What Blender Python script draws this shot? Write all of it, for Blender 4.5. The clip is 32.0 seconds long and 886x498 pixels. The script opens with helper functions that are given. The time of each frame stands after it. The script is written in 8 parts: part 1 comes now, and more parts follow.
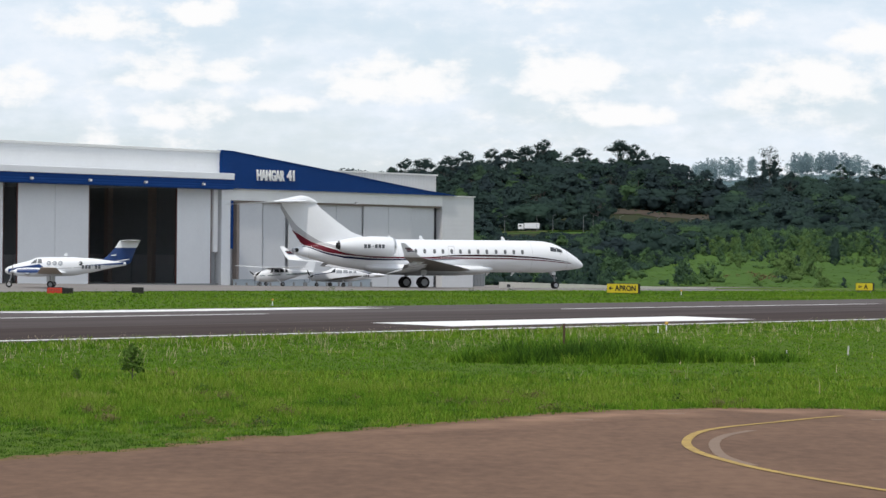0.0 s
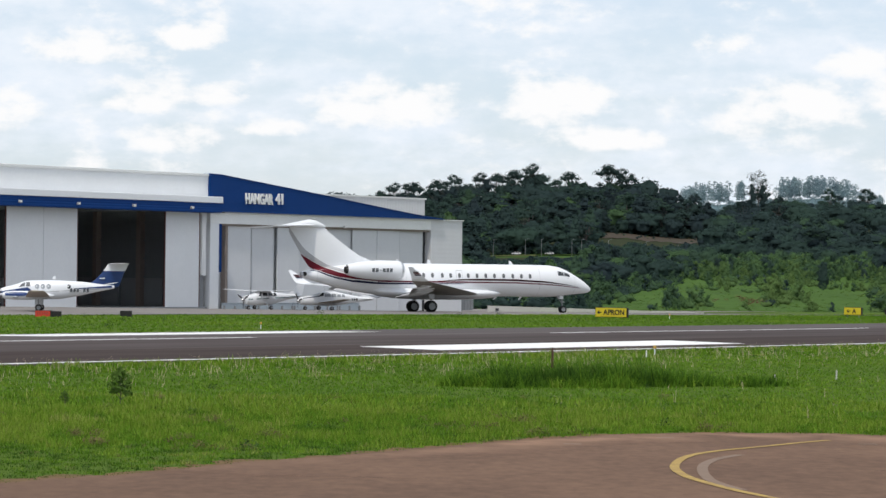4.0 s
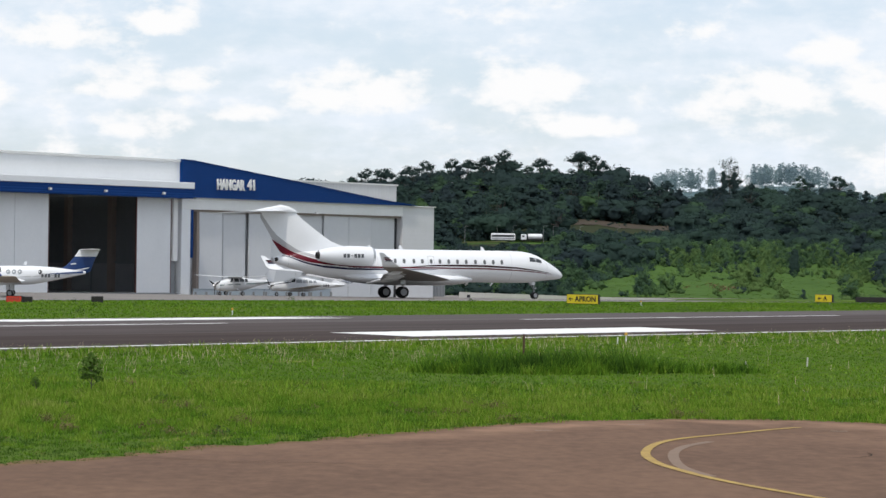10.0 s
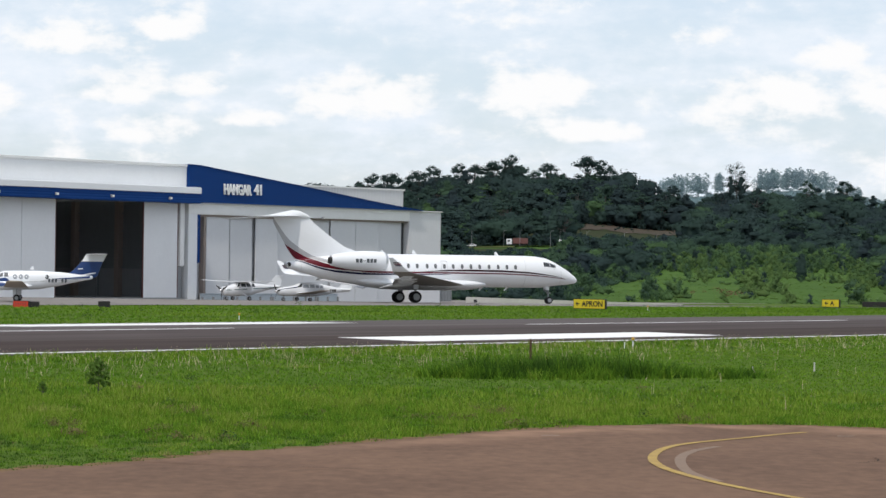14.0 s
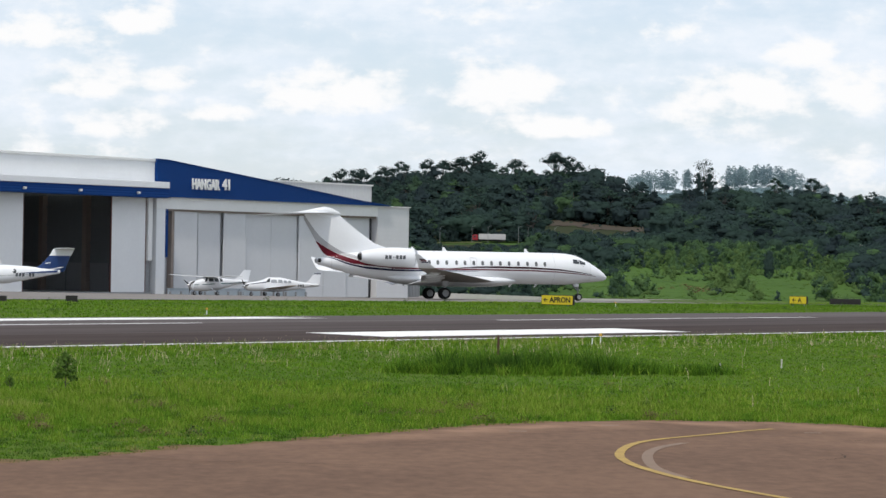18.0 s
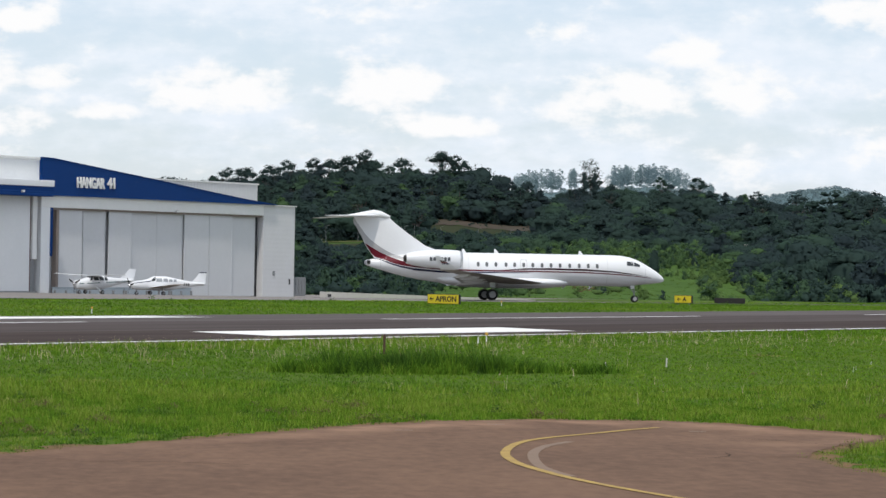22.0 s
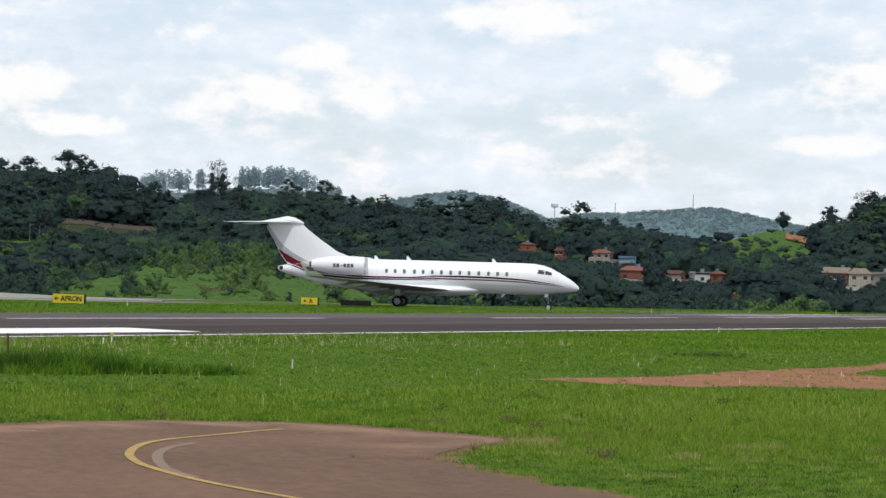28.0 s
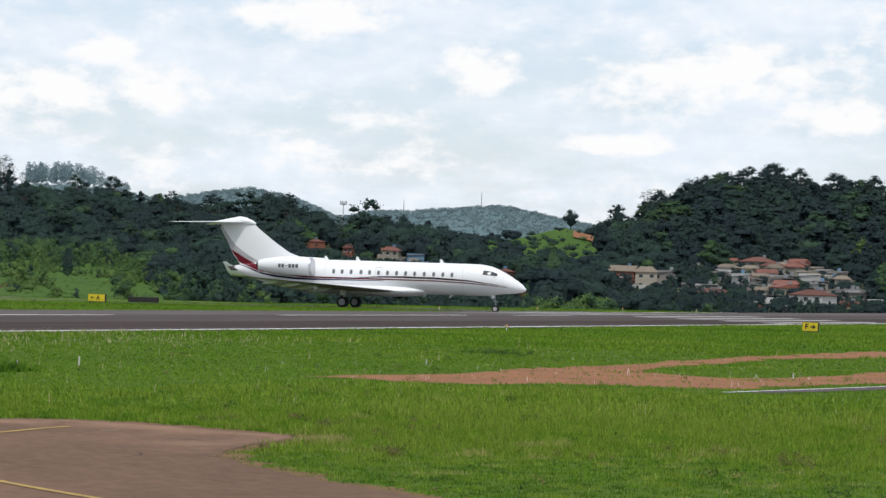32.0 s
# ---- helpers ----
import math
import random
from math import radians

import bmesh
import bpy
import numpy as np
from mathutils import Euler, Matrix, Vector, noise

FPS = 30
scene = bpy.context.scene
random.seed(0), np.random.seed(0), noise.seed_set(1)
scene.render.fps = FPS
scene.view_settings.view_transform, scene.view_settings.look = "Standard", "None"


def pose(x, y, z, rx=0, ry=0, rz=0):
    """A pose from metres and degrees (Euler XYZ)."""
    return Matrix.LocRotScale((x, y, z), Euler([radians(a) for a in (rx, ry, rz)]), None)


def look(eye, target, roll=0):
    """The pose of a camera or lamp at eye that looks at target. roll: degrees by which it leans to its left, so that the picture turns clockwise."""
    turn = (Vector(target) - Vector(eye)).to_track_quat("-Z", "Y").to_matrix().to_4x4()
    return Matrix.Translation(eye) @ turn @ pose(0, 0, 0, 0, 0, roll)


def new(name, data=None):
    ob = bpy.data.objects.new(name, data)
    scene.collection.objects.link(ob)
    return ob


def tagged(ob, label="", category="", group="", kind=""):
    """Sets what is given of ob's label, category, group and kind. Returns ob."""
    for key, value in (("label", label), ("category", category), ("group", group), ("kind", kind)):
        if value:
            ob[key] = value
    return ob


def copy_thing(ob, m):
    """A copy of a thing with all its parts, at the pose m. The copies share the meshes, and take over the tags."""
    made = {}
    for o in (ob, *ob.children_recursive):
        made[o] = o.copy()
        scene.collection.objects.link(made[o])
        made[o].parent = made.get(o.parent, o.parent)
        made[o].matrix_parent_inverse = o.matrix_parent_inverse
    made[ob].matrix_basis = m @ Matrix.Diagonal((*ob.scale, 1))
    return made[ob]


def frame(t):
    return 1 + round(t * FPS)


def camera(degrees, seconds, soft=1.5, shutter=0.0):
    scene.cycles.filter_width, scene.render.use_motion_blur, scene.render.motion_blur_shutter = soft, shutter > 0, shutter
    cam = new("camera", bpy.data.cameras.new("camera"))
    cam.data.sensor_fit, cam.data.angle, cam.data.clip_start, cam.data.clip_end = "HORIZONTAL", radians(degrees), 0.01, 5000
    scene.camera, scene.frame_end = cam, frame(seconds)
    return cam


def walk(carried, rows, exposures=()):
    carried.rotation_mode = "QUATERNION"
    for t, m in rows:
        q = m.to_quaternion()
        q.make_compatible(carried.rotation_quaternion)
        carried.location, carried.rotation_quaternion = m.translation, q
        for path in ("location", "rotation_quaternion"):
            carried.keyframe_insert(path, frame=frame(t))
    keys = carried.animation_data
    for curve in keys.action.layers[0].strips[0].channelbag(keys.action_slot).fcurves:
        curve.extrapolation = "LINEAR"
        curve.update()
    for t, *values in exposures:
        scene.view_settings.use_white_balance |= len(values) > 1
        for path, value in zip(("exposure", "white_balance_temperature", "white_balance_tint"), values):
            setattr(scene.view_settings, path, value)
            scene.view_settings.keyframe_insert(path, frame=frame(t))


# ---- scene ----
# ---- the camera: it stands on one spot and pans ----
EYE = (0.0, 0.0, 2.75)
cam = camera(16.454, 32.0, soft=1.5)
TURNS = [
    (0, 90.062, -0.533, -0.001), (0.5, 90.090, -0.523, 0.114), (1, 90.192, -0.550, 0.035), (1.5, 90.189, -0.528, -0.115),
    (2, 90.190, -0.560, -0.274), (2.5, 90.291, -0.590, -0.129), (3, 90.397, -0.630, 0.066), (3.5, 90.465, -0.587, -0.222),
    (4, 90.509, -0.621, -0.216), (4.5, 90.556, -0.643, -0.232), (6.5, 90.354, -0.837, -0.226), (7, 90.382, -0.834, -0.115),
    (7.5, 90.390, -0.839, -0.268), (8, 90.405, -0.868, -0.389), (8.5, 90.299, -0.817, -0.450), (9, 90.241, -0.793, -0.550),
    (9.5, 90.249, -0.789, -0.442), (10, 90.260, -0.759, -0.747), (10.5, 90.323, -0.806, -0.772), (11, 90.326, -0.809, -0.594),
    (11.5, 90.292, -0.802, -0.595), (12, 90.260, -0.762, -0.639), (12.5, 90.261, -0.754, -0.667), (13, 90.272, -0.761, -0.635),
    (13.5, 90.303, -0.749, -0.617), (15.5, 90.456, -0.761, -0.745), (16, 90.405, -0.791, -0.842), (16.5, 90.374, -0.910, -0.879),
    (17, 90.360, -0.917, -0.934), (17.5, 90.338, -0.956, -1.069), (18, 90.276, -0.962, -1.217), (18.5, 90.292, -0.992, -1.331),
    (19, 90.436, -1.034, -1.474), (19.5, 90.498, -1.001, -1.817), (20, 90.341, -0.965, -2.081), (20.5, 90.233, -0.919, -2.253),
    (21, 90.216, -0.912, -2.856), (21.5, 90.264, -0.943, -2.963), (22, 90.294, -1.005, -3.348), (22.5, 90.266, -1.009, -3.890),
    (23, 90.203, -1.160, -4.161), (23.5, 90.182, -1.243, -5.079), (24, 90.352, -1.363, -5.491), (24.5, 90.430, -1.352, -6.293),
    (25, 90.455, -1.364, -7.138), (25.5, 90.398, -1.386, -7.825), (26, 90.341, -1.433, -8.373), (26.5, 90.381, -1.455, -9.126),
    (28.5, 90.516, -1.634, -10.691), (29, 90.557, -1.657, -11.234), (29.5, 90.544, -1.698, -11.880), (30, 90.649, -1.698, -12.691),
    (30.5, 90.662, -1.684, -13.143), (31, 90.628, -1.715, -13.227), (31.5, 90.534, -1.785, -13.566), (32, 90.540, -1.769, -14.273),
]
walk(cam, [(t, pose(*EYE, rx, ry, rz)) for t, rx, ry, rz in TURNS], exposures=[(0, 0.0), (32, 0.0)])

# ---- sky, clouds and sun ----
SUN_AZ, SUN_EL = 196.0, 63.0          # degrees from +y towards +x, and above the horizon
sun = new("sun", bpy.data.lights.new("sun", "SUN"))
sun.data.energy, sun.data.angle, sun.data.color = 2.4, radians(3.0), (1.0, 0.95, 0.87)
sun_way = Vector((math.cos(radians(SUN_EL)) * math.sin(radians(SUN_AZ)), math.cos(radians(SUN_EL)) * math.cos(radians(SUN_AZ)), math.sin(radians(SUN_EL))))
sun.matrix_basis = look(sun_way * 100, (0, 0, 0))


def node(tree, kind, inputs=(), **settings):
    n = tree.nodes.new(kind)
    for key, value in settings.items():
        if key == "operation":
            n.operation = value
        elif key == "use_clamp":
            n.use_clamp = value
        elif key == "data_type":
            n.data_type = value
        elif key == "blend_type":
            n.blend_type = value
        elif key == "interpolation_type":
            n.interpolation_type = value
        elif key == "attribute_name":
            n.attribute_name = value
        elif key == "sky_type":
            n.sky_type = value
        elif key == "sun_disc":
            n.sun_disc = value
        elif key == "sun_elevation":
            n.sun_elevation = value
        elif key == "sun_rotation":
            n.sun_rotation = value
    for key, value in dict(inputs).items():
        if isinstance(value, bpy.types.NodeSocket):
            tree.links.new(value, n.inputs[key])
        else:
            n.inputs[key].default_value = value
    return n


def maths(tree, op, a, b=0.0, c=0.0, clamp=False):
    return node(tree, "ShaderNodeMath", {0: a, 1: b, 2: c}, operation=op, use_clamp=clamp).outputs[0]


def mix_color(tree, fac, a, b, blend="MIX"):
    n = node(tree, "ShaderNodeMix", data_type="RGBA", blend_type=blend)
    for key, value in ((0, fac), (6, a), (7, b)):
        if isinstance(value, bpy.types.NodeSocket):
            tree.links.new(value, n.inputs[key])
        else:
            n.inputs[key].default_value = value if key == 0 else (*value, 1)[:4]
    return n.outputs[2]


CLOUDS = [(-0.92, 3.13, 1.32, 0.51), (2.25, 3.24, 1.25, 0.51), (3.15, 2.58, 1.11, 0.27), (-4.08, 3.32, 0.66, 0.27), (-5.53, 3.15, 0.63, 0.23), (-5.0, 2.47, 0.95, 0.30), (-2.97, 2.70, 0.69, 0.19), (-8.05, 3.01, 0.74, 0.47), (-6.39, 4.15, 1.16, 0.36),
          (-4.62, 4.42, 0.74, 0.32), (7.86, 4.01, 0.66, 0.36), (8.83, 3.34, 0.95, 0.49), (19.59, 3.92, 2.06, 0.61), (14.85, 3.86, 0.79, 0.53), (17.53, 2.57, 1.0, 0.27), (11.62, 2.35, 0.48, 0.17), (21.6, 3.13, 1.16, 0.42), (11.76, 4.79, 1.48, 0.48), (6.77, 3.18, 1.27, 0.53)]


def make_world():
    w = bpy.data.worlds.new("sky")
    scene.world = w
    w.use_nodes = True
    tree = w.node_tree
    tree.nodes.clear()
    sky = node(tree, "ShaderNodeTexSky", sky_type="NISHITA", sun_disc=False, sun_elevation=radians(SUN_EL), sun_rotation=radians(SUN_AZ))
    coord = node(tree, "ShaderNodeTexCoord").outputs["Generated"]
    xyz = node(tree, "ShaderNodeSeparateXYZ", {0: coord})
    az = maths(tree, "ARCTAN2", xyz.outputs[0], xyz.outputs[1])
    el = maths(tree, "ARCSINE", xyz.outputs[2])
    flat = node(tree, "ShaderNodeCombineXYZ", {0: maths(tree, "MULTIPLY", az, 57.2958), 1: maths(tree, "MULTIPLY", el, 57.2958), 2: 0.0}).outputs[0]
    wide = lambda kx, ky, x, y: node(tree, "ShaderNodeMapping", {"Vector": flat, "Scale": (kx, ky, 1), "Location": (x, y, 0)}).outputs[0]
    noise_of = lambda vec, detail, rough: node(tree, "ShaderNodeTexNoise", {"Vector": vec, "Scale": 1.0, "Detail": detail, "Roughness": rough}).outputs[0]
    billow = noise_of(wide(1.3, 2.2, 0, 0), 7.0, 0.58)
    field = noise_of(wide(0.30, 0.62, 3.0, 1.0), 4.0, 0.5)
    streak = noise_of(wide(0.22, 0.85, 7.3, 2.1), 6.0, 0.55)
    a_deg, e_deg = maths(tree, "MULTIPLY", az, 57.2958), maths(tree, "MULTIPLY", el, 57.2958)
    # heaped clouds: azimuth, elevation, half width and half height in degrees
    heaps = None
    for a, e, w, h in CLOUDS:
        dx = maths(tree, "MULTIPLY", maths(tree, "SUBTRACT", a_deg, a), 1 / w)
        dy = maths(tree, "MULTIPLY", maths(tree, "SUBTRACT", e_deg, e), 1 / h)
        low = maths(tree, "MINIMUM", dy, 0.0)
        dy2 = maths(tree, "ADD", maths(tree, "MULTIPLY", dy, dy), maths(tree, "MULTIPLY", maths(tree, "MULTIPLY", low, low), 0.8))
        g = maths(tree, "SUBTRACT", 1.0, maths(tree, "ADD", maths(tree, "MULTIPLY", dx, dx), dy2))
        heaps = g if heaps is None else maths(tree, "MAXIMUM", heaps, g)
    heaps = maths(tree, "MAXIMUM", heaps, -1.0)
    rest = maths(tree, "MULTIPLY_ADD", maths(tree, "SUBTRACT", field, 0.60), 6.0, -0.2)
    rest = maths(tree, "MULTIPLY", maths(tree, "MAXIMUM", maths(tree, "MINIMUM", rest, 0.5), -1.0), 0.8)
    heaps = maths(tree, "MAXIMUM", heaps, rest)
    heaps = maths(tree, "ADD", heaps, maths(tree, "MULTIPLY", maths(tree, "SUBTRACT", billow, 0.5), 4.2))
    puff = node(tree, "ShaderNodeMapRange", {0: heaps, 1: -0.45, 2: 0.85, 3: 0.0, 4: 1.0}, interpolation_type="SMOOTHSTEP").outputs[0]
    veil = node(tree, "ShaderNodeMapRange", {0: maths(tree, "MULTIPLY_ADD", billow, 0.25, streak), 1: 0.48, 2: 0.78, 3: 0.58, 4: 1.0}, interpolation_type="SMOOTHSTEP").outputs[0]
    blue = mix_color(tree, 1.0, sky.outputs[0], (0.113, 0.121, 0.139), "MULTIPLY")
    grey = node(tree, "ShaderNodeMapRange", {0: billow, 1: 0.35, 2: 0.7, 3: 0.0, 4: 1.0}).outputs[0]
    thin = mix_color(tree, grey, (0.80, 0.88, 0.975), (0.88, 0.93, 1.0))
    base = mix_color(tree, veil, blue, thin)
    full = mix_color(tree, puff, base, (0.985, 0.985, 0.99))
    out = node(tree, "ShaderNodeOutputWorld")
    tree.links.new(node(tree, "ShaderNodeBackground", {0: full, 1: 1.0}).outputs[0], out.inputs[0])


make_world()

# ---- materials ----
def material(name, color, rough=0.6, metal=0.0, *, second=None, scale=1.0, amount=0.5, fine=8.0, bump=0.0, spec=0.3, coat=0.0, stretch=(1, 1, 1), vary=0.0, island=False):
    """Two scales of noise between color and second; vary: brightness by object or island; bump in metres."""
    m = bpy.data.materials.new(name)
    m.use_nodes = True
    t = m.node_tree
    b = t.nodes["Principled BSDF"]
    b.inputs["Roughness"].default_value, b.inputs["Metallic"].default_value = rough, metal
    b.inputs["Specular IOR Level"].default_value, b.inputs["Coat Weight"].default_value = spec, coat
    second = second or tuple(c * 0.72 for c in color)
    at = node(t, "ShaderNodeMapping", {"Vector": node(t, "ShaderNodeNewGeometry").outputs["Position"] if not island else node(t, "ShaderNodeTexCoord").outputs["Object"], "Scale": stretch}).outputs[0]
    n1 = node(t, "ShaderNodeTexNoise", {"Vector": at, "Scale": scale, "Detail": 4.0, "Roughness": 0.6}).outputs[0]
    n2 = node(t, "ShaderNodeTexNoise", {"Vector": at, "Scale": scale * fine, "Detail": 3.0, "Roughness": 0.6}).outputs[0]
    both = maths(t, "ADD", maths(t, "MULTIPLY", n1, 0.6), maths(t, "MULTIPLY", n2, 0.4))
    fac = node(t, "ShaderNodeMapRange", {0: both, 1: 0.5 - 0.22, 2: 0.5 + 0.22, 3: 0.0, 4: amount}).outputs[0]
    col = mix_color(t, fac, color, second)
    if vary:
        rnd = node(t, "ShaderNodeNewGeometry").outputs["Random Per Island"] if island else node(t, "ShaderNodeObjectInfo").outputs["Random"]
        val = node(t, "ShaderNodeMapRange", {0: rnd, 1: 0.0, 2: 1.0, 3: 1.0 - vary, 4: 1.0 + vary}).outputs[0]
        col = node(t, "ShaderNodeHueSaturation", {"Color": col, "Value": val}).outputs[0]
    t.links.new(col, b.inputs["Base Color"])
    if bump:
        t.links.new(node(t, "ShaderNodeBump", {"Height": both, "Distance": bump, "Strength": 1.0}).outputs[0], b.inputs["Normal"])
    return m


WHITE = material("white paint", (0.775, 0.785, 0.80), 0.28, second=(0.70, 0.71, 0.73), scale=0.6, coat=0.3)
M_WALL = material("white cladding", (0.80, 0.81, 0.82), 0.55, second=(0.70, 0.71, 0.72), scale=0.5)
M_DOOR = material("grey door steel", (0.60, 0.61, 0.63), 0.5, second=(0.52, 0.53, 0.55), scale=0.4)
M_BLUE = material("blue cladding", (0.006, 0.044, 0.185), 0.6, second=(0.005, 0.035, 0.15), scale=0.4, spec=0.10)
M_DARK = material("gap shade and dark boxes", (0.05, 0.05, 0.055), 0.8, scale=0.5)
# The runway's far strips are paler: grazing sky sheen put into colour.
M_RUNWAY = material("sheen-toned asphalt", (0.128, 0.112, 0.110), 1.0, second=(0.062, 0.052, 0.051), scale=0.30, fine=7, bump=0.004, spec=0.08, amount=1.0, stretch=(0.05, 1.0, 1.0), island=True)
M_MIDWAY = material("darkened asphalt", (0.100, 0.083, 0.079), 1.0, second=(0.034, 0.026, 0.025), scale=0.30, fine=7, bump=0.004, spec=0.08, amount=1.0, stretch=(0.05, 1.0, 1.0), island=True)
M_RUBBER = material("rubber-stained asphalt", (0.074, 0.056, 0.050), 1.0, second=(0.022, 0.015, 0.014), scale=0.30, fine=7, bump=0.004, spec=0.08, amount=1.0, stretch=(0.05, 1.0, 1.0), island=True)
M_CRACK = material("dark crack", (0.07, 0.052, 0.042), 1.0, spec=0.02)
M_TARMAC = material("worn tarmac", (0.200, 0.124, 0.084), 1.0, second=(0.088, 0.056, 0.042), scale=0.22, fine=20, bump=0.004, spec=0.05, amount=1.0, stretch=(1.0, 0.45, 1.0))
M_APRON = material("apron concrete", (0.225, 0.205, 0.188), 0.95, second=(0.15, 0.138, 0.13), scale=0.12, fine=9, amount=1.0)
M_LINE = material("white marking", (0.78, 0.78, 0.76), 0.7, second=(0.60, 0.59, 0.57), scale=0.5)
M_WORN = material("worn white marking", (0.50, 0.49, 0.48), 0.85, second=(0.16, 0.14, 0.135), scale=0.6, amount=1.0, fine=5, spec=0.05)


def dusty(m, dust):
    """Dust where the mesh has some, broken up by noise."""
    t = m.node_tree
    base = t.nodes["Principled BSDF"].inputs["Base Color"]
    much = node(t, "ShaderNodeAttribute", attribute_name="dust").outputs["Fac"]
    blot = node(t, "ShaderNodeTexNoise", {"Vector": node(t, "ShaderNodeNewGeometry").outputs["Position"], "Scale": 0.8, "Detail": 5.0, "Roughness": 0.65}).outputs[0]
    fac = maths(t, "MULTIPLY", much, node(t, "ShaderNodeMapRange", {0: blot, 1: 0.35, 2: 0.6, 3: 0.15, 4: 0.9}).outputs[0], 0.0, True)
    t.links.new(mix_color(t, fac, base.links[0].from_socket, dust), base)


dusty(M_TARMAC, (0.30, 0.185, 0.125))
M_YLINE = material("yellow marking", (0.46, 0.325, 0.10), 0.9, second=(0.24, 0.16, 0.080), scale=1.8, spec=0.05, amount=1.0)
M_GROUND = material("grass ground", (0.066, 0.118, 0.016), 1.0, second=(0.095, 0.125, 0.027), scale=0.12, fine=12, spec=0.02)
M_HILL = material("meadow", (0.078, 0.142, 0.030), 1.0, second=(0.036, 0.072, 0.020), scale=0.05, fine=11, spec=0.02, amount=1.0)
# Pale blue tone is the distant haze, put into the base colour.
M_FARLAND = material("haze-blue far scrub", (0.135, 0.195, 0.205), 1.0, second=(0.085, 0.135, 0.155), scale=0.028, amount=0.9, fine=5, spec=0.0)
M_LITTER = material("leaf litter", (0.040, 0.045, 0.026), 1.0, second=(0.028, 0.042, 0.018), scale=0.1, fine=10, spec=0.02)
M_SOIL = material("red soil", (0.30, 0.125, 0.052), 0.95, second=(0.15, 0.066, 0.028), amount=1.0, scale=0.45, fine=12, bump=0.02)
M_DIRT = material("edge dirt", (0.21, 0.125, 0.072), 1.0, second=(0.085, 0.075, 0.035), amount=1.0, scale=1.1, spec=0.02)
M_RED = material("dark red paint", (0.115, 0.005, 0.015), 0.5, spec=0.2)
M_NAVY = material("navy paint", (0.010, 0.013, 0.05), 0.5, spec=0.2)
M_SILVER = material("silver grey paint", (0.42, 0.42, 0.43), 0.35, scale=0.6)
M_BLACK = material("black rubber", (0.018, 0.018, 0.018), 0.8)
M_GLASS = material("dark window glass", (0.045, 0.05, 0.055), 0.10, spec=0.5)
M_LIP = material("dull metal lip", (0.55, 0.56, 0.58), 0.35, 1.0)
M_METAL = material("bare metal", (0.55, 0.55, 0.56), 0.3, 1.0)
M_GREY = material("mid grey paint", (0.25, 0.26, 0.27), 0.5)

M_UNDER = material("shaded wing underside", (0.27, 0.245, 0.21), 0.4, second=(0.17, 0.15, 0.125), scale=1.2)
M_TAUPE = material("dun underside shade", (0.50, 0.43, 0.36), 0.5, second=(0.40, 0.34, 0.28), scale=1.0)
M_SHADE = material("shaded cabin pane", (0.34, 0.36, 0.38), 0.2, spec=0.5)
M_CABIN = material("grey cabin glass", (0.13, 0.135, 0.14), 0.15, spec=0.5)
M_POST = material("dull brown steel", (0.27, 0.225, 0.20), 0.7, second=(0.20, 0.16, 0.14), scale=0.6)
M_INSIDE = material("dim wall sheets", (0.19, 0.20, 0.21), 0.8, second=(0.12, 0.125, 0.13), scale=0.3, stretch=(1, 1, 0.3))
M_MAROON = material("blackish maroon paint", (0.030, 0.006, 0.010), 0.55, spec=0.15)
M_SEAM = material("panel seam", (0.55, 0.56, 0.58), 0.4)
M_SOOT = material("sooty metal", (0.03, 0.028, 0.027), 0.5, 0.3)
M_PALE = material("pale painted steel", (0.80, 0.80, 0.79), 0.5, second=(0.68, 0.68, 0.67), scale=0.4)
M_CRIMSON = material("crimson paint", (0.30, 0.022, 0.03), 0.4)
M_BARRIER = material("blue-grey steel", (0.36, 0.41, 0.45), 0.6, second=(0.29, 0.34, 0.38), scale=0.5)
M_BLOCK = material("pale block wall", (0.66, 0.66, 0.67), 0.75, second=(0.56, 0.56, 0.57), scale=0.7, bump=0.004)
M_SHEET = material("grey sheet metal", (0.34, 0.34, 0.345), 0.6, second=(0.25, 0.25, 0.255), scale=0.3)
M_RUST = material("rusty steel", (0.16, 0.07, 0.06), 0.7, second=(0.09, 0.05, 0.05), scale=0.6)
M_SIGN = material("yellow sign face", (0.62, 0.48, 0.02), 0.5, second=(0.50, 0.38, 0.03), scale=1.0)
M_SIGNRED = material("red sign face", (0.55, 0.05, 0.03), 0.45)
M_ORANGE = material("orange lamp glass", (0.55, 0.32, 0.05), 0.25)
M_WOODPOST = material("weathered brown wood", (0.10, 0.055, 0.04), 0.85, scale=3.0)
M_PLANEBLUE = material("blue aircraft paint", (0.015, 0.045, 0.16), 0.3, coat=0.3)
M_TEAL = material("green aircraft line", (0.08, 0.16, 0.15), 0.4)
M_CONCRETE = material("pale concrete", (0.50, 0.49, 0.46), 0.9, second=(0.36, 0.35, 0.33), scale=0.6)

M_FADED = material("faded paint", (0.215, 0.150, 0.108), 0.95, second=(0.13, 0.088, 0.062), scale=1.5)


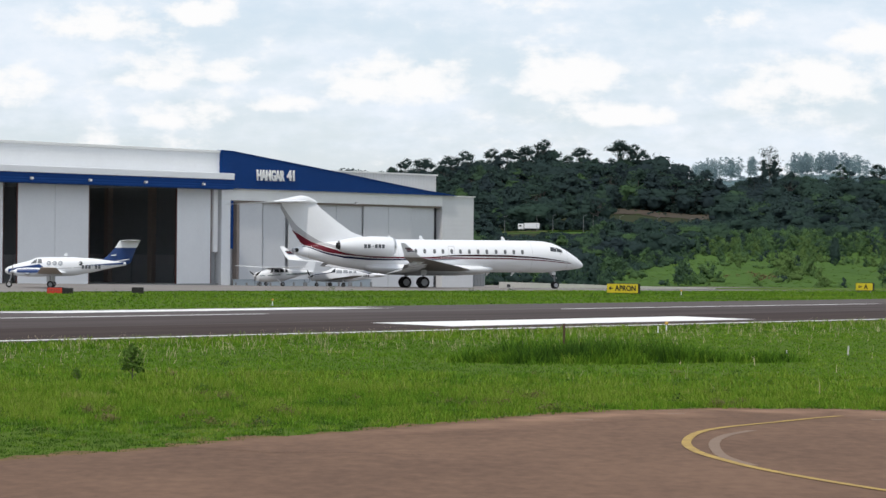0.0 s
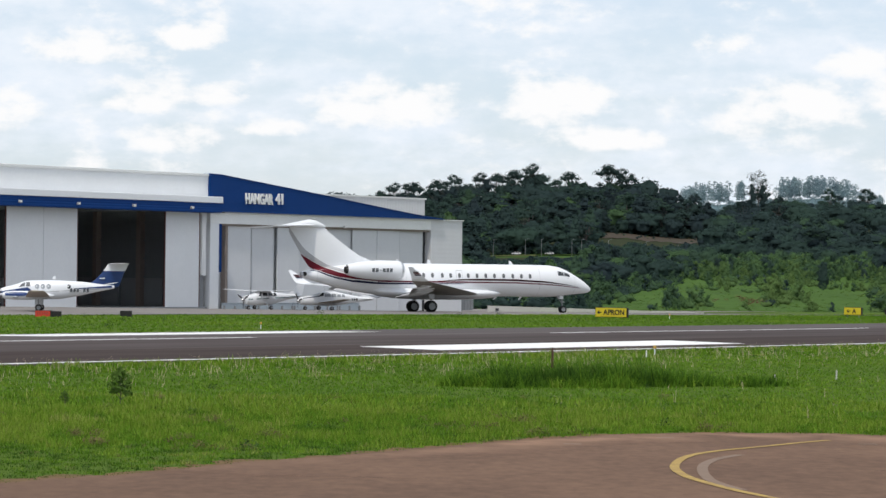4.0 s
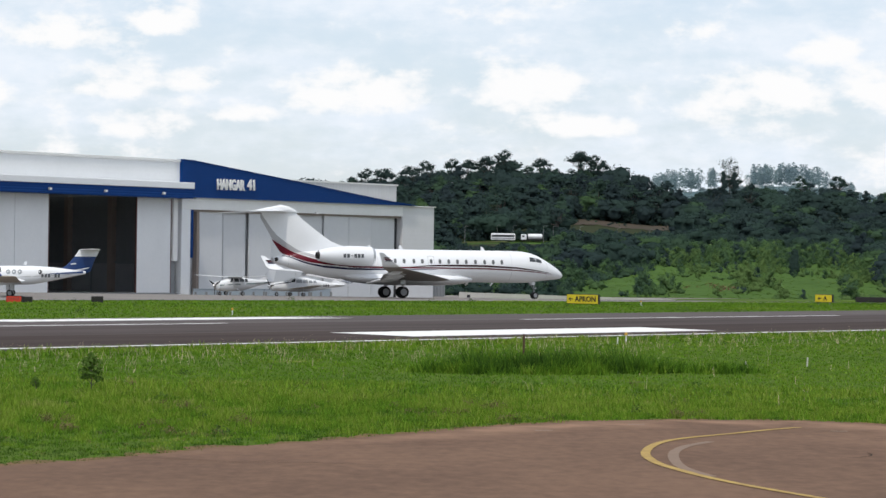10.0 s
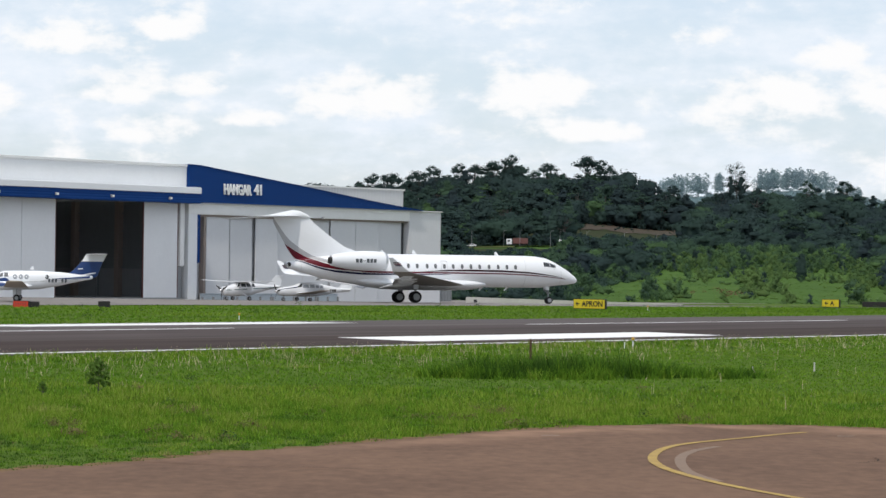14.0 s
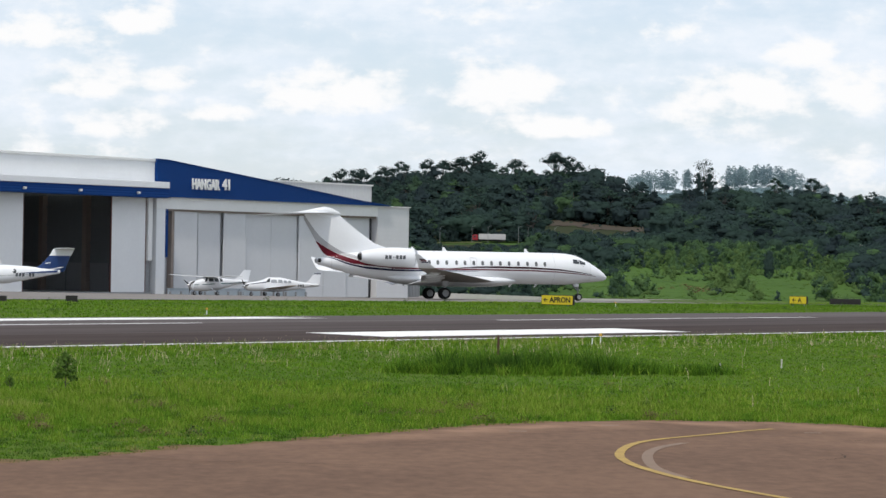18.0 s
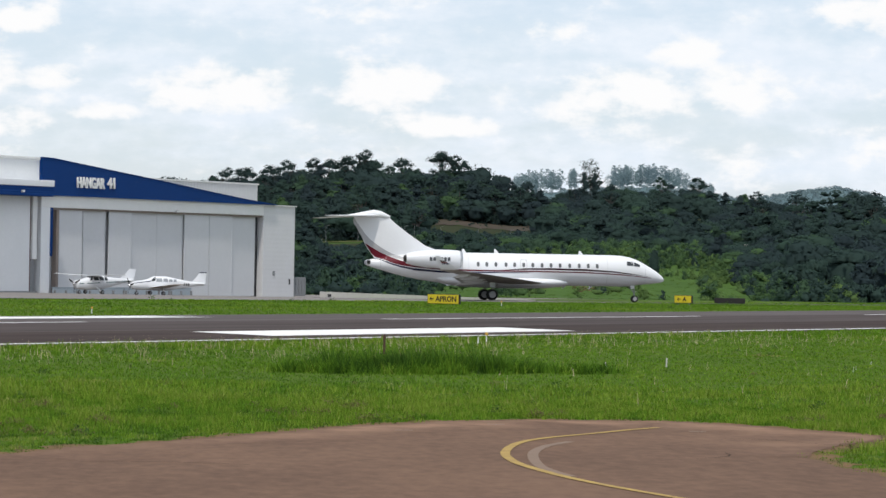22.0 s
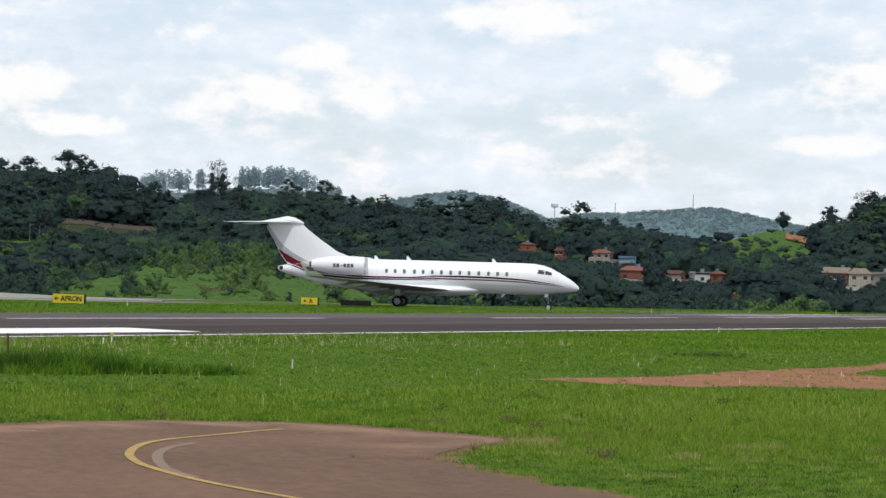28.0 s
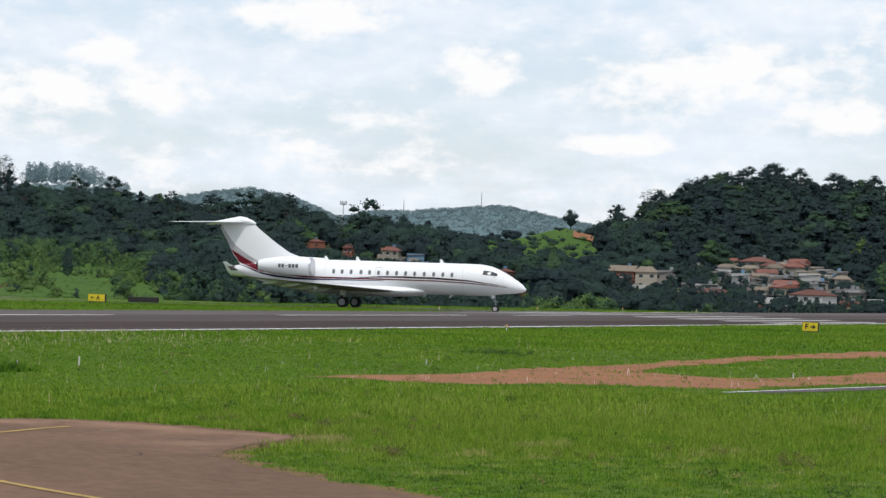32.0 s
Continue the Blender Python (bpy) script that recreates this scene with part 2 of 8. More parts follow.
def leaf_material(name, ramp, leak=0.3, vary=0.35):
    """Leaves coloured by the plant's own tint, with light coming through."""
    m = bpy.data.materials.new(name)
    m.use_nodes = True
    t = m.node_tree
    t.nodes.clear()
    tint = node(t, "ShaderNodeAttribute", attribute_name="tint").outputs["Fac"]
    r = node(t, "ShaderNodeValToRGB", {0: tint})
    e = r.color_ramp.elements
    e[0].position, e[0].color = ramp[0][0], (*ramp[0][1], 1)
    e[1].position, e[1].color = ramp[-1][0], (*ramp[-1][1], 1)
    for pos, col in ramp[1:-1]:
        e.new(pos).color = (*col, 1)
    rnd = node(t, "ShaderNodeNewGeometry").outputs["Random Per Island"]
    val = node(t, "ShaderNodeMapRange", {0: rnd, 1: 0.0, 2: 1.0, 3: 1.0 - vary, 4: 1.0 + vary}).outputs[0]
    col = node(t, "ShaderNodeHueSaturation", {"Color": r.outputs[0], "Value": val}).outputs[0]
    a = node(t, "ShaderNodeBsdfDiffuse", {"Color": col}).outputs[0]
    b = node(t, "ShaderNodeBsdfTranslucent", {"Color": col}).outputs[0]
    mix = node(t, "ShaderNodeMixShader", {0: leak, 1: a, 2: b}).outputs[0]
    t.links.new(mix, node(t, "ShaderNodeOutputMaterial").inputs[0])
    return m


# The bluish low end of this ramp carries haze over the woods.
M_LEAF = leaf_material("tree leaves", [(0.0, (0.036, 0.054, 0.060)), (0.45, (0.046, 0.079, 0.063)), (0.75, (0.084, 0.150, 0.062)), (1.0, (0.135, 0.205, 0.062))], 0.40, 0.05)
M_WEED = leaf_material("weeds", [(0.0, (0.05, 0.09, 0.03)), (0.5, (0.075, 0.14, 0.03)), (0.9, (0.135, 0.19, 0.042)), (1.0, (0.17, 0.12, 0.07))], 0.3, 0.25)
# Both ramp ends are lifted and blued to hold the haze.
M_FARLEAF = leaf_material("haze-blue far leaves", [(0.0, (0.175, 0.245, 0.275)), (1.0, (0.215, 0.295, 0.305))], 0.45, 0.03)
M_BLADE = leaf_material("grass blades", [(0.0, (0.040, 0.088, 0.016)), (0.35, (0.108, 0.222, 0.020)), (0.7, (0.188, 0.275, 0.034)), (1.0, (0.37, 0.31, 0.14))], 0.42, 0.34)
M_STALK = leaf_material("seed stalks", [(0.0, (0.42, 0.34, 0.22)), (1.0, (0.62, 0.52, 0.36))], 0.3, 0.2)
M_FLOWER = leaf_material("white flower heads", [(0.0, (0.62, 0.62, 0.56)), (1.0, (0.78, 0.78, 0.72))], 0.3, 0.1)
M_BARK = material("pale bark", (0.10, 0.092, 0.082), 0.9, second=(0.06, 0.055, 0.05), scale=0.8)
M_ROOF = material("terracotta tiles", (0.19, 0.070, 0.050), 0.85, second=(0.075, 0.042, 0.036), scale=0.8, amount=0.9, vary=0.35)
M_ROOFTAN = material("pale tan tiles", (0.22, 0.18, 0.135), 0.85, second=(0.11, 0.09, 0.075), scale=0.8, amount=0.8, vary=0.25)
M_ROOFGREY = material("grey fibre roof", (0.17, 0.16, 0.16), 0.85, second=(0.09, 0.085, 0.08), scale=0.6, amount=0.9, vary=0.3)
HOUSE_WALLS = [material(n, c, 0.85, scale=0.5, amount=0.9, vary=0.22) for n, c in (("cream plaster", (0.38, 0.34, 0.28)), ("white plaster", (0.48, 0.48, 0.47)), ("grey block", (0.24, 0.23, 0.215)), ("red brick", (0.23, 0.09, 0.06)), ("green plaster", (0.38, 0.43, 0.28)), ("blue plaster", (0.16, 0.28, 0.40)))]

M_VERGE = material("dry verge", (0.12, 0.125, 0.055), 1.0, spec=0.02, second=(0.08, 0.095, 0.035), scale=0.05)
M_SOILFAR = material("brown earth", (0.064, 0.039, 0.028), 0.95, second=(0.034, 0.036, 0.020), amount=1.0, fine=6, scale=0.06)

M_SKYLIGHT = leaf_material("added frosted roof strip", [(0.0, (0.7, 0.72, 0.7)), (1.0, (0.75, 0.75, 0.75))], 0.7, 0.0)

M_INK = material("dark grey mark", (0.09, 0.10, 0.11), 0.5)

M_TAXI = material("grey asphalt", (0.13, 0.12, 0.115), 1.0, second=(0.09, 0.08, 0.078), scale=0.15, spec=0.05)
M_YARD = material("trodden yard earth", (0.17, 0.13, 0.085), 1.0, second=(0.07, 0.095, 0.03), scale=0.06, spec=0.02, amount=1.0)

# ---- mesh tools ----
def obj(name, bm, mat, smooth=False):
    me = bpy.data.meshes.new(name)
    bmesh.ops.recalc_face_normals(bm, faces=bm.faces)
    bm.to_mesh(me)
    bm.free()
    for m in (mat if isinstance(mat, (list, tuple)) else [mat]):
        me.materials.append(m)
    if smooth:
        me.polygons.foreach_set("use_smooth", [True] * len(me.polygons))
        me.set_sharp_from_angle(angle=radians(40))
    return new(name, me)


def part(name, bm, mat, parent, label="", smooth=False):
    ob = obj(name, bm, mat, smooth)
    ob.parent = parent
    if label:
        tagged(ob, label)
    return ob


def empty(name, m=None):
    ob = new(name)
    ob.empty_display_size = 0.2
    if m is not None:
        ob.matrix_basis = m
    return ob


def box(bm, x0, x1, y0, y1, z0, z1, m=None, bevel=0.0):
    vs = [bm.verts.new((x, y, z)) for x in (x0, x1) for y in (y0, y1) for z in (z0, z1)]
    fs = [bm.faces.new([vs[i] for i in q]) for q in ((0, 1, 3, 2), (4, 6, 7, 5), (0, 4, 5, 1), (2, 3, 7, 6), (0, 2, 6, 4), (1, 5, 7, 3))]
    if bevel:
        es = list({e for f in fs for e in f.edges})
        r = bmesh.ops.bevel(bm, geom=es, offset=bevel, segments=1, affect="EDGES")
        vs = list({v for f in r["faces"] for v in f.verts} | {v for v in vs if v.is_valid})
    if m is not None:
        bmesh.ops.transform(bm, matrix=m, verts=vs)
    return vs


def loft(bm, rings, cap=True, closed=True):
    """Skin over rings of points, each with the same count."""
    rows = [[bm.verts.new(p) for p in ring] for ring in rings]
    n = len(rows[0])
    for a, b in zip(rows, rows[1:]):
        for i in range(n if closed else n - 1):
            j = (i + 1) % n
            bm.faces.new((a[i], a[j], b[j], b[i]))
    if cap:
        bm.faces.new(rows[0][::-1])
        bm.faces.new(rows[-1])
    return rows


def tube(bm, a, b, r, r2=None, n=10):
    a, b = Vector(a), Vector(b)
    q = (b - a).to_track_quat("Z", "Y")
    r2 = r if r2 is None else r2
    loft(bm, [[c + q @ Vector((s * math.cos(2 * math.pi * i / n), s * math.sin(2 * math.pi * i / n), 0)) for i in range(n)] for c, s in ((a, r), (b, r2))])


def disc_loft(bm, centre, axis, profile, n=20):
    """A turned body: profile of (along the axis, radius)."""
    q = Vector(axis).to_track_quat("Z", "Y")
    c = Vector(centre)
    loft(bm, [[c + q @ Vector((r * math.cos(2 * math.pi * i / n), r * math.sin(2 * math.pi * i / n), s)) for i in range(n)] for s, r in profile])


def prism(bm, outline, y0, y1):
    """Outline in x, z pushed from y0 to y1."""
    loft(bm, [[(x, y, z) for x, z in outline] for y in (y0, y1)])


def box_bm(*args, **kw):
    bm = bmesh.new()
    box(bm, *args, **kw)
    return bm


def tube_bm(*args, **kw):
    bm = bmesh.new()
    tube(bm, *args, **kw)
    return bm


def mesh_from(name, verts, faces, mat):
    me = bpy.data.meshes.new(name)
    me.vertices.add(len(verts))
    me.vertices.foreach_set("co", np.asarray(verts, dtype=np.float32).ravel())
    faces = np.asarray(faces, dtype=np.int32)
    k = faces.shape[1]
    me.loops.add(faces.size)
    me.loops.foreach_set("vertex_index", faces.ravel())
    me.polygons.add(len(faces))
    me.polygons.foreach_set("loop_start", np.arange(0, faces.size, k, dtype=np.int32))
    me.polygons.foreach_set("loop_total", np.full(len(faces), k, dtype=np.int32))
    me.update(calc_edges=True)
    for m in (mat if isinstance(mat, (list, tuple)) else [mat]):
        me.materials.append(m)
    return new(name, me)


def smooth(x, a, b):
    t = np.clip((np.asarray(x, dtype=float) - a) / (b - a), 0, 1)
    return t * t * (3 - 2 * t)

def curve_line(points):
    xs, ys = [p[0] for p in points], [p[1] for p in points]
    return lambda x: float(np.interp(x, xs, ys))


# ---- the plan: the runway's own axes, u along it and n across it ----
RW = radians(36.56)
U = np.array([math.sin(RW), math.cos(RW)])
N = np.array([math.cos(RW), -math.sin(RW)])
NEAR, FAR = -63.5, -93.5              # the runway's painted edges, n
HANGAR_N = -178.0


def un(u, n, z=0.0):
    p = U * u + N * n
    return (p[0], p[1], z)


# the ridge behind: azimuth and elevation of its ground, degrees
RIDGE_AZ = [-60, -20, -6, -1.2, 0, 1.8, 3.4, 4.4, 5.4, 7.2, 8.8, 9.6, 10.9, 11.3, 11.9, 13.8, 14.8, 15.7, 16.5, 17.3, 18.2, 18.9, 19.5, 20.3, 22.4, 26, 40, 80]
RIDGE_EL = [0.5, 0.6, 0.8, 0.95, 1.08, 1.30, 1.30, 1.15, 1.12, 1.25, 1.08, 0.92, 0.98, 0.84, 0.76, 0.74, 0.55, 0.80, 1.02, 0.82, 0.94, 1.26, 1.50, 1.60, 1.52, 1.3, 0.9, 0.6]
FAR_AZ = [-60, -10, 4.0, 6.0, 7.3, 8.1, 9.0, 9.7, 10.6, 11.4, 11.8, 12.3, 12.8, 13.6, 14.6, 15.4, 16.5, 17.2, 20, 30, 60]
FAR_EL = [0.9, 1.0, 1.30, 1.42, 1.52, 1.40, 1.26, 1.40, 1.53, 1.38, 1.24, 1.02, 1.16, 1.19, 1.28, 1.34, 1.12, 1.0, 0.9, 0.9, 0.9]
BASE_D = [0, 300, 380, 480, 750, 1100, 1450, 1650, 1900]
BASE_EL = [-0.5, -0.56, -0.62, -0.62, -0.20, 0.12, 0.43, 0.80, 1.30]
VILLAGE_D = [0, 300, 380, 480, 800, 950, 1200, 1500, 1900]
VILLAGE_EL = [-0.5, -0.56, -0.75, -0.90, -0.55, -0.05, 0.42, 0.80, 1.30]


def land(x, y):
    """Height of the bare ground."""
    x, y = np.asarray(x, dtype=float), np.asarray(y, dtype=float)
    d = np.hypot(x, y)
    az = np.degrees(np.arctan2(x, y))
    u, n = x * U[0] + y * U[1], x * N[0] + y * N[1]
    w = np.clip((-n - 100) / 78, 0, 1.3)
    apron = -w * (0.40 + 0.0093 * (np.clip(u, 150, 260) - 208))
    ridge = np.interp(az, RIDGE_AZ, RIDGE_EL)
    v = smooth(az, 10, 11.5)
    el = np.interp(d, BASE_D, BASE_EL) * (1 - v) + np.interp(d, VILLAGE_D, VILLAGE_EL) * v
    el = np.where(el > 0, el * ridge / 1.3, el)
    hill = 2.75 + d * np.tan(np.radians(el))
    crest = 2.75 + 1900 * np.tan(np.radians(ridge))
    far = 2.75 + 4000 * np.tan(np.radians(np.interp(az, FAR_AZ, FAR_EL)))
    back = crest * (1 - smooth(d, 1910, 2500)) - 10 * smooth(d, 1910, 2500) * (1 - smooth(d, 2800, 4000)) + far * smooth(d, 2800, 4000) - 60 * smooth(d, 4050, 4900)
    hill = np.where(d > 1900, back, hill)
    k = smooth(d, 300, 420)
    return apron * (1 - k) + hill * k


def make_ground():
    az = np.radians(np.concatenate([np.arange(-180, -12, 6), np.arange(-12, 30, 0.25), np.arange(30, 180.1, 6)]))
    ds = np.concatenate([[0.5, 4, 10, 20], np.arange(30, 120, 6), np.arange(120, 330, 10), np.arange(330, 2000, 22), np.arange(2000, 4950, 90)])
    A, D = np.meshgrid(az, ds)
    X, Y = D * np.sin(A), D * np.cos(A)
    Z = land(X, Y)
    V = np.stack([X, Y, Z], -1).reshape(-1, 3)
    k, m = len(az), len(ds)
    i = (np.arange(m - 1)[:, None] * k + np.arange(k - 1)[None]).ravel()
    F = np.stack([i, i + 1, i + k + 1, i + k], 1)
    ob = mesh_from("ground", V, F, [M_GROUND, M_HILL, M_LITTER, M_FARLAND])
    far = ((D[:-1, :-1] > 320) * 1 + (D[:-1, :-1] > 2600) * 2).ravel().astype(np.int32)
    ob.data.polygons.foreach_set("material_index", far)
    ob.data.polygons.foreach_set("use_smooth", [True] * len(F))
    tagged(ob, "green grassy ground rising to wooded hills", "ground", kind="structure")


make_ground()


def strip(name, pts_a, pts_b, mat, z=0.0):
    """A flat band between two lines of points."""
    V = [(*p[:2], p[2] if len(p) > 2 else z) for p in pts_a] + [(*p[:2], p[2] if len(p) > 2 else z) for p in pts_b]
    k = len(pts_a)
    return mesh_from(name, V, [(i, i + 1, k + i + 1, k + i) for i in range(k - 1)], mat)


CROWN = 0.20


def rw_z(n):
    return CROWN * (1 - abs(n - (NEAR + FAR) / 2) / 15.0)


def make_runway():
    us = np.arange(-150, 700, 10.0)
    ns = [NEAR + 1.0, NEAR, NEAR - 7.5, NEAR - 15, NEAR - 22.5, FAR, FAR - 1.0]
    V = [(u, n, 0.03 + max(rw_z(n), -0.02)) for n in ns for u in us]
    k = len(us)
    F = [(j * k + i, j * k + i + 1, (j + 1) * k + i + 1, (j + 1) * k + i) for j in range(len(ns) - 1) for i in range(k - 1)]
    rw = tagged(mesh_from("runway", V, F, [M_RUNWAY, M_RUBBER, M_MIDWAY]), "dark worn asphalt runway with white markings", "runway", kind="structure")
    rw.data.polygons.foreach_set("material_index", np.array([1 if j < 2 else 2 if j == 2 else 0 for j in range(len(ns) - 1) for i in range(k - 1)], dtype=np.int32))
    rw.matrix_basis = Matrix(((U[0], N[0], 0, 0), (U[1], N[1], 0, 0), (0, 0, 1, 0), (0, 0, 0, 1)))

    def mark(u0, u1, n0, n1, paint=M_LINE):
        k = max(2, int(abs(n1 - n0) / 3) + 2)
        n = np.linspace(n0, n1, k)
        ob = strip("runway_marking", [(u0, a, 0.036 + rw_z(a)) for a in n], [(u1, a, 0.036 + rw_z(a)) for a in n], paint)
        ob.parent = rw
    for n in (NEAR, FAR):
        for u in np.arange(-100, 310, 10.0):
            if n == FAR and 115 < u < 232:
                continue
            mark(u, u + 10, n - 0.45 if n == NEAR else n, n if n == NEAR else n + 0.45)
    mid = (NEAR + FAR) / 2
    for u, ln in ((64, 30), (115, 30), (166, 30), (205, 13)):
        mark(u, u + ln, mid - 0.23, mid + 0.23)
    mark(89.5, 111, NEAR - 6.2, NEAR - 2.4)
    mark(91.5, 114, FAR + 1.3, FAR + 6.2)
    for k in range(4):
        for n in (NEAR - 2.2 - 3.4 * k, FAR + 2.2 + 3.4 * k):
            mark(226, 258, n - 0.75, n + 0.75, M_WORN)


make_runway()


def polygon_on_land(name, corners, mat, lift, step=12.0):
    """A sheet that follows the ground inside a polygon given in x, y."""
    bm = bmesh.new()
    bm.faces.new([bm.verts.new((x, y, 0)) for x, y in corners])
    for axis in (0, 1):
        vals = [c[axis] for c in corners]
        for v in np.arange(min(vals) + step, max(vals), step):
            co, no = [0, 0, 0], [0, 0, 0]
            co[axis], no[axis] = float(v), 1
            bmesh.ops.bisect_plane(bm, geom=bm.verts[:] + bm.edges[:] + bm.faces[:], plane_co=co, plane_no=no)
    bmesh.ops.triangulate(bm, faces=bm.faces)
    for v in bm.verts:
        v.co.z = float(land(v.co.x, v.co.y)) + lift
    return obj(name, bm, mat)


APRON_UN = [(60, -133), (150, -132.5), (200, -131), (212, -127.5), (222, -123), (222, -165), (300, -172), (300, -240), (60, -240)]
TAXI_UN = [(222, -123), (226, -121), (234, -110), (236.5, -94.5), (272, -94.5), (268, -112), (258, -132), (244, -150), (222, -156)]
tagged(polygon_on_land("apron", [un(u, n)[:2] for u, n in APRON_UN], M_APRON, 0.03), "pale grey concrete apron before the hangars", "apron", kind="structure")
tagged(polygon_on_land("taxiway", [un(u, n)[:2] for u, n in TAXI_UN], M_TAXI, 0.034), "grey asphalt taxiway that joins the runway", "taxiway", kind="structure")

TARMAC = [(-30, -4), (-20, 18), (-12, 31.0), (-7.5, 37.0), (-5.69, 39.57), (-4.76, 40.94), (-3.77, 42.5), (-2.73, 44.6), (-1.54, 46.3), (0.03, 49.0), (1.61, 51.7), (3.15, 53.6), (4.69, 54.5), (6.18, 54.7), (7.27, 54.7), (8.6, 53.7), (9.4, 52.2), (9.96, 51.5), (10.4, 50.6), (10.2, 49.7), (9.6, 48.7), (8.95, 47.4), (8.38, 46.0), (8.08, 44.7), (8.04, 43.4), (8.28, 42.2), (8.52, 40.3), (8.92, 38.5), (9.47, 36.6), (10.8, 31), (13, 20), (16, 0), (18, -20), (-40, -20)]


def rough_line(pts, amp, step, seed):
    """The same closed line with short, uneven wiggles."""
    rnd = random.Random(seed)
    out = []
    for (x0, y0), (x1, y1) in zip(pts, pts[1:] + pts[:1]):
        n = max(1, int(math.hypot(x1 - x0, y1 - y0) / step)) if 30 < (y0 + y1) / 2 < 140 else 1
        for k in range(n):
            t = k / n
            out.append((x0 + (x1 - x0) * t + rnd.uniform(-amp, amp), y0 + (y1 - y0) * t + rnd.uniform(-amp, amp) * 1.5))
    return out


TARMAC_EDGE = rough_line(TARMAC, 0.10, 0.35, 3)
tagged(polygon_on_land("tarmac", TARMAC_EDGE, M_TARMAC, 0.010, 40.0), "worn reddish brown tarmac with a faded yellow line", "tarmac", kind="structure")


def painted_line(name, pts, width, mat, z, label):
    a, b = [], []
    fine = []
    for p, q in zip(pts, pts[1:]):
        for t in np.linspace(0, 1, 7)[:-1]:
            fine.append((p[0] + (q[0] - p[0]) * t, p[1] + (q[1] - p[1]) * t))
    fine.append(pts[-1])
    xs = np.array(fine)
    for _ in range(6):
        xs[1:-1] = (xs[:-2] + 2 * xs[1:-1] + xs[2:]) / 4
    g = np.gradient(xs, axis=0)
    g /= np.linalg.norm(g, axis=1)[:, None]
    side = np.stack([-g[:, 1], g[:, 0]], 1) * width / 2
    ob = strip(name, [(*p, z) for p in xs + side], [(*p, z) for p in xs - side], mat)
    return tagged(ob, label, "road marking", kind="structure")


painted_line("yellow_line", [(6.82, 52.4), (6.26, 51.61), (5.57, 50.41), (5.13, 49.71), (4.63, 48.92), (4.19, 47.99), (3.9, 46.96), (3.68, 45.68), (3.56, 44.6), (3.52, 43.74), (3.55, 42.46), (3.71, 41.23), (3.99, 39.67), (4.29, 38.5), (4.67, 37.3), (5.27, 35.6), (6.47, 33.0), (8.67, 29)], 0.14, M_YLINE, 0.018, "worn yellow guide line curving on the tarmac")
painted_line("faded_line", [(4.85, 47.85), (4.68, 47.45), (4.36, 46.69), (4.07, 45.4), (3.93, 44.22), (3.85, 42.9), (3.82, 41.73), (3.93, 40.65), (4.07, 39.88)], 0.16, M_FADED, 0.015, "faded grey remains of an older line")
for x, y in ((3.9, 52.6), (7.2, 51.2), (2.2, 50.3)):
    tagged(strip("paint_mark", [(x, y, 0.015), (x + 0.3, y + 0.05, 0.015)], [(x, y + 0.22, 0.015), (x + 0.3, y + 0.26, 0.015)], M_FADED), "short pale paint mark on the tarmac", "paint mark", kind="structure")

# bare red soil and the corner of another taxiway beyond the grass
SOIL = [[(16.5, 80.3), (19.7, 77.4), (23.7, 79.0), (26.5, 78.2), (28.2, 78.5), (30.9, 81.0), (33.4, 83.3), (44, 94), (60, 114), (60, 118), (44, 100.5), (39.2, 96.1), (36.7, 92.4), (33.6, 88.6), (31.6, 87.0), (30.6, 87.8), (30.0, 91.8), (30.6, 94.0), (33.0, 101.0), (30.5, 97.6), (28.2, 94.9), (25.9, 91.6), (23.5, 87.6), (21.7, 85.2), (18.5, 82.0)],
        [(30.4, 93.4), (31.9, 95.5), (35.4, 101.5), (37.5, 104.6), (40.8, 110.2), (43.7, 113.5), (49.1, 118.4), (56, 127), (66, 140), (66, 146), (54.2, 130.8), (47.1, 122.0), (42.8, 116.2), (38.4, 109.8), (35.3, 104.8), (33.2, 100.8), (30.2, 96.6)]]
SOIL = [rough_line(p, 0.35, 1.0, 5 + k) for k, p in enumerate(SOIL)]
for k, p in enumerate(SOIL):
    tagged(polygon_on_land("bare_soil", p, M_SOIL, 0.005 + 0.004 * k, 30.0), "bare red soil in the grass", "soil", kind="structure")
SIDEWAY = [(26.5, 74.9), (34.1, 82.5), (44, 92.5), (58, 105), (55.8, 101.5), (42.8, 88.6), (33.2, 79.9), (28.2, 75.4)]
tagged(polygon_on_land("taxiway", SIDEWAY, M_RUNWAY, 0.014, 30.0), "dark asphalt corner of a side taxiway", "taxiway", kind="structure")
painted_line("edge_line", [(26.6, 74.95), (34.1, 82.3), (44, 92.1)], 0.13, M_LINE, 0.020, "white edge line of the side taxiway")


def pushed_out(pts, by, seed):
    """A closed line moved outwards by an uneven amount."""
    rnd = random.Random(seed)
    area = sum(a[0] * b[1] - b[0] * a[1] for a, b in zip(pts, pts[1:] + pts[:1]))
    out = []
    for p, q, r in zip(pts[-1:] + pts[:-1], pts, pts[1:] + pts[:1]):
        tx, ty = r[0] - p[0], r[1] - p[1]
        ln = math.hypot(tx, ty) or 1.0
        s = by * rnd.uniform(0.3, 1.5) * (1 if area > 0 else -1)
        out.append((q[0] + ty / ln * s, q[1] - tx / ln * s))
    return out



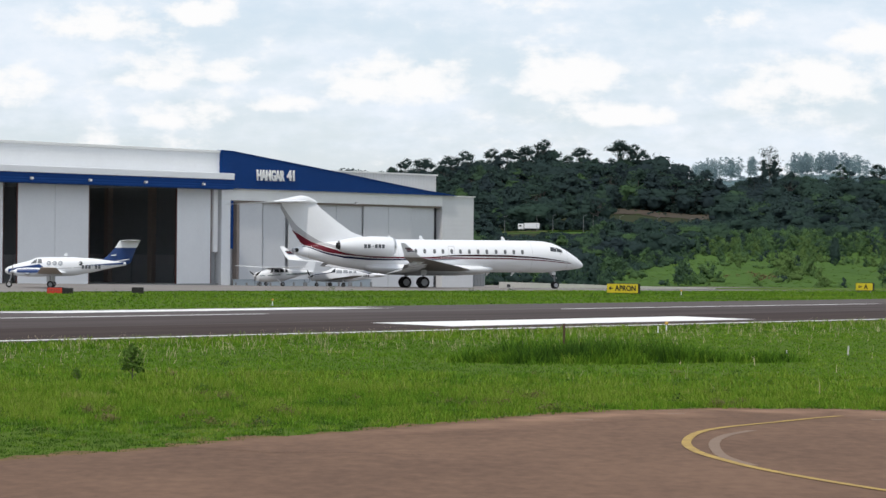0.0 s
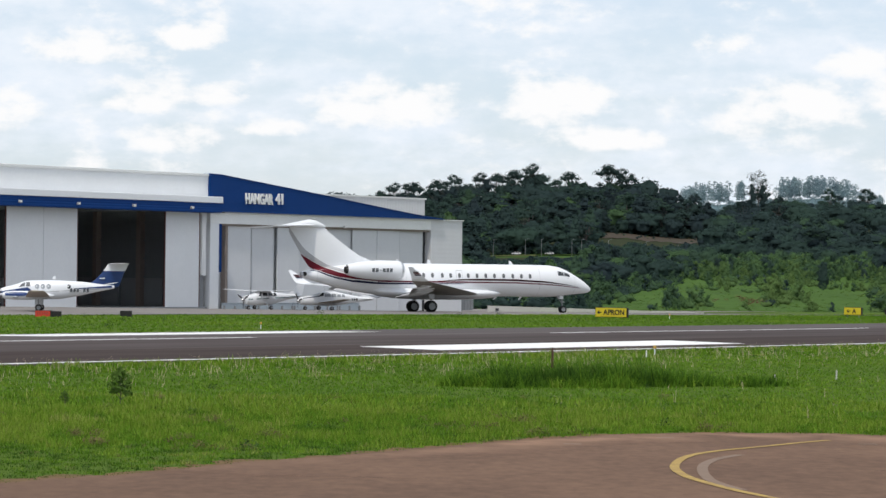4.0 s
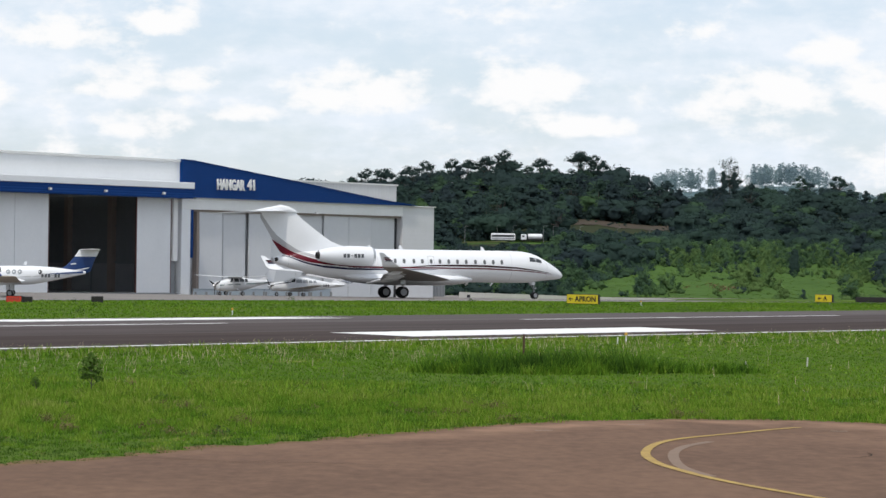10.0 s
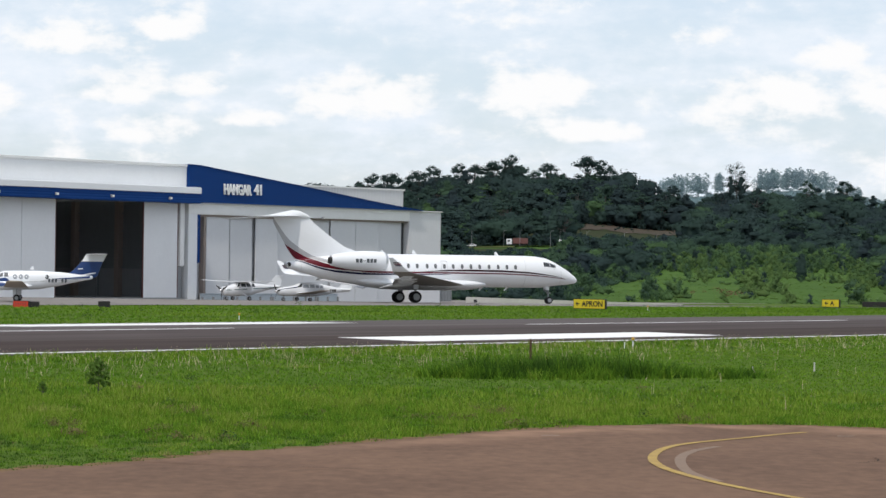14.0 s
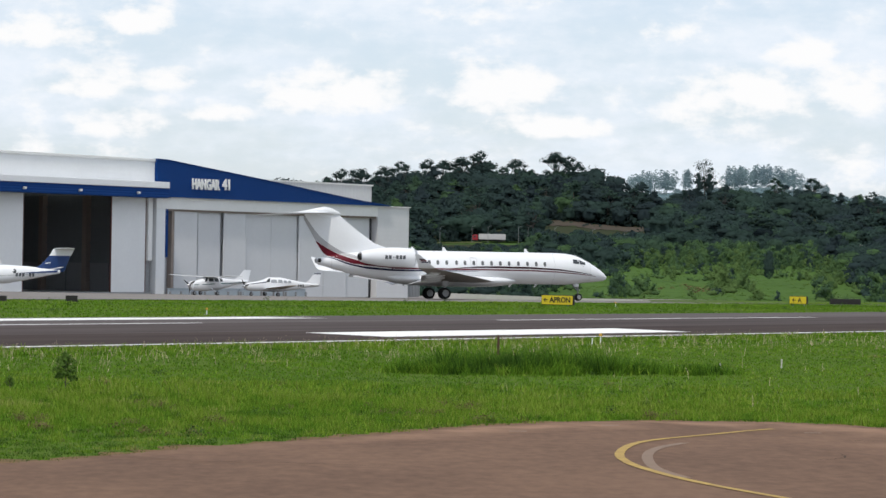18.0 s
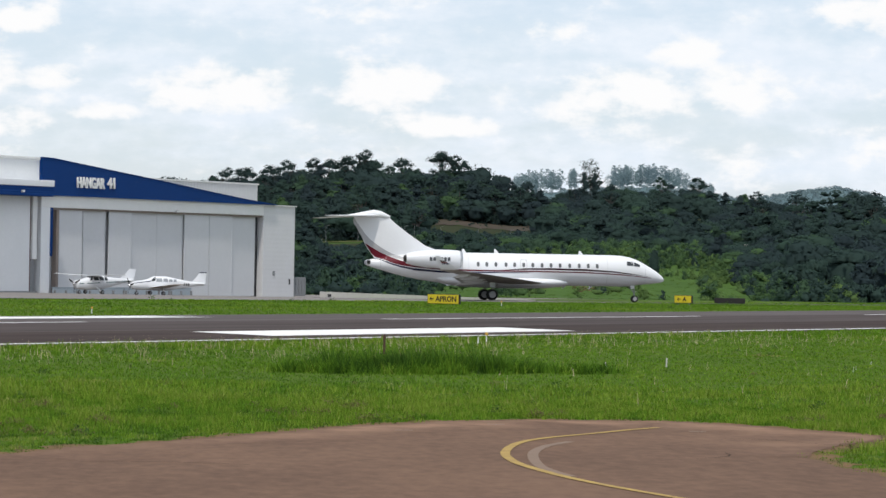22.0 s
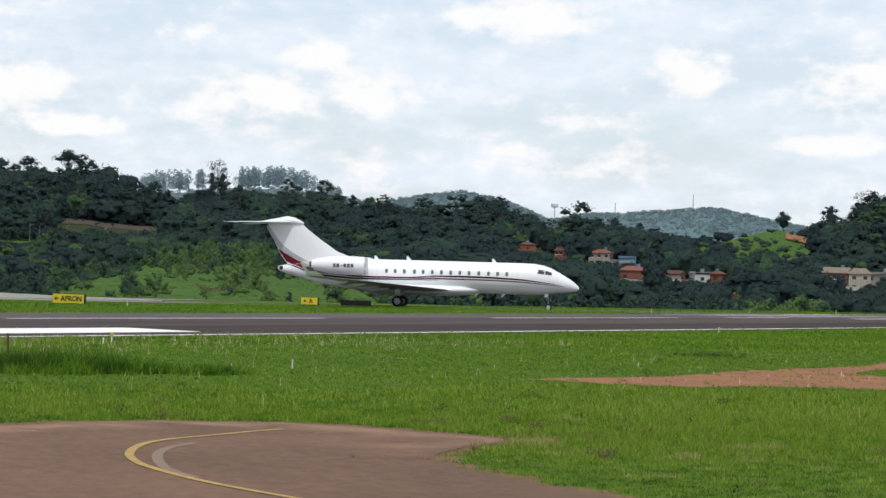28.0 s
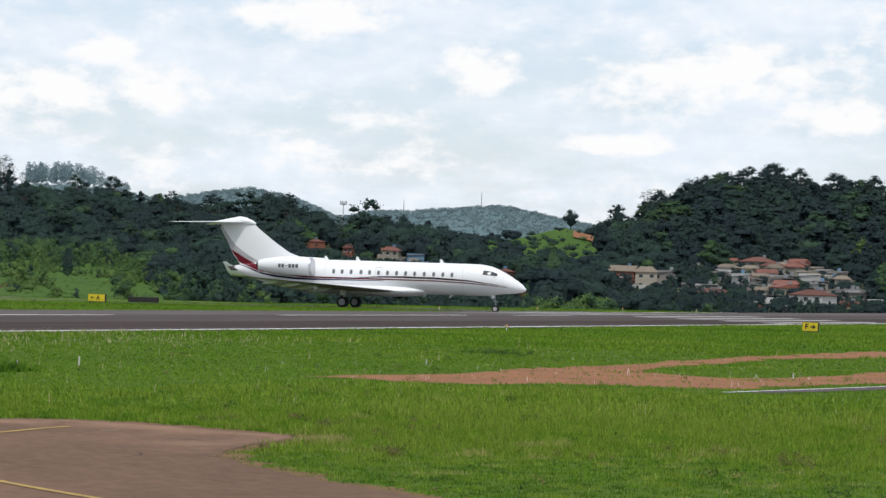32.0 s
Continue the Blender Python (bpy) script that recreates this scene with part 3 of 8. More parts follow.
def make_dust():
    """A dusty fringe on the tarmac, fading inwards."""
    steps = [(0, 0.0), (0.45, 1.0), (0.9, 0.9), (1.4, 0.45), (2.0, 0.0)]
    rings = [pushed_out(TARMAC, -by if by else -0.03, 77) for by, _ in steps]
    first, last = 6, 23
    V = [(x, y, 0.0135 - 0.0005 * k) for k, r in enumerate(rings) for x, y in r[first:last + 1]]
    m = last - first + 1
    F = [(k * m + i, k * m + i + 1, (k + 1) * m + i + 1, (k + 1) * m + i) for k in range(len(rings) - 1) for i in range(m - 1)]
    ob = mesh_from("dust_fringe", V, F, M_TARMAC)
    at = ob.data.attributes.new("dust", "FLOAT", "POINT")
    fade = np.minimum(1, np.minimum(np.arange(m), m - 1 - np.arange(m)) / 4) * 0.85
    at.data.foreach_set("value", (np.array([d for _, d in steps])[:, None] * fade).ravel().astype(np.float32))
    tagged(ob, "pinkish dust along the edge of the tarmac", "dust", kind="structure")


make_dust()
DIRT_RIM = pushed_out(TARMAC_EDGE, 0.42, 9)
tagged(polygon_on_land("dirt_rim", DIRT_RIM, M_DIRT, 0.005, 30.0), "reddish dirt along the edge of the tarmac", "soil", kind="structure")


def make_cracks():
    tarmac = bpy.data.objects["tarmac"]
    rnd = random.Random(31)
    for x, y, a, ln in ((7.4, 49.2, 0.5, 2.2), (-2.5, 41.5, 0.15, 2.8), (6.3, 44.0, 0.9, 1.8)):
        V, F = [], []
        for k in range(15):
            w = 0.011 * math.sin(math.pi * (k + 0.5) / 15) + 0.004
            V += [(x - math.sin(a) * w, y + math.cos(a) * w, 0.0145), (x + math.sin(a) * w, y - math.cos(a) * w, 0.0145)]
            if k:
                F.append((2 * k - 2, 2 * k - 1, 2 * k + 1, 2 * k))
            x, y = x + math.cos(a) * ln / 14, y + math.sin(a) * ln / 14
            a += rnd.uniform(-0.45, 0.45)
        mesh_from("crack", V, F, M_CRACK).parent = tarmac


make_cracks()
# ---- the hangars: x along their front (the runway's way), y inwards, z up ----
HG = Matrix.Translation(un(0, HANGAR_N)) @ Matrix(((U[0], -N[0], 0, 0), (U[1], -N[1], 0, 0), (0, 0, 1, 0), (0, 0, 0, 1)))


def ribbed(bm, x0, x1, z0, z1, y0, y1, step=0.25, depth=0.02, upright=False):
    """A sheet with trapezoid ribs, running along x, or upright."""
    if upright:
        n = max(1, round((x1 - x0) / step))
        w = (x1 - x0) / n
        line = []
        for i in range(n):
            a = x0 + i * w
            line += [(a, y0), (a + w * 0.35, y0), (a + w * 0.5, y0 - depth), (a + w * 0.85, y0 - depth)]
        line.append((x1, y0))
        loft(bm, [[(x, y, z) for x, y in line] + [(x1, y1, z), (x0, y1, z)] for z in (z0, z1)])
    else:
        n = max(1, round((z1 - z0) / step))
        w = (z1 - z0) / n
        line = []
        for i in range(n):
            a = z0 + i * w
            line += [(y0, a), (y0, a + w * 0.35), (y0 - depth, a + w * 0.5), (y0 - depth, a + w * 0.85)]
        line.append((y0, z1))
        loft(bm, [[(x, y, z) for y, z in line] + [(x, y1, z1), (x, y1, z0)] for x in (x0, x1)])


def flood_lamp(parent, x, y, z):
    bm = bmesh.new()
    box(bm, x - 0.16, x + 0.16, y - 0.26, y - 0.06, z - 0.12, z + 0.10, bevel=0.03)
    tube(bm, (x, y - 0.08, z), (x, y + 0.04, z), 0.03, n=6)
    lamp = part("flood_lamp", bm, M_SILVER, parent, "small grey flood lamp")
    part("lamp_glass", box_bm(x - 0.12, x + 0.12, y - 0.268, y - 0.262, z - 0.08, z + 0.06), M_PALE, lamp)


def make_left_hangar():
    h = tagged(empty("hangar", HG), "white hangar with a blue band over half-open sliding doors", "hangar")
    lo = -0.45
    # parapet of two stacked courses, white canopy beam, blue band under it
    bm = bmesh.new()
    ribbed(bm, 140, 206.6, 9.3, 11.38, 0.0, 0.25, 1.04, 0.012)
    part("parapet", bm, M_WALL, h, "white panelled parapet")
    part("parapet_cap", box_bm(139.9, 206.63, -0.10, 0.34, 11.38, 11.62, bevel=0.02), M_PALE, h, "pale cap of the parapet")
    part("canopy", box_bm(139.8, 206.95, -1.5, -0.02, 9.0, 9.56, bevel=0.03), WHITE, h, "white canopy beam")
    bm = bmesh.new()
    ribbed(bm, 139.8, 206.9, 8.14, 8.996, -1.42, -0.03, 0.215, 0.015)
    part("blue_band", bm, M_BLUE, h, "deep blue band")
    for x in (168.3, 175.3, 182.2, 189.15, 196.05, 203.56):
        flood_lamp(h, x - 0.9, -1.45, 8.52)
    # sliding doors
    for x0, x1, y, seams in ((158.0, 179.9, 0.25, (162.4, 166.8, 171.2, 175.6)), (181.45, 189.95, 0.10, (185.86,)), (201.3, 205.8, 0.25, ())):
        cuts = [x0, *seams, x1]
        for a, b in zip(cuts, cuts[1:]):
            d = part("sliding_door", box_bm(a + 0.02, b - 0.02, y, y + 0.12, -0.30, 8.14, bevel=0.015), M_WALL, h, "white sliding hangar door")
        part("door_edge", box_bm(x0 - 0.06, x0 + 0.0, y - 0.01, y + 0.13, -0.30, 8.12), M_RUST, d, "reddish steel door edge")
        part("door_edge", box_bm(x1, x1 + 0.06, y - 0.01, y + 0.13, -0.30, 8.12), M_RUST, d, "reddish steel door edge")
    part("end_wall", box_bm(205.95, 206.5, 0.05, 0.5, 2.6, 8.14), M_PALE, h)
    part("end_wall", box_bm(205.95, 206.5, 0.35, 0.75, lo, 2.6), M_GREY, h, "grey lower end wall")
    part("door_track", box_bm(158, 206.5, -0.05, 0.55, -0.36, -0.20), M_GREY, h)
    # roof, walls and floor of the dark inside
    for k in range(11):
        x0 = 140 + 6.05 * k
        part("roof_sheet", box_bm(x0, x0 + 5.0, 0.3, 38, 8.9, 9.1), M_SHEET, h, "sheet metal roof")
        # Unseen strips, added so that daylight reaches the hangar's inside.
        part("skylight", box_bm(x0 + 5.0, x0 + 6.05, 0.3, 38, 8.97, 9.0), M_SKYLIGHT, h, "frosted roof strip added to light the inside")
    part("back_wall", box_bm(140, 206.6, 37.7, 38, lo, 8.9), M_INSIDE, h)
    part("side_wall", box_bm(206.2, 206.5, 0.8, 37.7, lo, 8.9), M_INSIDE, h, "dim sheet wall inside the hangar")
    for y in (2.0, 7.3, 12.6, 17.9):
        part("column", box_bm(205.55, 206.19, y - 0.25, y + 0.25, -0.22, 8.9, bevel=0.02), M_POST, h, "brownish steel column")
    for z in (2.35, 4.0, 5.6, 7.2):
        part("wall_rail", box_bm(206.0, 206.19, 0.9, 15.2, z, z + 0.15), M_INSIDE, h, "grey wall rail")
    for y in (0.9, 2.3, 4.8, 7.6, 10.1, 12.9):
        part("wall_panel", box_bm(206.08, 206.19, y + 0.02, y + 2.2, -0.22, 2.3), M_GREY, h, "grey panel of the inner wall")
    part("side_wall", box_bm(140, 140.3, 0.3, 37.7, lo, 8.9), M_SHEET, h)
    part("front_wall", box_bm(140.3, 158, 0.1, 0.4, lo, 8.9), M_WALL, h)
    part("inside_floor", box_bm(140.3, 206.2, 0.6, 37.7, lo - 0.1, -0.22), M_GREY, h)
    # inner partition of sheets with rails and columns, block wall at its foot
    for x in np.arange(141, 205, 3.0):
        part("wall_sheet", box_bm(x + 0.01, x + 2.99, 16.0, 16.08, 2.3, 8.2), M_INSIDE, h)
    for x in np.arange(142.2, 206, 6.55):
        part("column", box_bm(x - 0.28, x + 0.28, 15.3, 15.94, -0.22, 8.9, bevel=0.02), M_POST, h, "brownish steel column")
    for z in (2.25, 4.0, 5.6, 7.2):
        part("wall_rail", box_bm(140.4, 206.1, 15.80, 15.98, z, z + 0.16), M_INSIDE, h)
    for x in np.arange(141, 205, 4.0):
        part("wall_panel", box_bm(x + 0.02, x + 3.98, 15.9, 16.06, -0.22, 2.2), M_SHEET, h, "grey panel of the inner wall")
    part("tool_cabinet", box_bm(193.2, 194.1, 14.6, 15.2, -0.22, 1.1, bevel=0.03), M_RUST, h, "rusty red cabinet by the inner wall")
    for x in np.arange(146, 206, 6.0):
        bm = bmesh.new()
        tube(bm, (x, 0.8, 8.2), (x, 37, 8.2), 0.07, n=6)
        for k in range(18):
            tube(bm, (x, 1 + 2 * k, 8.2), (x, 2 + 2 * k, 8.85), 0.04, n=5)
            tube(bm, (x, 2 + 2 * k, 8.85), (x, 3 + 2 * k, 8.2), 0.04, n=5)
        part("roof_truss", bm, M_GREY, h)


make_left_hangar()

GABLE = [(206.62, 11.60), (208.0, 11.56), (211.5, 11.22), (215.4, 10.84), (219.5, 10.44), (223.65, 10.03), (228.0, 9.57), (232.3, 9.12), (237.0, 8.66), (241.6, 8.28)]


def text_mesh(words, size, thick, mat, name, parent, m, label="", stretch=1.0):
    c = bpy.data.curves.new(name, "FONT")
    c.body, c.size, c.extrude, c.align_x, c.align_y = words, size, thick, "CENTER", "CENTER"
    c.resolution_u = 3
    c.offset = size * (0.04 if size > 1 else 0.03)
    tmp = bpy.data.objects.new(name, c)
    me = bpy.data.meshes.new_from_object(tmp)
    bpy.data.objects.remove(tmp)
    me.transform(Matrix.Diagonal((stretch, 1, 1, 1)))
    me.materials.clear()
    me.materials.append(mat)
    ob = new(name, me)
    ob.parent = parent
    ob.matrix_basis = m
    if label:
        tagged(ob, label)
    return ob


def make_right_hangar():
    h = tagged(empty("hangar", HG), "white hangar with a sloping blue gable sign and grey doors", "hangar")
    lo = -0.75
    # piers and lintel of grey-white blocks
    part("pier", box_bm(206.95, 208.16, -0.02, 0.9, lo, 7.22, bevel=0.02), M_WALL, h, "white end pier")
    bm = bmesh.new()
    ribbed(bm, 239.9, 245.06, lo, 8.20, 0.012, 0.9, 0.42, 0.0025)
    part("pier", bm, M_BLOCK, h, "pale pier of block courses")
    part("lintel", box_bm(206.97, 239.9, 0.0, 0.9, 7.22, 8.20, bevel=0.02), M_PALE, h, "pale lintel")
    part("coping", box_bm(208.8, 245.2, -0.14, 0.95, 8.20, 8.285, bevel=0.01), M_PALE, h)
    # blue gable of lapped sheets, one course over another
    top = curve_line(GABLE)
    courses = np.arange(8.29, 11.6, 0.22)
    gable = None
    for z in courses:
        z1 = z + 0.22
        xs = [x for x in np.linspace(206.64, 241.6, 60) if top(x) > z + 0.01]
        if len(xs) < 2:
            continue
        bm = bmesh.new()
        a0 = [bm.verts.new((x, -0.335, z)) for x in xs]
        a1 = [bm.verts.new((x, -0.30, min(z1, top(x)))) for x in xs]
        b0 = [bm.verts.new((x, -0.20, z)) for x in xs]
        for i in range(len(xs) - 1):
            bm.faces.new((a0[i], a0[i + 1], a1[i + 1], a1[i]))
            bm.faces.new((b0[i], b0[i + 1], a0[i + 1], a0[i]))
        bm.faces.new((a0[-1], b0[-1], a1[-1]))
        bm.faces.new((a0[0], a1[0], b0[0]))
        part("gable_sheet", bm, M_BLUE, h)
    bm = bmesh.new()
    prism(bm, [(206.64, 8.29), *[(x, z) for x, z in GABLE[::-1]]], -0.20, 0.55)
    part("gable", bm, M_BLUE, h, "deep blue sloping gable", False)
    bm = bmesh.new()
    rows = [[(x, -0.37, z - 0.02), (x, 0.6, z - 0.02), (x, 0.6, z + 0.05), (x, -0.37, z + 0.05)] for x, z in GABLE]
    loft(bm, rows)
    part("gable_flashing", bm, M_BLUE, h)
    face = Matrix.Translation((0, 0, 0)) @ Matrix(((1, 0, 0, 0), (0, 0, -1, 0), (0, 1, 0, 0), (0, 0, 0, 1)))
    text_mesh("HANGAR", 1.28, 0.05, M_PALE, "sign_lettering", h, Matrix.Translation((213.2, -0.40, 9.50)) @ face, "white raised letters HANGAR", 0.72)
    text_mesh("41", 1.28, 0.05, M_PALE, "sign_lettering", h, Matrix.Translation((216.2, -0.40, 9.56)) @ face, "white raised figures 41", 0.95)
    # sliding door leaves on several tracks
    leaves = [(209.75, 212.95, 0.30), (213.25, 216.40, 0.48), (216.72, 219.95, 0.30), (220.05, 223.9, 0.48), (223.9, 227.8, 0.48), (227.85, 231.65, 0.30), (231.7, 235.3, 0.30), (235.35, 239.15, 0.48)]
    for x0, x1, y in leaves:
        bm = bmesh.new()
        box(bm, x0, x1, y, y + 0.10, -0.62, 7.05, bevel=0.012)
        d = part("sliding_door", bm, M_DOOR, h, "grey steel sliding door leaf")
        part("door_stile", box_bm(x0 + 0.01, x0 + 0.09, y - 0.02, y - 0.002, -0.60, 7.03), M_DOOR, d)
        part("door_stile", box_bm(x1 - 0.09, x1 - 0.01, y - 0.02, y - 0.002, -0.60, 7.03), M_DOOR, d)
    part("door_head", box_bm(208.16, 239.9, 0.20, 0.62, 7.04, 7.22), M_POST, h, "brownish steel door track")
    part("door_post", box_bm(209.3, 209.6, 0.2, 0.7, -0.6, 7.05), M_POST, h, "brown steel post")
    part("blue_panel", box_bm(208.17, 208.62, 0.05, 0.2, 2.9, 7.2), M_BLUE, h, "narrow blue panel beside the door")
    # Near-black sheet closing the door gap; its colour is the shade inside.
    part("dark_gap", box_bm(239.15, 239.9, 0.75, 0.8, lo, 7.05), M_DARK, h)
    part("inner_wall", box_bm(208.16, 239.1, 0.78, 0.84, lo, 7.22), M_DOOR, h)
    flood_lamp(h, 226.08, -0.02, 7.28)
    part("wall_box", box_bm(241.5, 241.85, -0.05, 0.0, 1.4, 1.85, bevel=0.01), M_GREY, h, "small grey box on the wall")
    part("wall_box", box_bm(244.2, 244.38, -0.05, 0.0, 0.55, 1.1, bevel=0.01), M_DARK, h, "small dark box on the wall")
    part("side_wall", box_bm(244.6, 245.0, 0.9, 21, lo, 8.1), M_BLOCK, h)
    part("rear_wall", box_bm(207, 245, 21, 21.4, lo, 8.1), M_SHEET, h)
    part("roof", box_bm(207, 245, 0.6, 21, 7.9, 8.1), M_SHEET, h)
    part("downpipe", tube_bm((245.12, 0.1, lo), (245.12, 0.1, 8.1), 0.06), M_GREY, h)
    k = tagged(empty("low_barrier", HG), "low blue-grey steel barrier before the hangar pier", "barrier")
    for q in range(6):
        x0 = 207.0 + 3.3 * q
        part("panel", box_bm(x0, x0 + 3.2, -1.5, -1.36, -0.62, 0.12, bevel=0.02), M_BARRIER, k)
        part("top_rail", box_bm(x0 - 0.04, x0 + 3.24, -1.53, -1.33, 0.124, 0.19), M_BARRIER, k)
        for x in (x0 + 0.1, x0 + 1.6, x0 + 3.1):
            part("foot", box_bm(x - 0.05, x + 0.05, -1.7, -1.52, -0.66, -0.1), M_GREY, k)
    g = tagged(empty("metal_gate", HG), "grey sheet metal gate beside the hangar", "gate")
    part("gate_frame", box_bm(245.5, 247.6, 0.4, 0.46, -0.6, 1.25, bevel=0.01), M_GREY, g)
    for k in range(8):
        part("gate_slat", box_bm(245.6 + k * 0.25, 245.78 + k * 0.25, 0.34, 0.396, -0.55, 1.2), M_GREY, g)
    r = tagged(empty("rear_hangar", HG), "pale grey sheet metal building behind the hangar", "building")
    bm = bmesh.new()
    ribbed(bm, 222, 271.0, -0.7, 11.15, 24.0, 24.3, 0.5, 0.03, True)
    part("wall", bm, M_BLOCK, r)
    part("roof", box_bm(221.8, 271.2, 23.9, 50, 11.15, 11.32), M_PALE, r)
    part("side_wall", box_bm(270.7, 271.0, 24.3, 50, -0.7, 11.15), M_BLOCK, r)


make_right_hangar()

# ---- the business jet: x to the nose, y to its left wing, z up; origin on the ground between the main wheels ----
FUS = [(-10.75, 3.06, 0.1, 0.11), (-10.6, 3.05, 0.2, 0.21), (-10.2, 3.01, 0.3, 0.33), (-9.0, 2.95, 0.54, 0.6), (-7.6, 2.87, 0.82, 0.9), (-6.0, 2.78, 1.06, 1.12), (-4.2, 2.72, 1.26, 1.29), (-2.4, 2.7, 1.345, 1.345), (0, 2.7, 1.345, 1.345), (3, 2.7, 1.345, 1.345), (6, 2.7, 1.345, 1.345), (9, 2.7, 1.345, 1.345), (10.6, 2.7, 1.345, 1.345), (11.6, 2.68, 1.32, 1.33), (12.4, 2.64, 1.23, 1.24), (13.0, 2.58, 1.1, 1.09), (13.6, 2.47, 0.94, 0.9), (14.2, 2.33, 0.75, 0.71), (14.8, 2.17, 0.52, 0.49), (15.2, 2.05, 0.31, 0.3), (15.4, 2.0, 0.13, 0.13), (15.46, 1.985, 0.03, 0.03)]


def fus(x):
    xs = [r[0] for r in FUS]
    return [float(np.interp(x, xs, [r[k] for r in FUS])) for k in (1, 2, 3)]


def skin_y(x, z, off=0.006):
    cz, ry, rz = fus(x)
    return ry * math.sqrt(max(0.0, 1 - ((z - cz) / rz) ** 2)) + off


def skin_patch(bm, xs, lo, hi, side, off=0.006, rows=4):
    """A band on the fuselage between the heights lo(x) and hi(x), on one side, a few millimetres proud."""
    grid = []
    for x in xs:
        grid.append([bm.verts.new((x, side * skin_y(x, z, off), z)) for z in np.linspace(lo(x), hi(x), rows)])
    for a, b in zip(grid, grid[1:]):
        for i in range(rows - 1):
            bm.faces.new((a[i], a[i + 1], b[i + 1], b[i]))


def foil(x_le, chord, y, z, thick, up=0.0, n=8):
    """One section of a wing: x runs back from the leading edge; up leans it outwards (radians)."""
    pts = []
    for k in range(2 * n):
        s = k / n if k <= n else (2 * n - k) / n
        h = thick * chord * 2.6 * (0.2969 * math.sqrt(s) - 0.126 * s - 0.3516 * s * s + 0.2843 * s ** 3 - 0.1015 * s ** 4) * (1 if k <= n else -0.7)
        pts.append((x_le - s * chord, y - h * math.sin(up), z + h * math.cos(up)))
    return pts


def wing(bm, sections):
    loft(bm, [foil(*s) for s in sections])


def wheel(parent, r, w, centre, name="wheel"):
    bm = bmesh.new()
    disc_loft(bm, (0, 0, 0), (0, 1, 0), [(-w / 2, r * 0.62), (-w / 2, r * 0.86), (-w * 0.34, r * 0.97), (0, r), (w * 0.34, r * 0.97), (w / 2, r * 0.86), (w / 2, r * 0.62)], 24)
    tyre = part(name, bm, M_BLACK, parent, "black rubber tyre", True)
    tyre.matrix_basis = Matrix.Translation(centre)
    bm = bmesh.new()
    disc_loft(bm, (0, 0, 0), (0, 1, 0), [(-w / 2 - 0.006, r * 0.18), (-w / 2 - 0.012, r * 0.58), (-w / 2 + 0.02, r * 0.63), (w / 2 - 0.02, r * 0.63), (w / 2 + 0.012, r * 0.58), (w / 2 + 0.006, r * 0.18)], 16)
    for k in range(8):
        a = 2 * math.pi * k / 8
        for s in (-1, 1):
            tube(bm, (r * 0.42 * math.cos(a), s * (w / 2 + 0.012), r * 0.42 * math.sin(a)), (r * 0.42 * math.cos(a), s * (w / 2 + 0.03), r * 0.42 * math.sin(a)), r * 0.07, n=6)
    part("rim", bm, M_SILVER, tyre, "pale grey wheel rim")
    return tyre


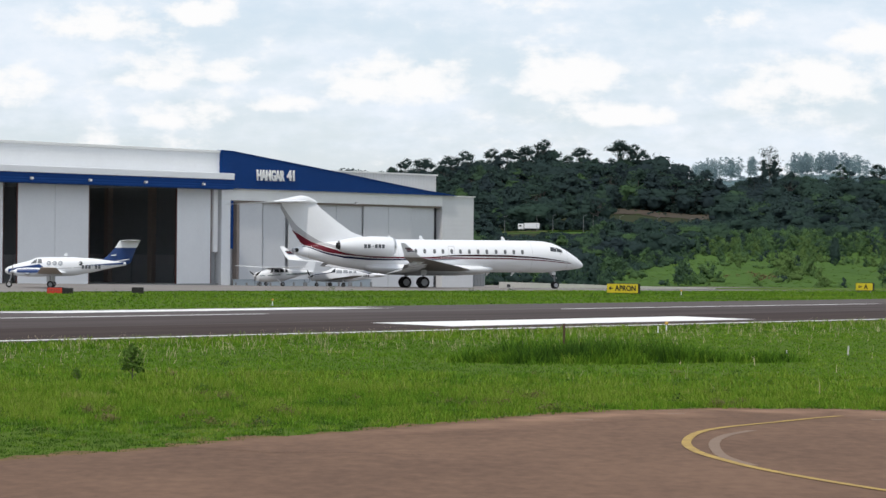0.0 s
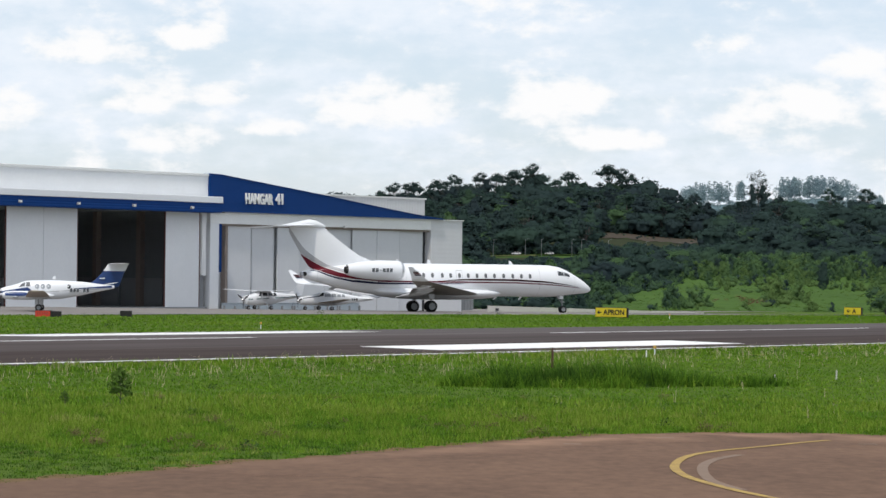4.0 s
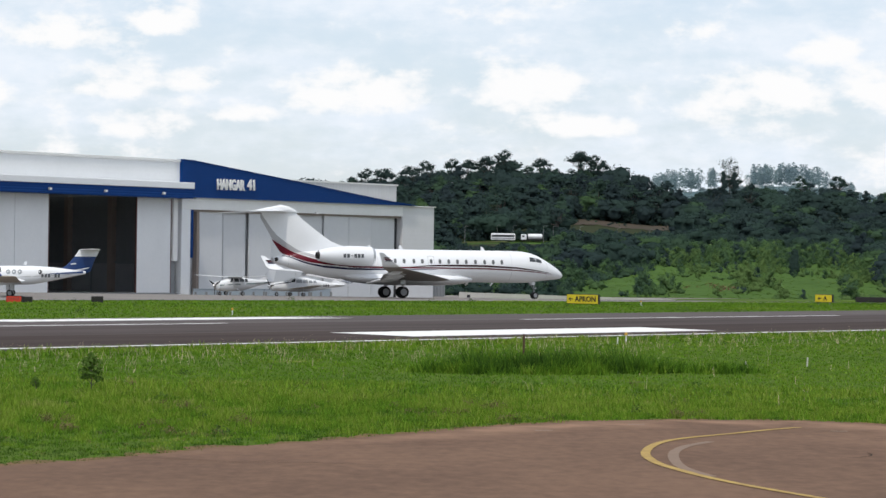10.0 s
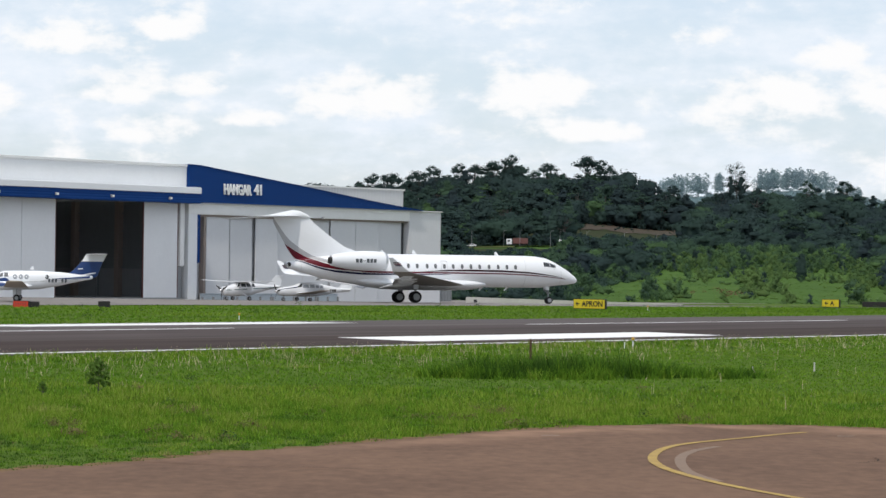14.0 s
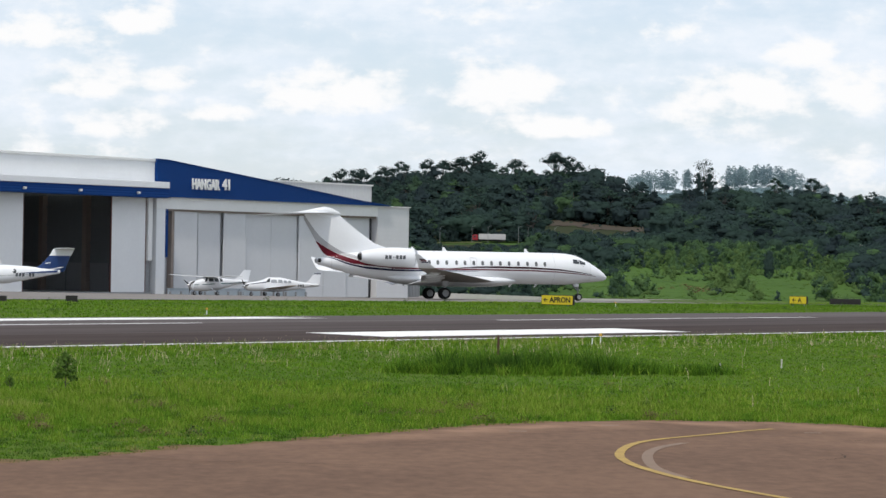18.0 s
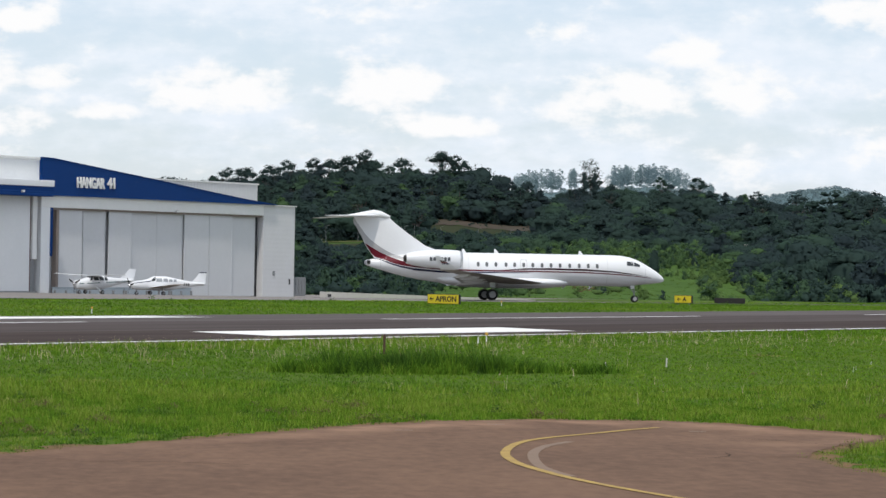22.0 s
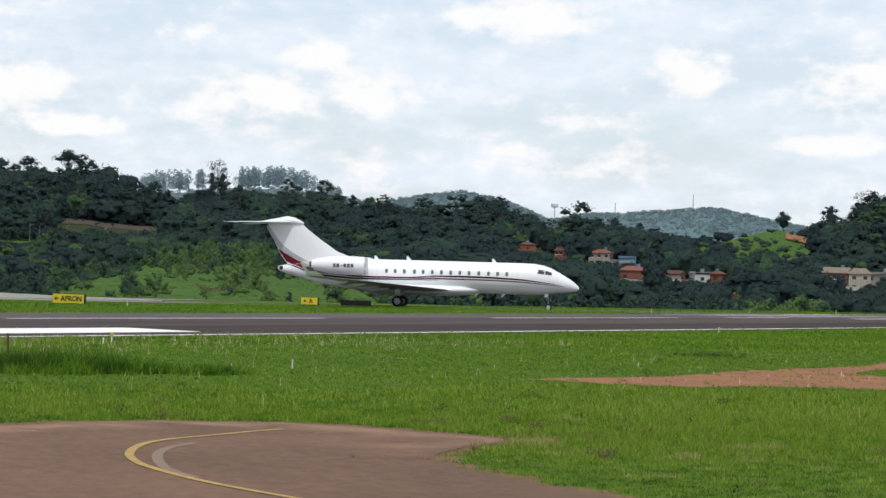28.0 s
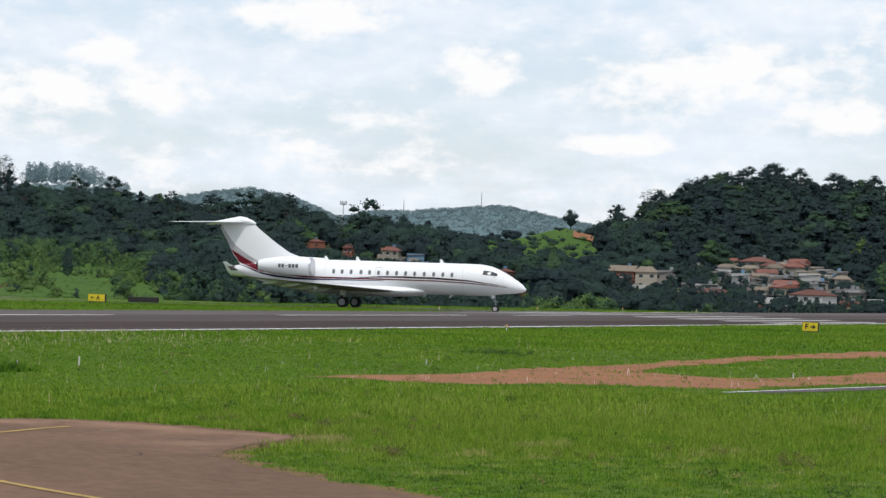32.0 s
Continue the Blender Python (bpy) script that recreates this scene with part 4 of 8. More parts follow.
def make_jet():
    jet = tagged(empty("business_jet"), "white twin-engine business jet with dark red and navy stripes", "aircraft")
    bm = bmesh.new()
    loft(bm, [[(x, ry * math.cos(a), cz + rz * math.sin(a)) for a in [2 * math.pi * i / 40 for i in range(40)]] for x, cz, ry, rz in FUS[1:]])
    body = part("fuselage", bm, WHITE, jet, "glossy white fuselage", True)
    # seams of the skin
    for x in (13.62, 10.2, -1.9, -9.4):
        bm = bmesh.new()
        cz, ry, rz = fus(x)
        loft(bm, [[(x + s, (ry + 0.003) * math.cos(a), cz + (rz + 0.003) * math.sin(a)) for a in [2 * math.pi * i / 40 for i in range(40)]] for s in (-0.012, 0.012)], cap=False)
        part("skin_seam", bm, M_SEAM, body)
    # tail cone's exhaust
    bm = bmesh.new()
    disc_loft(bm, (-10.40, -0.20, 3.08), (-0.45, -0.89, 0), [(-0.1, 0.18), (0.05, 0.175), (0.075, 0.15), (0.06, 0.02)], 16)
    part("tail_exhaust", bm, M_SOOT, body, "sooty dark exhaust in the side of the tail cone", True)
    bm = bmesh.new()
    disc_loft(bm, (-10.55, 0, 3.05), (1, 0, 0), [(-0.16, 0.185), (0.0, 0.215), (0.12, 0.235)], 20)
    part("tail_cap", bm, M_SILVER, body, "pale metal tail cap", True)
    # belly and wing root fairing
    bm = bmesh.new()
    loft(bm, [[(x, w * math.cos(a), 1.62 + zc + h * math.sin(a)) for a in [2 * math.pi * i / 24 for i in range(24)]] for x, w, h, zc in ((7.4, 0.3, 0.1, 0.05), (6.6, 0.95, 0.34, 0.0), (5.4, 1.42, 0.46, -0.03), (3.5, 1.62, 0.52, -0.05), (0, 1.68, 0.53, -0.05), (-2.4, 1.55, 0.5, 0.0), (-4.0, 1.15, 0.4, 0.12), (-5.4, 0.4, 0.12, 0.3))])
    part("belly_fairing", bm, WHITE, jet, "white belly fairing", True)
    for s in (-1, 1):
        # wing, bent up into a winglet
        bm = bmesh.new()
        wing(bm, [(5.6, 8.2, s * 0.9, 1.50, 0.115), (4.2, 6.3, s * 1.75, 1.56, 0.11), (1.9, 4.1, s * 5.0, 1.78, 0.105), (-1.7, 2.6, s * 9.7, 2.12, 0.10), (-4.5, 1.55, s * 13.3, 2.36, 0.095), (-4.85, 1.42, s * 13.75, 2.44, 0.09, s * 0.5), (-5.30, 1.12, s * 14.02, 2.68, 0.085, s * 1.15), (-6.45, 0.36, s * 14.33, 3.54, 0.08, s * 1.32)])
        w = part("wing", bm, [WHITE, M_UNDER], jet, "swept white wing with an upturned winglet", True)
        # Down-facing skin gets a darker colour: underside shade and ground reflection painted in.
        for p in w.data.polygons:
            p.material_index = 1 if p.normal.z < 0.0 and p.center.z < 2.45 else 0
        for k, paint in enumerate((M_NAVY, M_RED, M_MAROON)):
            a = 0.22 + 0.13 * k
            bm = bmesh.new()
            loft(bm, [[(-5.36 - a * 1.12 - dx, s * (14.02 + 0.31 * a) + yy, 2.68 + 0.86 * a + dz) for dx, dz in ((0.0, 0.0), (0.0, 0.075), (0.66 * (1 - 0.6 * a), 0.075), (0.66 * (1 - 0.6 * a), 0.0))] for yy in (-0.065, 0.065)])
            part("winglet_stripe", bm, paint, w, "dark stripe on the winglet")
        bm = bmesh.new()
        wing(bm, [(4.28, 0.30, s * 1.75, 1.565, 0.5), (1.98, 0.26, s * 5.0, 1.785, 0.5), (-1.62, 0.20, s * 9.7, 2.125, 0.5), (-4.43, 0.14, s * 13.3, 2.365, 0.5)])
        part("slat", bm, M_METAL, w, "bare metal leading edge", True)
        for y, x, ln in ((3.2, -1.75, 1.9), (5.6, -2.2, 1.7), (8.0, -2.9, 1.45), (10.4, -3.9, 1.1)):
            bm = bmesh.new()
            z = 1.46 + y * 0.075
            loft(bm, [[(x + dx, s * y + r * 0.6 * math.cos(a), z - 0.12 - dz + r * math.sin(a)) for a in [math.pi * i / 6 for i in range(12)]] for dx, r, dz in ((ln * 0.6, 0.04, 0.0), (ln * 0.2, 0.17, 0.08), (-ln * 0.25, 0.17, 0.16), (-ln * 0.6, 0.03, 0.24))])
            part("flap_fairing", bm, WHITE, w, smooth=True)
        bm = bmesh.new()
        loft(bm, [[(x0, s * y0, z0) for x0, z0 in ((x, z), (x - 0.05, z - 0.09), (x - c, z - 0.36 * c), (x - c + 0.03, z - 0.36 * c + 0.05))] for y0, x, z, c in ((1.9, -2.2, 1.52, 1.05), (5.0, -2.15, 1.76, 0.95), (9.3, -3.9, 2.06, 0.62))])
        part("flap", bm, M_SILVER, w, "lowered grey flap")
        # engine, its pylon, inlet and exhaust
        bm = bmesh.new()
        c = Vector((-2.72, s * 2.22, 3.42))
        disc_loft(bm, c, (-1, 0, 0), [(0.0, 0.60), (-0.05, 0.64), (0.0, 0.70), (0.25, 0.755), (0.9, 0.80), (2.0, 0.81), (3.2, 0.73), (4.2, 0.56), (4.75, 0.42), (4.7, 0.36)], 32)
        nac = part("engine_nacelle", bm, WHITE, jet, "white engine nacelle", True)
        bm = bmesh.new()
        disc_loft(bm, c, (-1, 0, 0), [(-0.056, 0.63), (-0.06, 0.655), (0.02, 0.715), (0.16, 0.748), (0.17, 0.742), (0.03, 0.60)], 32)
        part("inlet_lip", bm, M_LIP, nac, "polished metal inlet lip", True)
        bm = bmesh.new()
        disc_loft(bm, c + Vector((-0.35, 0, 0)), (-1, 0, 0), [(-0.36, 0.605), (-0.02, 0.59), (0, 0.56), (-0.02, 0.16), (-0.26, 0.02)], 24)
        part("fan", bm, M_SOOT, nac, "dark fan inside the inlet", True)
        bm = bmesh.new()
        for k in range(18):
            a = 2 * math.pi * k / 18
            d1, d2 = Vector((0, math.cos(a), math.sin(a))), Vector((0, math.cos(a + 0.2), math.sin(a + 0.2)))
            base = c + Vector((-0.40, 0, 0))
            vs = [bm.verts.new(base + d1 * 0.15), bm.verts.new(base + d1 * 0.58), bm.verts.new(base + d2 * 0.58 + Vector((0.13, 0, 0))), bm.verts.new(base + d2 * 0.15 + Vector((0.1, 0, 0)))]
            bm.faces.new(vs)
        part("fan_blade", bm, M_GREY, nac)
        bm = bmesh.new()
        disc_loft(bm, c + Vector((-4.62, 0, 0)), (-1, 0, 0), [(0.0, 0.30), (0.0, 0.32), (0.30, 0.27), (0.32, 0.23), (0.1, 0.22)], 24)
        part("engine_exhaust", bm, M_SOOT, nac, "sooty engine exhaust", True)
        bm = bmesh.new()
        loft(bm, [foil(x, ch, s * y, z, 0.10) for x, ch, y, z in ((-3.3, 3.6, 0.9, 3.30), (-3.6, 3.2, 1.6, 3.38))])
        part("engine_pylon", bm, WHITE, jet, smooth=True)
        # row of cabin windows
        for x in (-1.10, -0.35, 0.44, 1.32, 2.07, 2.86, 3.65, 4.45, 5.24, 6.03, 6.87, 7.70, 8.49, 9.28):
            bm = bmesh.new()
            ring = []
            for k in range(16):
                a = 2 * math.pi * k / 16
                dx = 0.115 * abs(math.cos(a)) ** 0.7 * (1 if math.cos(a) > 0 else -1)
                dz = 0.175 * abs(math.sin(a)) ** 0.7 * (1 if math.sin(a) > 0 else -1)
                ring.append((x + dx, 3.06 + dz))
            bm.faces.new([bm.verts.new((px, s * skin_y(px, pz, 0.012), pz)) for px, pz in ring])
            pane = part("cabin_window", bm, M_CABIN, body)
            bm = bmesh.new()
            loft(bm, [[(x + (px - x) * g, s * skin_y(px, pz, o), 3.06 + (pz - 3.06) * g) for px, pz in ring] for g, o in ((1.0, 0.014), (1.18, 0.012))], cap=False)
            part("window_frame", bm, M_SILVER, pane)
        # emergency door round one window
        bm = bmesh.new()
        door = [(2.58, z) for z in np.linspace(2.62, 3.46, 9)] + [(2.64, 3.52), (3.08, 3.52)] + [(3.14, z) for z in np.linspace(3.46, 2.62, 9)]
        mid_x, mid_z = 2.86, 3.07
        loft(bm, [[(mid_x + (px - mid_x) * g, s * skin_y(px, mid_z + (pz - mid_z) * g, 0.013), mid_z + (pz - mid_z) * g) for px, pz in door] for g in (0.92, 1.0)], cap=False)
        part("overwing_exit", bm, M_SILVER, body, "outline of the overwing exit")
        # windscreen
        for xs, zs in (((11.90, 12.50), ((3.16, 3.52), (3.12, 3.48))), ((12.53, 13.12), ((3.11, 3.47), (3.05, 3.27)))):
            bm = bmesh.new()
            x0, x1 = xs
            q = [(x0, zs[0][0]), (x0 + 0.05, zs[0][1]), (x1, zs[1][1]), (x1, zs[1][0])]
            pts = []
            for (xa, za), (xb, zb) in zip(q, q[1:] + q[:1]):
                for t in np.linspace(0, 1, 5)[:-1]:
                    pts.append((xa + (xb - xa) * t, za + (zb - za) * t))
            cx, cz0 = sum(p[0] for p in pts) / len(pts), sum(p[1] for p in pts) / len(pts)
            rim = [bm.verts.new((px, s * skin_y(px, pz, 0.012), pz)) for px, pz in pts]
            hub = bm.verts.new((cx, s * skin_y(cx, cz0, 0.014), cz0))
            for i in range(len(rim)):
                bm.faces.new((rim[i], rim[(i + 1) % len(rim)], hub))
            part("windscreen_pane", bm, M_GLASS, body, "dark cockpit window")
        # painted lines along the side
        def band(name, pts_lo, pts_hi, mat, label):
            lo, hi = curve_line(pts_lo), curve_line(pts_hi)
            bm = bmesh.new()
            skin_patch(bm, np.linspace(pts_lo[0][0], pts_lo[-1][0], 40), lo, hi, s)
            part(name, bm, mat, body, label)
        band("stripe", [(-4.4, 2.48), (-3, 2.45), (-1, 2.45), (3, 2.46), (8, 2.45), (10.6, 2.36), (12.5, 2.23), (14.2, 2.09)], [(-4.4, 2.62), (-3, 2.59), (-1, 2.585), (3, 2.575), (8, 2.555), (10.6, 2.455), (12.5, 2.31), (14.2, 2.12)], M_RED, "dark red line")
        band("stripe", [(-6.6, 2.44), (-4.4, 2.28), (-3, 2.27), (-1, 2.30), (3, 2.36), (3.4, 2.38)], [(-6.6, 2.62), (-4.4, 2.44), (-3, 2.41), (-1, 2.41), (3, 2.41), (3.4, 2.40)], M_NAVY, "navy line")
        band("stripe", [(0.6, 2.56), (3, 2.655), (5, 2.665), (8, 2.64), (10.6, 2.54), (12.5, 2.37), (14.0, 2.20)], [(0.6, 2.565), (3, 2.77), (5, 2.82), (8, 2.80), (10.6, 2.665), (12.5, 2.44), (14.0, 2.21)], M_MAROON, "blackish line along the cabin")
        # unreadable mark on the nacelle, as plain bars
        for k in range(6):
            if k == 2:
                z0, z1, x0 = 3.39, 3.44, -4.93
            else:
                z0, z1, x0 = 3.26, 3.57, -5.55 + k * 0.307
            bm = bmesh.new()
            cols = []
            for px in (x0, x0 + 0.08, x0 + 0.16, x0 + 0.24):
                r = float(np.interp(-2.72 - px, [0.25, 0.9, 2.0, 3.2, 4.2], [0.755, 0.80, 0.81, 0.73, 0.58]))
                cols.append([bm.verts.new((px, s * (2.22 + math.sqrt(max(0.0, r * r - (pz - 3.42) ** 2)) + 0.016), pz)) for pz in np.linspace(z0, z1, 6)])
            for p, q in zip(cols, cols[1:]):
                for i in range(5):
                    bm.faces.new((p[i], p[i + 1], q[i + 1], q[i]))
            part("mark_bar", bm, M_INK, nac, "dark grey bar of a painted mark")
        bm = bmesh.new()
        disc_loft(bm, (12.9, s * 1.0, 2.95), (0, s, 0), [(0.05, 0.03), (0.12, 0.02)], 8)
        part("probe", bm, M_GREY, body)
    # fin with its dorsal fillet
    bm = bmesh.new()
    secs = [(-5.0, 4.8, 3.3, 0.045), (-2.3, 7.9, 3.88, 0.02), (-4.2, 6.2, 4.12, 0.05), (-5.55, 5.15, 4.6, 0.075), (-6.95, 4.2, 5.55, 0.09), (-8.15, 3.35, 6.45, 0.10), (-8.7, 3.0, 6.97, 0.11)]
    loft(bm, [[(x, z * 0 + h, zz) for (x, h, zz) in [(p[0], p[2] - z, z) for p in foil(xl, ch, 0, z, th)]] for xl, ch, z, th in secs])
    fin = part("fin", bm, WHITE, jet, "tall white swept fin", True)

    def on_fin(x, z, s):
        zs = [q[2] for q in secs]
        xl, ch, th = (float(np.interp(z, zs, [q[k] for q in secs])) for k in (0, 1, 3))
        t = min(max((xl - x) / ch, 0.0), 1.0)
        return s * (th * ch * 2.6 * (0.2969 * math.sqrt(t) - 0.126 * t - 0.3516 * t * t + 0.2843 * t ** 3 - 0.1015 * t ** 4) + 0.012)
    for s in (-1, 1):
        # red flash on the lower trailing edge, silver band above it
        for name, lo, hi, mat, label in (("fin_flash", [(-10.70, 4.64), (-10.4, 4.22), (-10.15, 3.86), (-9.95, 3.60), (-9.6, 3.47), (-9.1, 3.31), (-8.4, 3.05), (-7.7, 2.86), (-6.5, 2.70), (-4.4, 2.53)], [(-10.70, 4.72), (-10.3, 4.47), (-9.7, 4.12), (-9.1, 3.80), (-8.4, 3.50), (-7.7, 3.26), (-6.5, 2.95), (-4.4, 2.63)], M_RED, "dark red flash"),
                                         ("fin_line", [(-9.9, 3.35), (-9.6, 3.33), (-9.1, 3.16), (-8.4, 2.88), (-7.7, 2.68), (-6.6, 2.46)], [(-9.9, 3.39), (-9.6, 3.40), (-9.1, 3.26), (-8.4, 3.00), (-7.7, 2.81), (-6.6, 2.62)], M_NAVY, "navy line"),
                                         ("fin_band", [(-11.75, 6.5), (-10.72, 4.76), (-10.3, 4.50), (-9.7, 4.15), (-9.1, 3.83), (-8.4, 3.53), (-6.9, 3.12)], [(-11.75, 6.9), (-10.72, 5.5), (-10.3, 5.05), (-9.7, 4.60), (-9.1, 4.22), (-8.4, 3.84), (-6.9, 3.38)], M_SILVER, "silver grey band")):
            bm = bmesh.new()
            lof, hif = curve_line(lo), curve_line(hi)
            cols = []
            for x in np.linspace(lo[0][0], lo[-1][0], 30):
                col = []
                for z in np.linspace(lof(x), hif(x), 5):
                    cz, ry, rz = fus(x)
                    inside = cz + rz
                    y = on_fin(x, z, s)
                    if z < inside:
                        y = s * max(abs(y), skin_y(x, z, 0.012))
                    col.append(bm.verts.new((x, y, z)))
                cols.append(col)
            for a, b in zip(cols, cols[1:]):
                for i in range(4):
                    bm.faces.new((a[i], a[i + 1], b[i + 1], b[i]))
            part(name, bm, mat, fin, label)
    bm = bmesh.new()
    loft(bm, [[(x, w * math.cos(a), z + h * math.sin(a)) for a in [2 * math.pi * i / 16 for i in range(16)]] for x, w, h, z in ((-8.55, 0.04, 0.05, 6.98), (-8.85, 0.16, 0.18, 7.04), (-9.4, 0.27, 0.31, 7.16), (-10.0, 0.31, 0.37, 7.20), (-10.8, 0.27, 0.27, 7.13), (-11.8, 0.13, 0.13, 7.06), (-12.4, 0.03, 0.03, 7.04))])
    part("tail_bullet", bm, WHITE, fin, smooth=True)
    bm = bmesh.new()
    wing(bm, [(-13.95, 0.95, -4.95, 6.88, 0.09), (-9.45, 2.75, -0.2, 7.08, 0.10), (-9.45, 2.75, 0.2, 7.08, 0.10), (-13.95, 0.95, 4.95, 6.88, 0.09)])
    part("tailplane", bm, WHITE, jet, "white swept tailplane on top of the fin", True)
    # aerials along the back and under the belly
    for x, z0, z1 in ((-1.9, 4.03, 4.36), (0.9, 4.03, 4.38), (8.3, 4.03, 4.36), (-3.8, 3.95, 4.15)):
        bm = bmesh.new()
        loft(bm, [[(x - 0.42 * k / 4, sd * 0.02 * math.sin(math.pi * k / 4 + 0.1), z0) for k, sd in ((0, 1), (2, 1), (4, 1), (2, -1))], [(x - 0.26 - 0.16 * k / 4, sd * 0.012, z1) for k, sd in ((0, 1), (2, 1), (4, 1), (2, -1))]])
        part("aerial", bm, WHITE, body, "white blade aerial")
    for x in (9.2, 6.9):
        bm = bmesh.new()
        loft(bm, [[(x - 0.3 * k / 4, sd * 0.02, 1.38) for k, sd in ((0, 1), (2, 1), (4, 1), (2, -1))], [(x - 0.34 - 0.12 * k / 4, sd * 0.012, 1.08) for k, sd in ((0, 1), (2, 1), (4, 1), (2, -1))]])
        part("aerial", bm, WHITE, body, "white blade aerial under the belly")
    # undercarriage
    wheels = []
    for s in (-1, 1):
        bm = bmesh.new()
        tube(bm, (0.1, s * 2.0, 1.75), (0.0, s * 2.03, 0.48), 0.11, 0.085, 12)
        tube(bm, (0.0, s * 2.03 - 0.3, 0.48), (0.0, s * 2.03 + 0.3, 0.48), 0.07, n=10)
        tube(bm, (0.75, s * 1.4, 1.5), (0.05, s * 2.0, 0.95), 0.05, n=8)
        leg = part("main_gear_leg", bm, M_SILVER, jet, "grey main gear leg", True)
        part("gear_door", box_bm(-0.22, 0.24, s * 2.2 - 0.015, s * 2.2 + 0.015, 1.10, 1.66, bevel=0.01), WHITE, jet, "white gear door")
        for o in (-0.25, 0.25):
            wheels.append((wheel(jet, 0.48, 0.27, (0, s * 2.03 + o, 0.48), "main_wheel"), 0.48))
    bm = bmesh.new()
    tube(bm, (12.75, 0, 1.7), (12.86, 0, 0.33), 0.075, 0.055, 12)
    tube(bm, (12.86, -0.2, 0.30), (12.86, 0.2, 0.30), 0.05, n=10)
    tube(bm, (12.2, 0, 1.5), (12.8, 0, 0.85), 0.04, n=8)
    part("nose_gear_leg", bm, M_GREY, jet, "grey nose gear leg", True)
    for s in (-1, 1):
        part("nose_gear_door", box_bm(12.5, 12.8, s * 0.26 - 0.012, s * 0.26 + 0.012, 1.18, 1.45, bevel=0.008), WHITE, jet)
        wheels.append((wheel(jet, 0.30, 0.18, (12.86, s * 0.17, 0.30), "nose_wheel"), 0.30))
    bm = bmesh.new()
    disc_loft(bm, (12.95, 0, 0.92), (1, 0, 0), [(0, 0.05), (0.06, 0.07), (0.08, 0.02)], 10)
    part("taxi_lamp", bm, M_METAL, jet, smooth=True)
    return jet, wheels


jet, jet_wheels = make_jet()

# ---- signs, lamps and posts along the runway ----

def sign(x, y, z, width, height, words, mat, turn, label, ink=None, stretch=1.0, size=0.45):
    s = tagged(empty("airfield_sign", pose(x, y, z, 0, 0, -turn)), label, "sign")
    part("sign_box", box_bm(-width / 2, width / 2, 0.0, 0.24, 0.22, 0.22 + height, bevel=0.012), M_SOOT, s, "black sign housing")
    face = part("sign_face", box_bm(-width / 2 + 0.03, width / 2 - 0.03, -0.012, -0.002, 0.25, 0.19 + height), mat, s)
    for k in (-1, 1):
        part("sign_leg", tube_bm((k * width * 0.32, 0.12, -0.2), (k * width * 0.32, 0.12, 0.24), 0.04), M_GREY, s)
    up = Matrix(((1, 0, 0, 0), (0, 0, -1, 0), (0, 1, 0, 0), (0, 0, 0, 1)))
    if words:
        text_mesh(words, size, 0.004, ink or M_SOOT, "lettering", face, Matrix.Translation((width * 0.10, -0.020, 0.21 + height / 2)) @ up, "black letters " + words, stretch)
    return s, face


def arrow(face, x, z, size, way):
    bm = bmesh.new()
    box(bm, x - size * 0.5, x + size * 0.5, -0.022, -0.014, z - size * 0.10, z + size * 0.10)
    for k in (-1, 1):
        vs = [(x + way * size * 0.5, z), (x + way * size * 0.12, z + k * size * 0.38), (x + way * size * 0.12 - way * size * 0.17, z + k * size * 0.30), (x + way * size * 0.24, z)]
        loft(bm, [[(a, yy, b) for a, b in vs] for yy in (-0.024, -0.016)])
    part("arrow", bm, M_SOOT, face, "black arrow")


def make_signs():
    _, f = sign(12.15, 206.9, -0.12, 2.55, 0.66, "APRON", M_SIGN, 36.56, "yellow sign with black word APRON and an arrow", size=0.50)
    arrow(f, -0.92, 0.55, 0.34, -1)
    _, f = sign(32.2, 234.0, -0.10, 1.50, 0.60, "A", M_SIGN, 36.56, "yellow sign with a black letter A and an arrow", size=0.46)
    arrow(f, -0.34, 0.52, 0.32, -1)
    s, f = sign(67.9, 175.7, -0.05, 1.02, 0.58, "", M_SIGN, 36.56, "yellow sign with a black letter F and an arrow")
    up = Matrix(((1, 0, 0, 0), (0, 0, -1, 0), (0, 1, 0, 0), (0, 0, 0, 1)))
    text_mesh("F", 0.46, 0.004, M_SOOT, "lettering", f, Matrix.Translation((-0.22, -0.020, 0.50)) @ up, "black letter F")
    arrow(f, 0.18, 0.50, 0.34, 1)
    # red sign seen askew, with bars in place of its writing
    s, f = sign(-23.3, 184.0, -0.20, 1.05, 0.42, "", M_SIGNRED, 20, "low red sign with pale bars in the grass")
    for k in range(5):
        part("writing_bar", box_bm(-0.36 + k * 0.16, -0.29 + k * 0.16, -0.022, -0.014, 0.42, 0.52), M_RUST, f)
    part("sign_side", box_bm(0.53, 1.15, 0.02, 0.22, 0.24, 0.60, bevel=0.02), M_SOOT, s, "black box at the sign's side")
    s = tagged(empty("sign_back", pose(-18.6, 187.0, -0.22, 0, 0, 10)), "black back of a low sign in the grass", "sign")
    part("sign_box", box_bm(-0.36, 0.36, 0, 0.2, 0.2, 0.66, bevel=0.02), M_SOOT, s)
    for k in (-1, 1):
        part("sign_leg", tube_bm((k * 0.22, 0.1, -0.2), (k * 0.22, 0.1, 0.22), 0.035), M_GREY, s)
    s = tagged(empty("sign_back", pose(38.9, 254.0, -0.2, 0, 0, -8)), "long low black sign back beside the taxiway", "sign")
    part("sign_box", box_bm(-1.28, 1.28, 0, 0.2, 0.14, 0.58, bevel=0.02), M_SOOT, s)
    for k in (-1, 0, 1):
        part("sign_leg", tube_bm((k * 0.9, 0.1, -0.2), (k * 0.9, 0.1, 0.16), 0.035), M_GREY, s)


